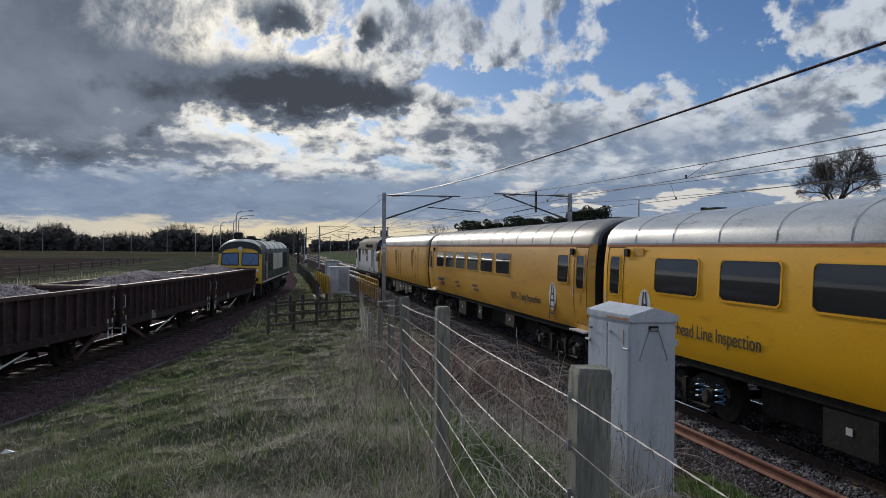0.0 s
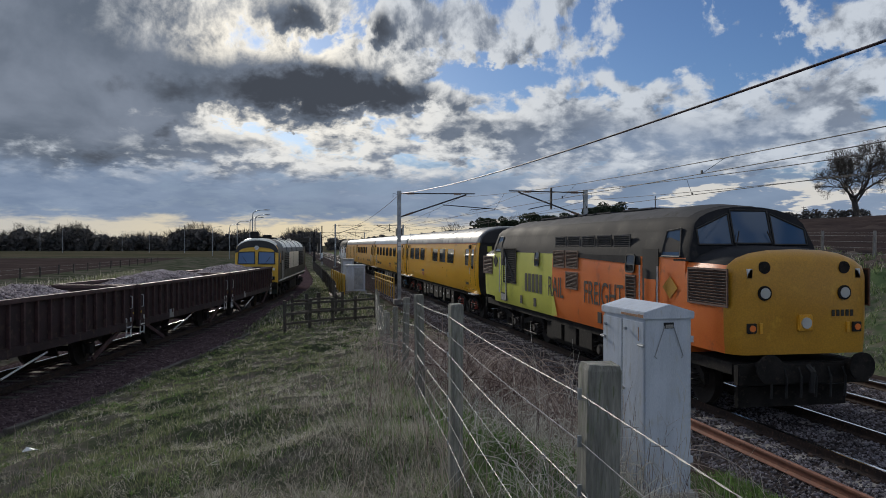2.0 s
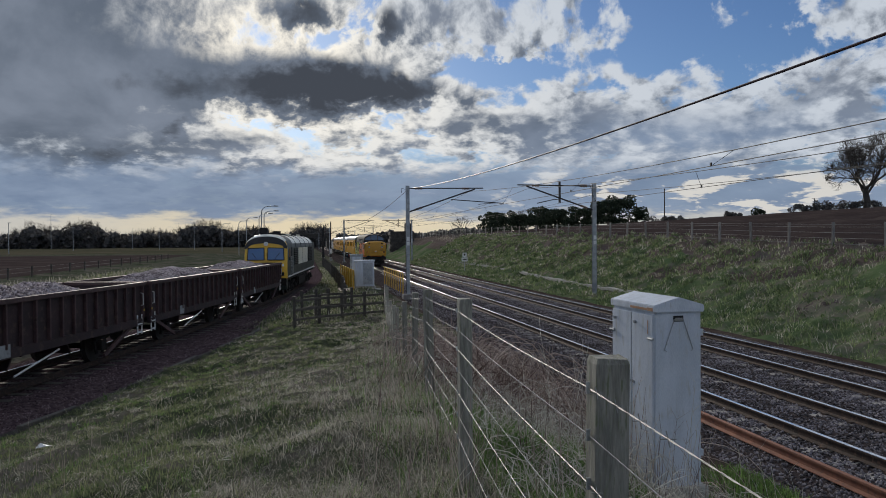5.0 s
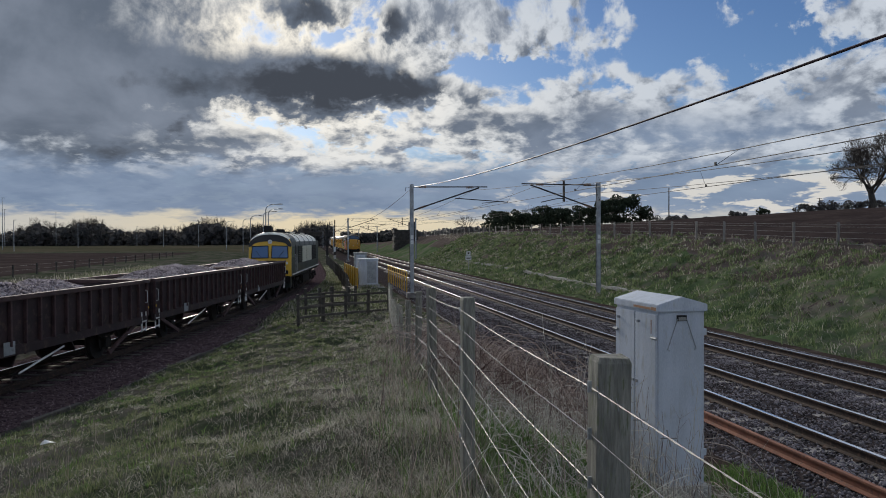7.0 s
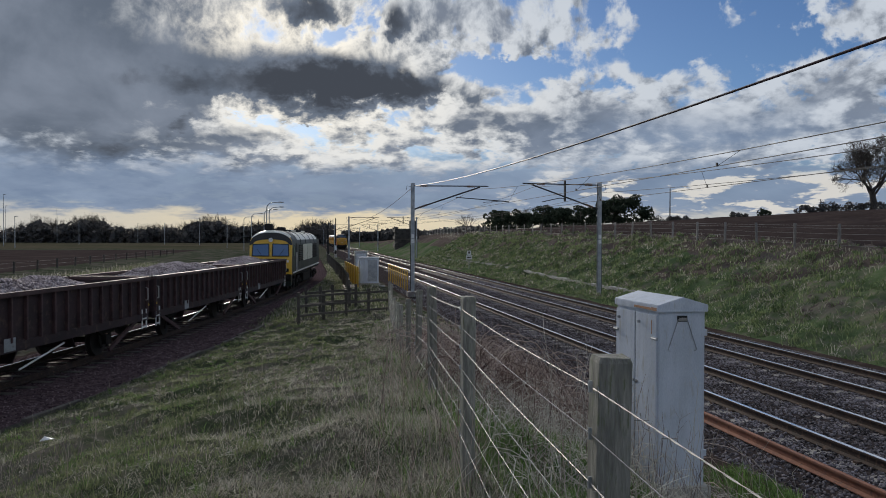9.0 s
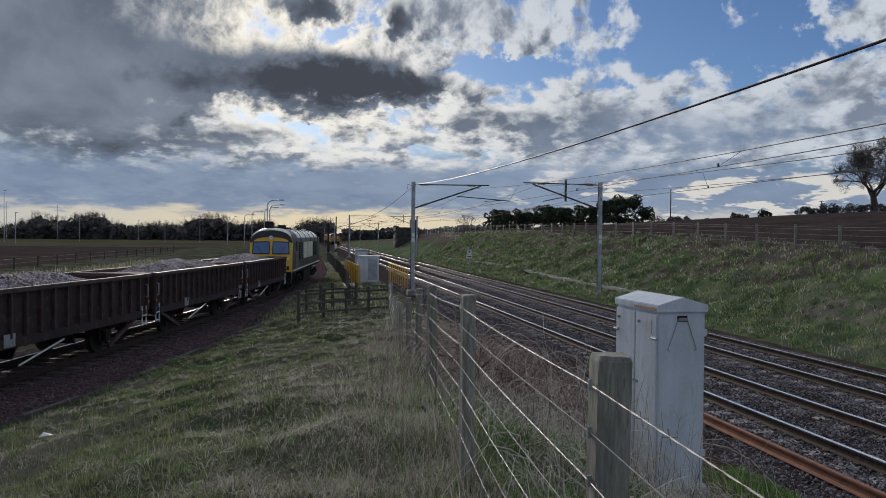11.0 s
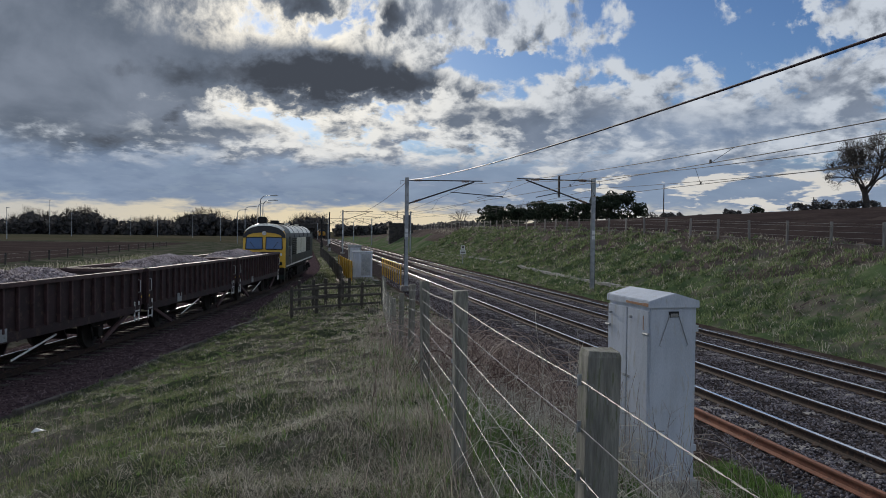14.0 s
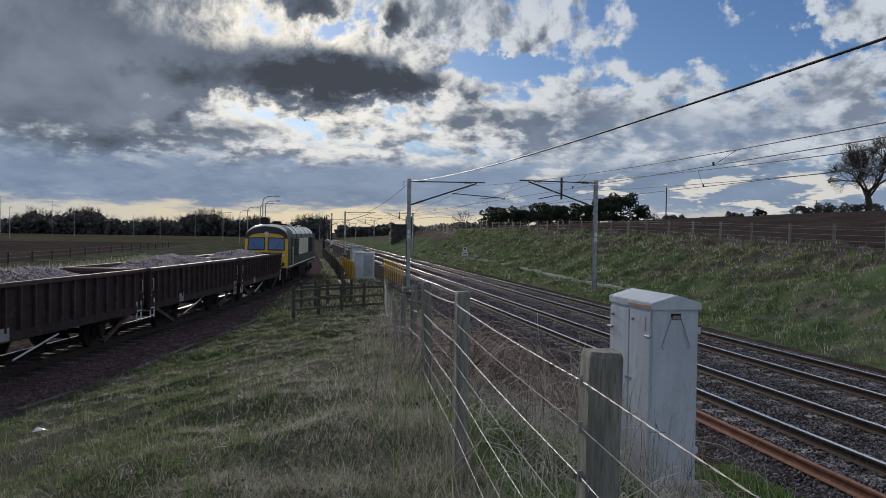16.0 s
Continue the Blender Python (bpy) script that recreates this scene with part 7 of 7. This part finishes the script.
# ---------------- grass, brambles and stalks ----------------
def blades(name, n, place, length, width, lean, material, seed, label, category="grass", curl=0.5):
    """Bent tapering blades, five points each, one mesh."""
    rng = np.random.default_rng(seed)
    x, y = place(rng, n)
    z = land_z(x, y) + relief(x, y) - 0.015
    L = length(rng, len(x), x, y)
    wd = width(rng, len(x), x, y)
    a = rng.uniform(0, 2 * np.pi, len(x))
    th = lean(rng, len(x))
    dx, dy = np.cos(a), np.sin(a)
    sx, sy = -np.sin(a + rng.normal(0, 0.5, len(x))), np.cos(a)
    def pt(t, th_):
        return x + dx * L * t * np.sin(th_), y + dy * L * t * np.sin(th_), z + L * t * np.cos(th_)
    m1 = pt(0.55, th * (1 - curl))
    m2 = pt(1.0, th)
    V = np.stack([
        np.stack([x - sx * wd, y - sy * wd, z], -1), np.stack([x + sx * wd, y + sy * wd, z], -1),
        np.stack([m1[0] - sx * wd * 0.8, m1[1] - sy * wd * 0.8, m1[2]], -1), np.stack([m1[0] + sx * wd * 0.8, m1[1] + sy * wd * 0.8, m1[2]], -1),
        np.stack([m2[0], m2[1], m2[2]], -1)], 1)
    n = len(x)
    o = (np.arange(n) * 5)[:, None]
    F = np.concatenate([o + np.array([[0, 1, 3]]), o + np.array([[0, 3, 2]]), o + np.array([[2, 3, 4]])], 0)
    ob = new(name, raw_mesh(name, V.reshape(-1, 3), F, [material]))
    return tagged(ob, label, category, kind="stuff")


def patch(x, y, s, seed):
    """Cheap smooth patchiness, 0 to 1."""
    r = np.random.default_rng(seed)
    v = np.zeros_like(x)
    for k in range(7):
        a, w, p = r.uniform(0, 6.28), r.uniform(0.5, 1.8) * s, r.uniform(0, 6.28)
        v += np.sin((x * np.cos(a) + y * np.sin(a)) * w + p)
    return 0.5 + v / 7.5


def mound_place(keep, y0=2.2, y1=34.0):
    def f(rng, n):
        y = y0 * np.exp(rng.uniform(0, 1, n) * np.log(y1 / y0))
        left = np.maximum(siding_x(y) + 3.5, -8.5 - 0.40 * y - 0.5)
        right = np.minimum(-3.0, -8.5 + 0.88 * y + 0.3)
        x = left + (right - left) * rng.uniform(0, 1, n)
        k = keep(x, y, rng)
        return x[k], y[k]
    return f


def near_size(rng, n, x, y):
    return (0.0016 + 0.00042 * y) * rng.uniform(0.7, 1.5, n)


def tussocks(name, place, n, per, radius, length, width, lean, material, seed, label, category="grass"):
    """Clumps of bent blades that fall outwards from their crowns, one mesh."""
    rng = np.random.default_rng(seed)
    cx, cy = place(rng, n)
    n = len(cx)
    R = rng.uniform(*radius, n)
    big = rng.uniform(0.6, 1.35, n)
    k = np.repeat(np.arange(n), per)
    q = len(k)
    a = rng.uniform(0, 2 * np.pi, q)
    d = R[k] * np.sqrt(rng.uniform(0, 1, q))
    x, y = cx[k] + d * np.cos(a), cy[k] + d * np.sin(a)
    z = land_z(x, y) + relief(x, y) - 0.015 + 0.25 * (R[k] - d) * big[k]
    L = rng.uniform(*length, q) * big[k]
    wd = width * (0.35 + cy[k] / 16.0) * rng.uniform(0.7, 1.4, q)
    th = np.clip(rng.uniform(*lean, q) * (0.55 + 0.6 * d / R[k]), 0.05, 1.62)
    b = a + rng.normal(0, 0.7, q) + 0.5 * np.sin(cx[k] * 0.9 + cy[k] * 0.5)
    dx, dy, sx, sy = np.cos(b), np.sin(b), -np.sin(b), np.cos(b)
    V = []
    for t, f, w in ((0.0, 0.3, 1.0), (0.5, 0.62, 0.85)):
        px, py, pz = x + dx * L * t * np.sin(th * f), y + dy * L * t * np.sin(th * f), z + L * t * np.cos(th * f)
        V += [np.stack([px - sx * wd * w, py - sy * wd * w, pz], -1), np.stack([px + sx * wd * w, py + sy * wd * w, pz], -1)]
    V.append(np.stack([x + dx * L * np.sin(th), y + dy * L * np.sin(th), z + L * np.cos(th)], -1))
    o = (np.arange(q) * 5)[:, None]
    F = np.concatenate([o + np.array([[0, 1, 3]]), o + np.array([[0, 3, 2]]), o + np.array([[2, 3, 4]])], 0)
    ob = new(name, raw_mesh(name, np.stack(V, 1).reshape(-1, 3), F, [material]))
    return tagged(ob, label, category, kind="stuff")


def greener(x, y):
    """Where the turf is green, 0 to 1: wetter by the siding, bleached towards the fence."""
    return np.clip(0.55 * patch(x, y, 1.2, 1) + 0.45 * np.clip((fence_x(y) - 0.6 - x) / 2.6, 0, 1) + 0.12, 0, 1)


tussocks("green_grass", mound_place(lambda x, y, r: r.uniform(0, 1, len(x)) < 0.15 + 0.85 * greener(x, y) ** 1.5), 15000, 14, (0.03, 0.11), (0.05, 0.13), 0.0035, (0.5, 1.45), M_BLADE, 31, "short green tussock grass on the mound")
tussocks("dry_grass", mound_place(lambda x, y, r: r.uniform(0, 1, len(x)) < 1.0 - 0.85 * greener(x, y)), 15000, 13, (0.04, 0.14), (0.08, 0.18), 0.0024, (1.2, 1.66), M_STRAW, 32, "bleached dead grass lying through the green")
tussocks("moss_grass", mound_place(lambda x, y, r: (patch(x, y, 1.5, 14) > 0.50) & (r.uniform(0, 1, len(x)) < 0.25 + 0.75 * (x < -10.2))), 5000, 14, (0.03, 0.10), (0.03, 0.10), 0.0045, (0.4, 1.4), M_LUSH, 48, "low bright green patches in the turf")


# taller tussocks beside the wire fence
def fence_side(rng, n):
    y = 3.0 * np.exp(rng.uniform(0, 1, n) * np.log(30 / 3.0))
    x = fence_x(y) + rng.normal(0.0, 0.45, n)
    return x, y


tussocks("fence_grass", fence_side, 1700, 12, (0.04, 0.14), (0.12, 0.26), 0.0024, (0.8, 1.62), M_STRAW, 33, "tall bleached grass along the wire fence")
tussocks("fence_green", fence_side, 700, 12, (0.04, 0.10), (0.08, 0.20), 0.003, (0.4, 1.3), M_LUSH, 49, "fresh green grass at the foot of the wire fence")


def by_case(rng, n):
    y = rng.uniform(3.4, 9.8, n)
    x = rng.uniform(-7.3, -2.45, n)
    y = np.where(x < -5.6, 3.4 + (y - 3.4) * 0.6, y)
    k = ~((x > -5.42) & (x < -4.80) & (y > 6.45) & (y < 7.5))
    return x[k], y[k]


blades("lush_grass", 36000, by_case, lambda r, n, x, y: r.uniform(0.06, 0.20, n), lambda r, n, x, y: near_size(r, n, x, y) * 1.1, lambda r, n: r.uniform(0.2, 1.1, n), M_LUSH, 47, "fresh green grass round the grey cabinet")


def verge(rng, n):
    y = rng.uniform(32, 100, n)
    x = siding_x(y) + 2.1 + (-4.0 - siding_x(y) - 2.1) * rng.uniform(0, 1, n)
    return x, y


blades("verge_grass", 26000, verge, lambda r, n, x, y: r.uniform(0.08, 0.26, n), lambda r, n, x, y: r.uniform(0.010, 0.022, n), lambda r, n: r.uniform(0.3, 1.3, n), M_BLADE, 39, "green grass between siding and main line")
blades("verge_straw", 14000, verge, lambda r, n, x, y: r.uniform(0.1, 0.34, n), lambda r, n, x, y: r.uniform(0.006, 0.012, n), lambda r, n: r.uniform(0.5, 1.5, n), M_STRAW, 40, "dead grass between siding and main line")


def bank_place(rng, n):
    y = rng.uniform(14, 110, n) ** 1.0
    x = 6.0 + 9.2 * rng.uniform(0, 1, n)
    k = rng.uniform(0, 1, n) < 0.35 + 0.8 * patch(x, y, 0.7, 9)
    return x[k], y[k]


tussocks("bank_green", bank_place, 9500, 9, (0.10, 0.30), (0.12, 0.32), 0.0075, (0.5, 1.5), M_BANKBLADE, 34, "green tussocks on the cutting side")
tussocks("bank_straw", bank_place, 3600, 8, (0.08, 0.25), (0.14, 0.38), 0.0045, (0.9, 1.6), M_STRAW, 35, "dead straw-coloured grass on the cutting side")


def bank_top(rng, n):
    y = rng.uniform(24, 130, n)
    x = 14.4 + rng.normal(0, 0.7, n)
    return x, y


blades("bank_top_grass", 2600, bank_top, lambda r, n, x, y: r.uniform(0.12, 0.30, n), lambda r, n, x, y: r.uniform(0.008, 0.016, n), lambda r, n: r.uniform(0.1, 0.7, n), M_STRAW, 36, "long dry grass under the field fence")


def far_left(rng, n):
    y = rng.uniform(20, 90, n)
    x = siding_x(y) - 3.5 - 14 * rng.uniform(0, 1, n) ** 1.5
    return x, y


blades("siding_grass", 24000, far_left, lambda r, n, x, y: r.uniform(0.2, 0.6, n), lambda r, n, x, y: r.uniform(0.012, 0.024, n), lambda r, n: r.uniform(0.1, 0.9, n), M_BLADE, 37, "rank grass behind the freight siding")
blades("siding_straw", 16000, far_left, lambda r, n, x, y: r.uniform(0.3, 0.8, n), lambda r, n, x, y: r.uniform(0.008, 0.016, n), lambda r, n: r.uniform(0.1, 0.8, n), M_STRAW, 38, "dead stems behind the freight siding")


def stems(name, n, place, material, seed, label, height, radius, kind="arch"):
    """Arching bramble canes or upright dead stalks with side twigs; three-sided tubes in one mesh."""
    rng = np.random.default_rng(seed)
    b = Build()
    for i in range(n):
        x, y = place(rng)
        z = float(land_z(np.array(x), np.array(y)) + relief(x, y)) - 0.03
        h = rng.uniform(*height)
        a = rng.uniform(0, 6.28)
        r = rng.uniform(*radius) * min(1.0, 0.42 + y / 18.0)
        pts = []
        if kind == "arch":
            reach = h * rng.uniform(0.8, 2.2)
            for k in range(8):
                t = k / 7
                pts.append(Vector((x + math.cos(a) * reach * t + rng.normal(0, 0.025), y + math.sin(a) * reach * t + rng.normal(0, 0.025), z + h * 4 * t * (1 - t) * 0.85 + 0.06 * (1 - t) + rng.normal(0, 0.015))))
        else:
            lx, ly = rng.normal(0, 0.14), rng.normal(0, 0.14)
            for k in range(6):
                t = k / 5
                pts.append(Vector((x + lx * h * t + rng.normal(0, 0.008), y + ly * h * t + rng.normal(0, 0.008), z + h * t)))
            for k in range(int(rng.integers(0, 5))):
                p = pts[int(rng.integers(2, 6))]
                d = Vector((rng.normal(0, 0.5), rng.normal(0, 0.5), 0.8)).normalized() * h * rng.uniform(0.08, 0.24)
                b.line([p, p + d * 0.6, p + d], r * 0.6, 3, r * 0.25)
        b.line(pts, r, 3, r * 0.45)
    return solo(name, b, material, label, "weeds", kind="stuff")


def beyond_fence(lo=0.25, hi=2.6, y0=3.2, y1=19.0):
    def f(rng):
        y = y0 * math.exp(rng.uniform(0, 1) * math.log(y1 / y0))
        return float(fence_x(y)) + rng.uniform(lo, hi), y
    return f


stems("bramble_thicket", 1900, beyond_fence(0.30, 3.1, 7.7, 20), M_BRAMBLE, 41, "tangled reddish-brown leafless bramble canes beyond the fence", (0.20, 0.80), (0.0040, 0.0085))
stems("pale_canes", 2500, beyond_fence(0.3, 2.9, 4.2, 17), M_STALK, 42, "pale dead canes fallen among brambles", (0.05, 0.40), (0.0030, 0.0062))
stems("dead_stalks", 620, beyond_fence(-0.7, 2.4, 4.0, 24), M_BRAMBLE, 43, "thin upright dark dead stalks along the fence", (0.3, 0.95), (0.0024, 0.0048), "up")


def by_cabinet(rng):
    return rng.uniform(-6.6, -4.2), rng.uniform(4.2, 7.4)


def on_mound(rng):
    y = 3.0 * math.exp(rng.uniform(0, 1) * math.log(20 / 3.0))
    return rng.uniform(max(float(siding_x(y)) + 4, -8.5 - 0.38 * y), float(fence_x(y)) - 0.2), y


stems("cabinet_stalks", 60, by_cabinet, M_STALK, 44, "pale dry weed stems round the grey cabinet", (0.4, 1.1), (0.0028, 0.0050), "up")
stems("mound_stalks", 260, on_mound, M_BRAMBLE, 45, "scattered thin dead stems in the grass", (0.2, 0.6), (0.0013, 0.0026), "up")
stems("mound_litter", 130, on_mound, M_STALK, 46, "pale fallen stems lying in the grass", (0.015, 0.06), (0.002, 0.0045))


def litter():
    solo("paper_scrap", Build().add([(-0.09, -0.05, 0), (0.08, -0.06, 0.03), (0.10, 0.05, 0.0), (-0.06, 0.06, 0.045)], [(0, 1, 2, 3)]).add([(-0.09, -0.05, -0.006), (0.08, -0.06, 0.024), (0.10, 0.05, -0.006), (-0.06, 0.06, 0.039)], [(3, 2, 1, 0)]), M_WHITE, "scrap of white paper lying in grass", "litter", pose(-12.3, 12.0, gz(-12.3, 12.0) + 0.09))
    solo("stone_slab", Build().box((0, 0, 0), (0.4, 0.22, 0.10)), M_CONC, "pale broken slab beside the ballast", "stone", pose(-4.4, 18.0, gz(-4.4, 18.0) + 0.12, 8, 4, 30), bevel=0.02)


litter()


motions()
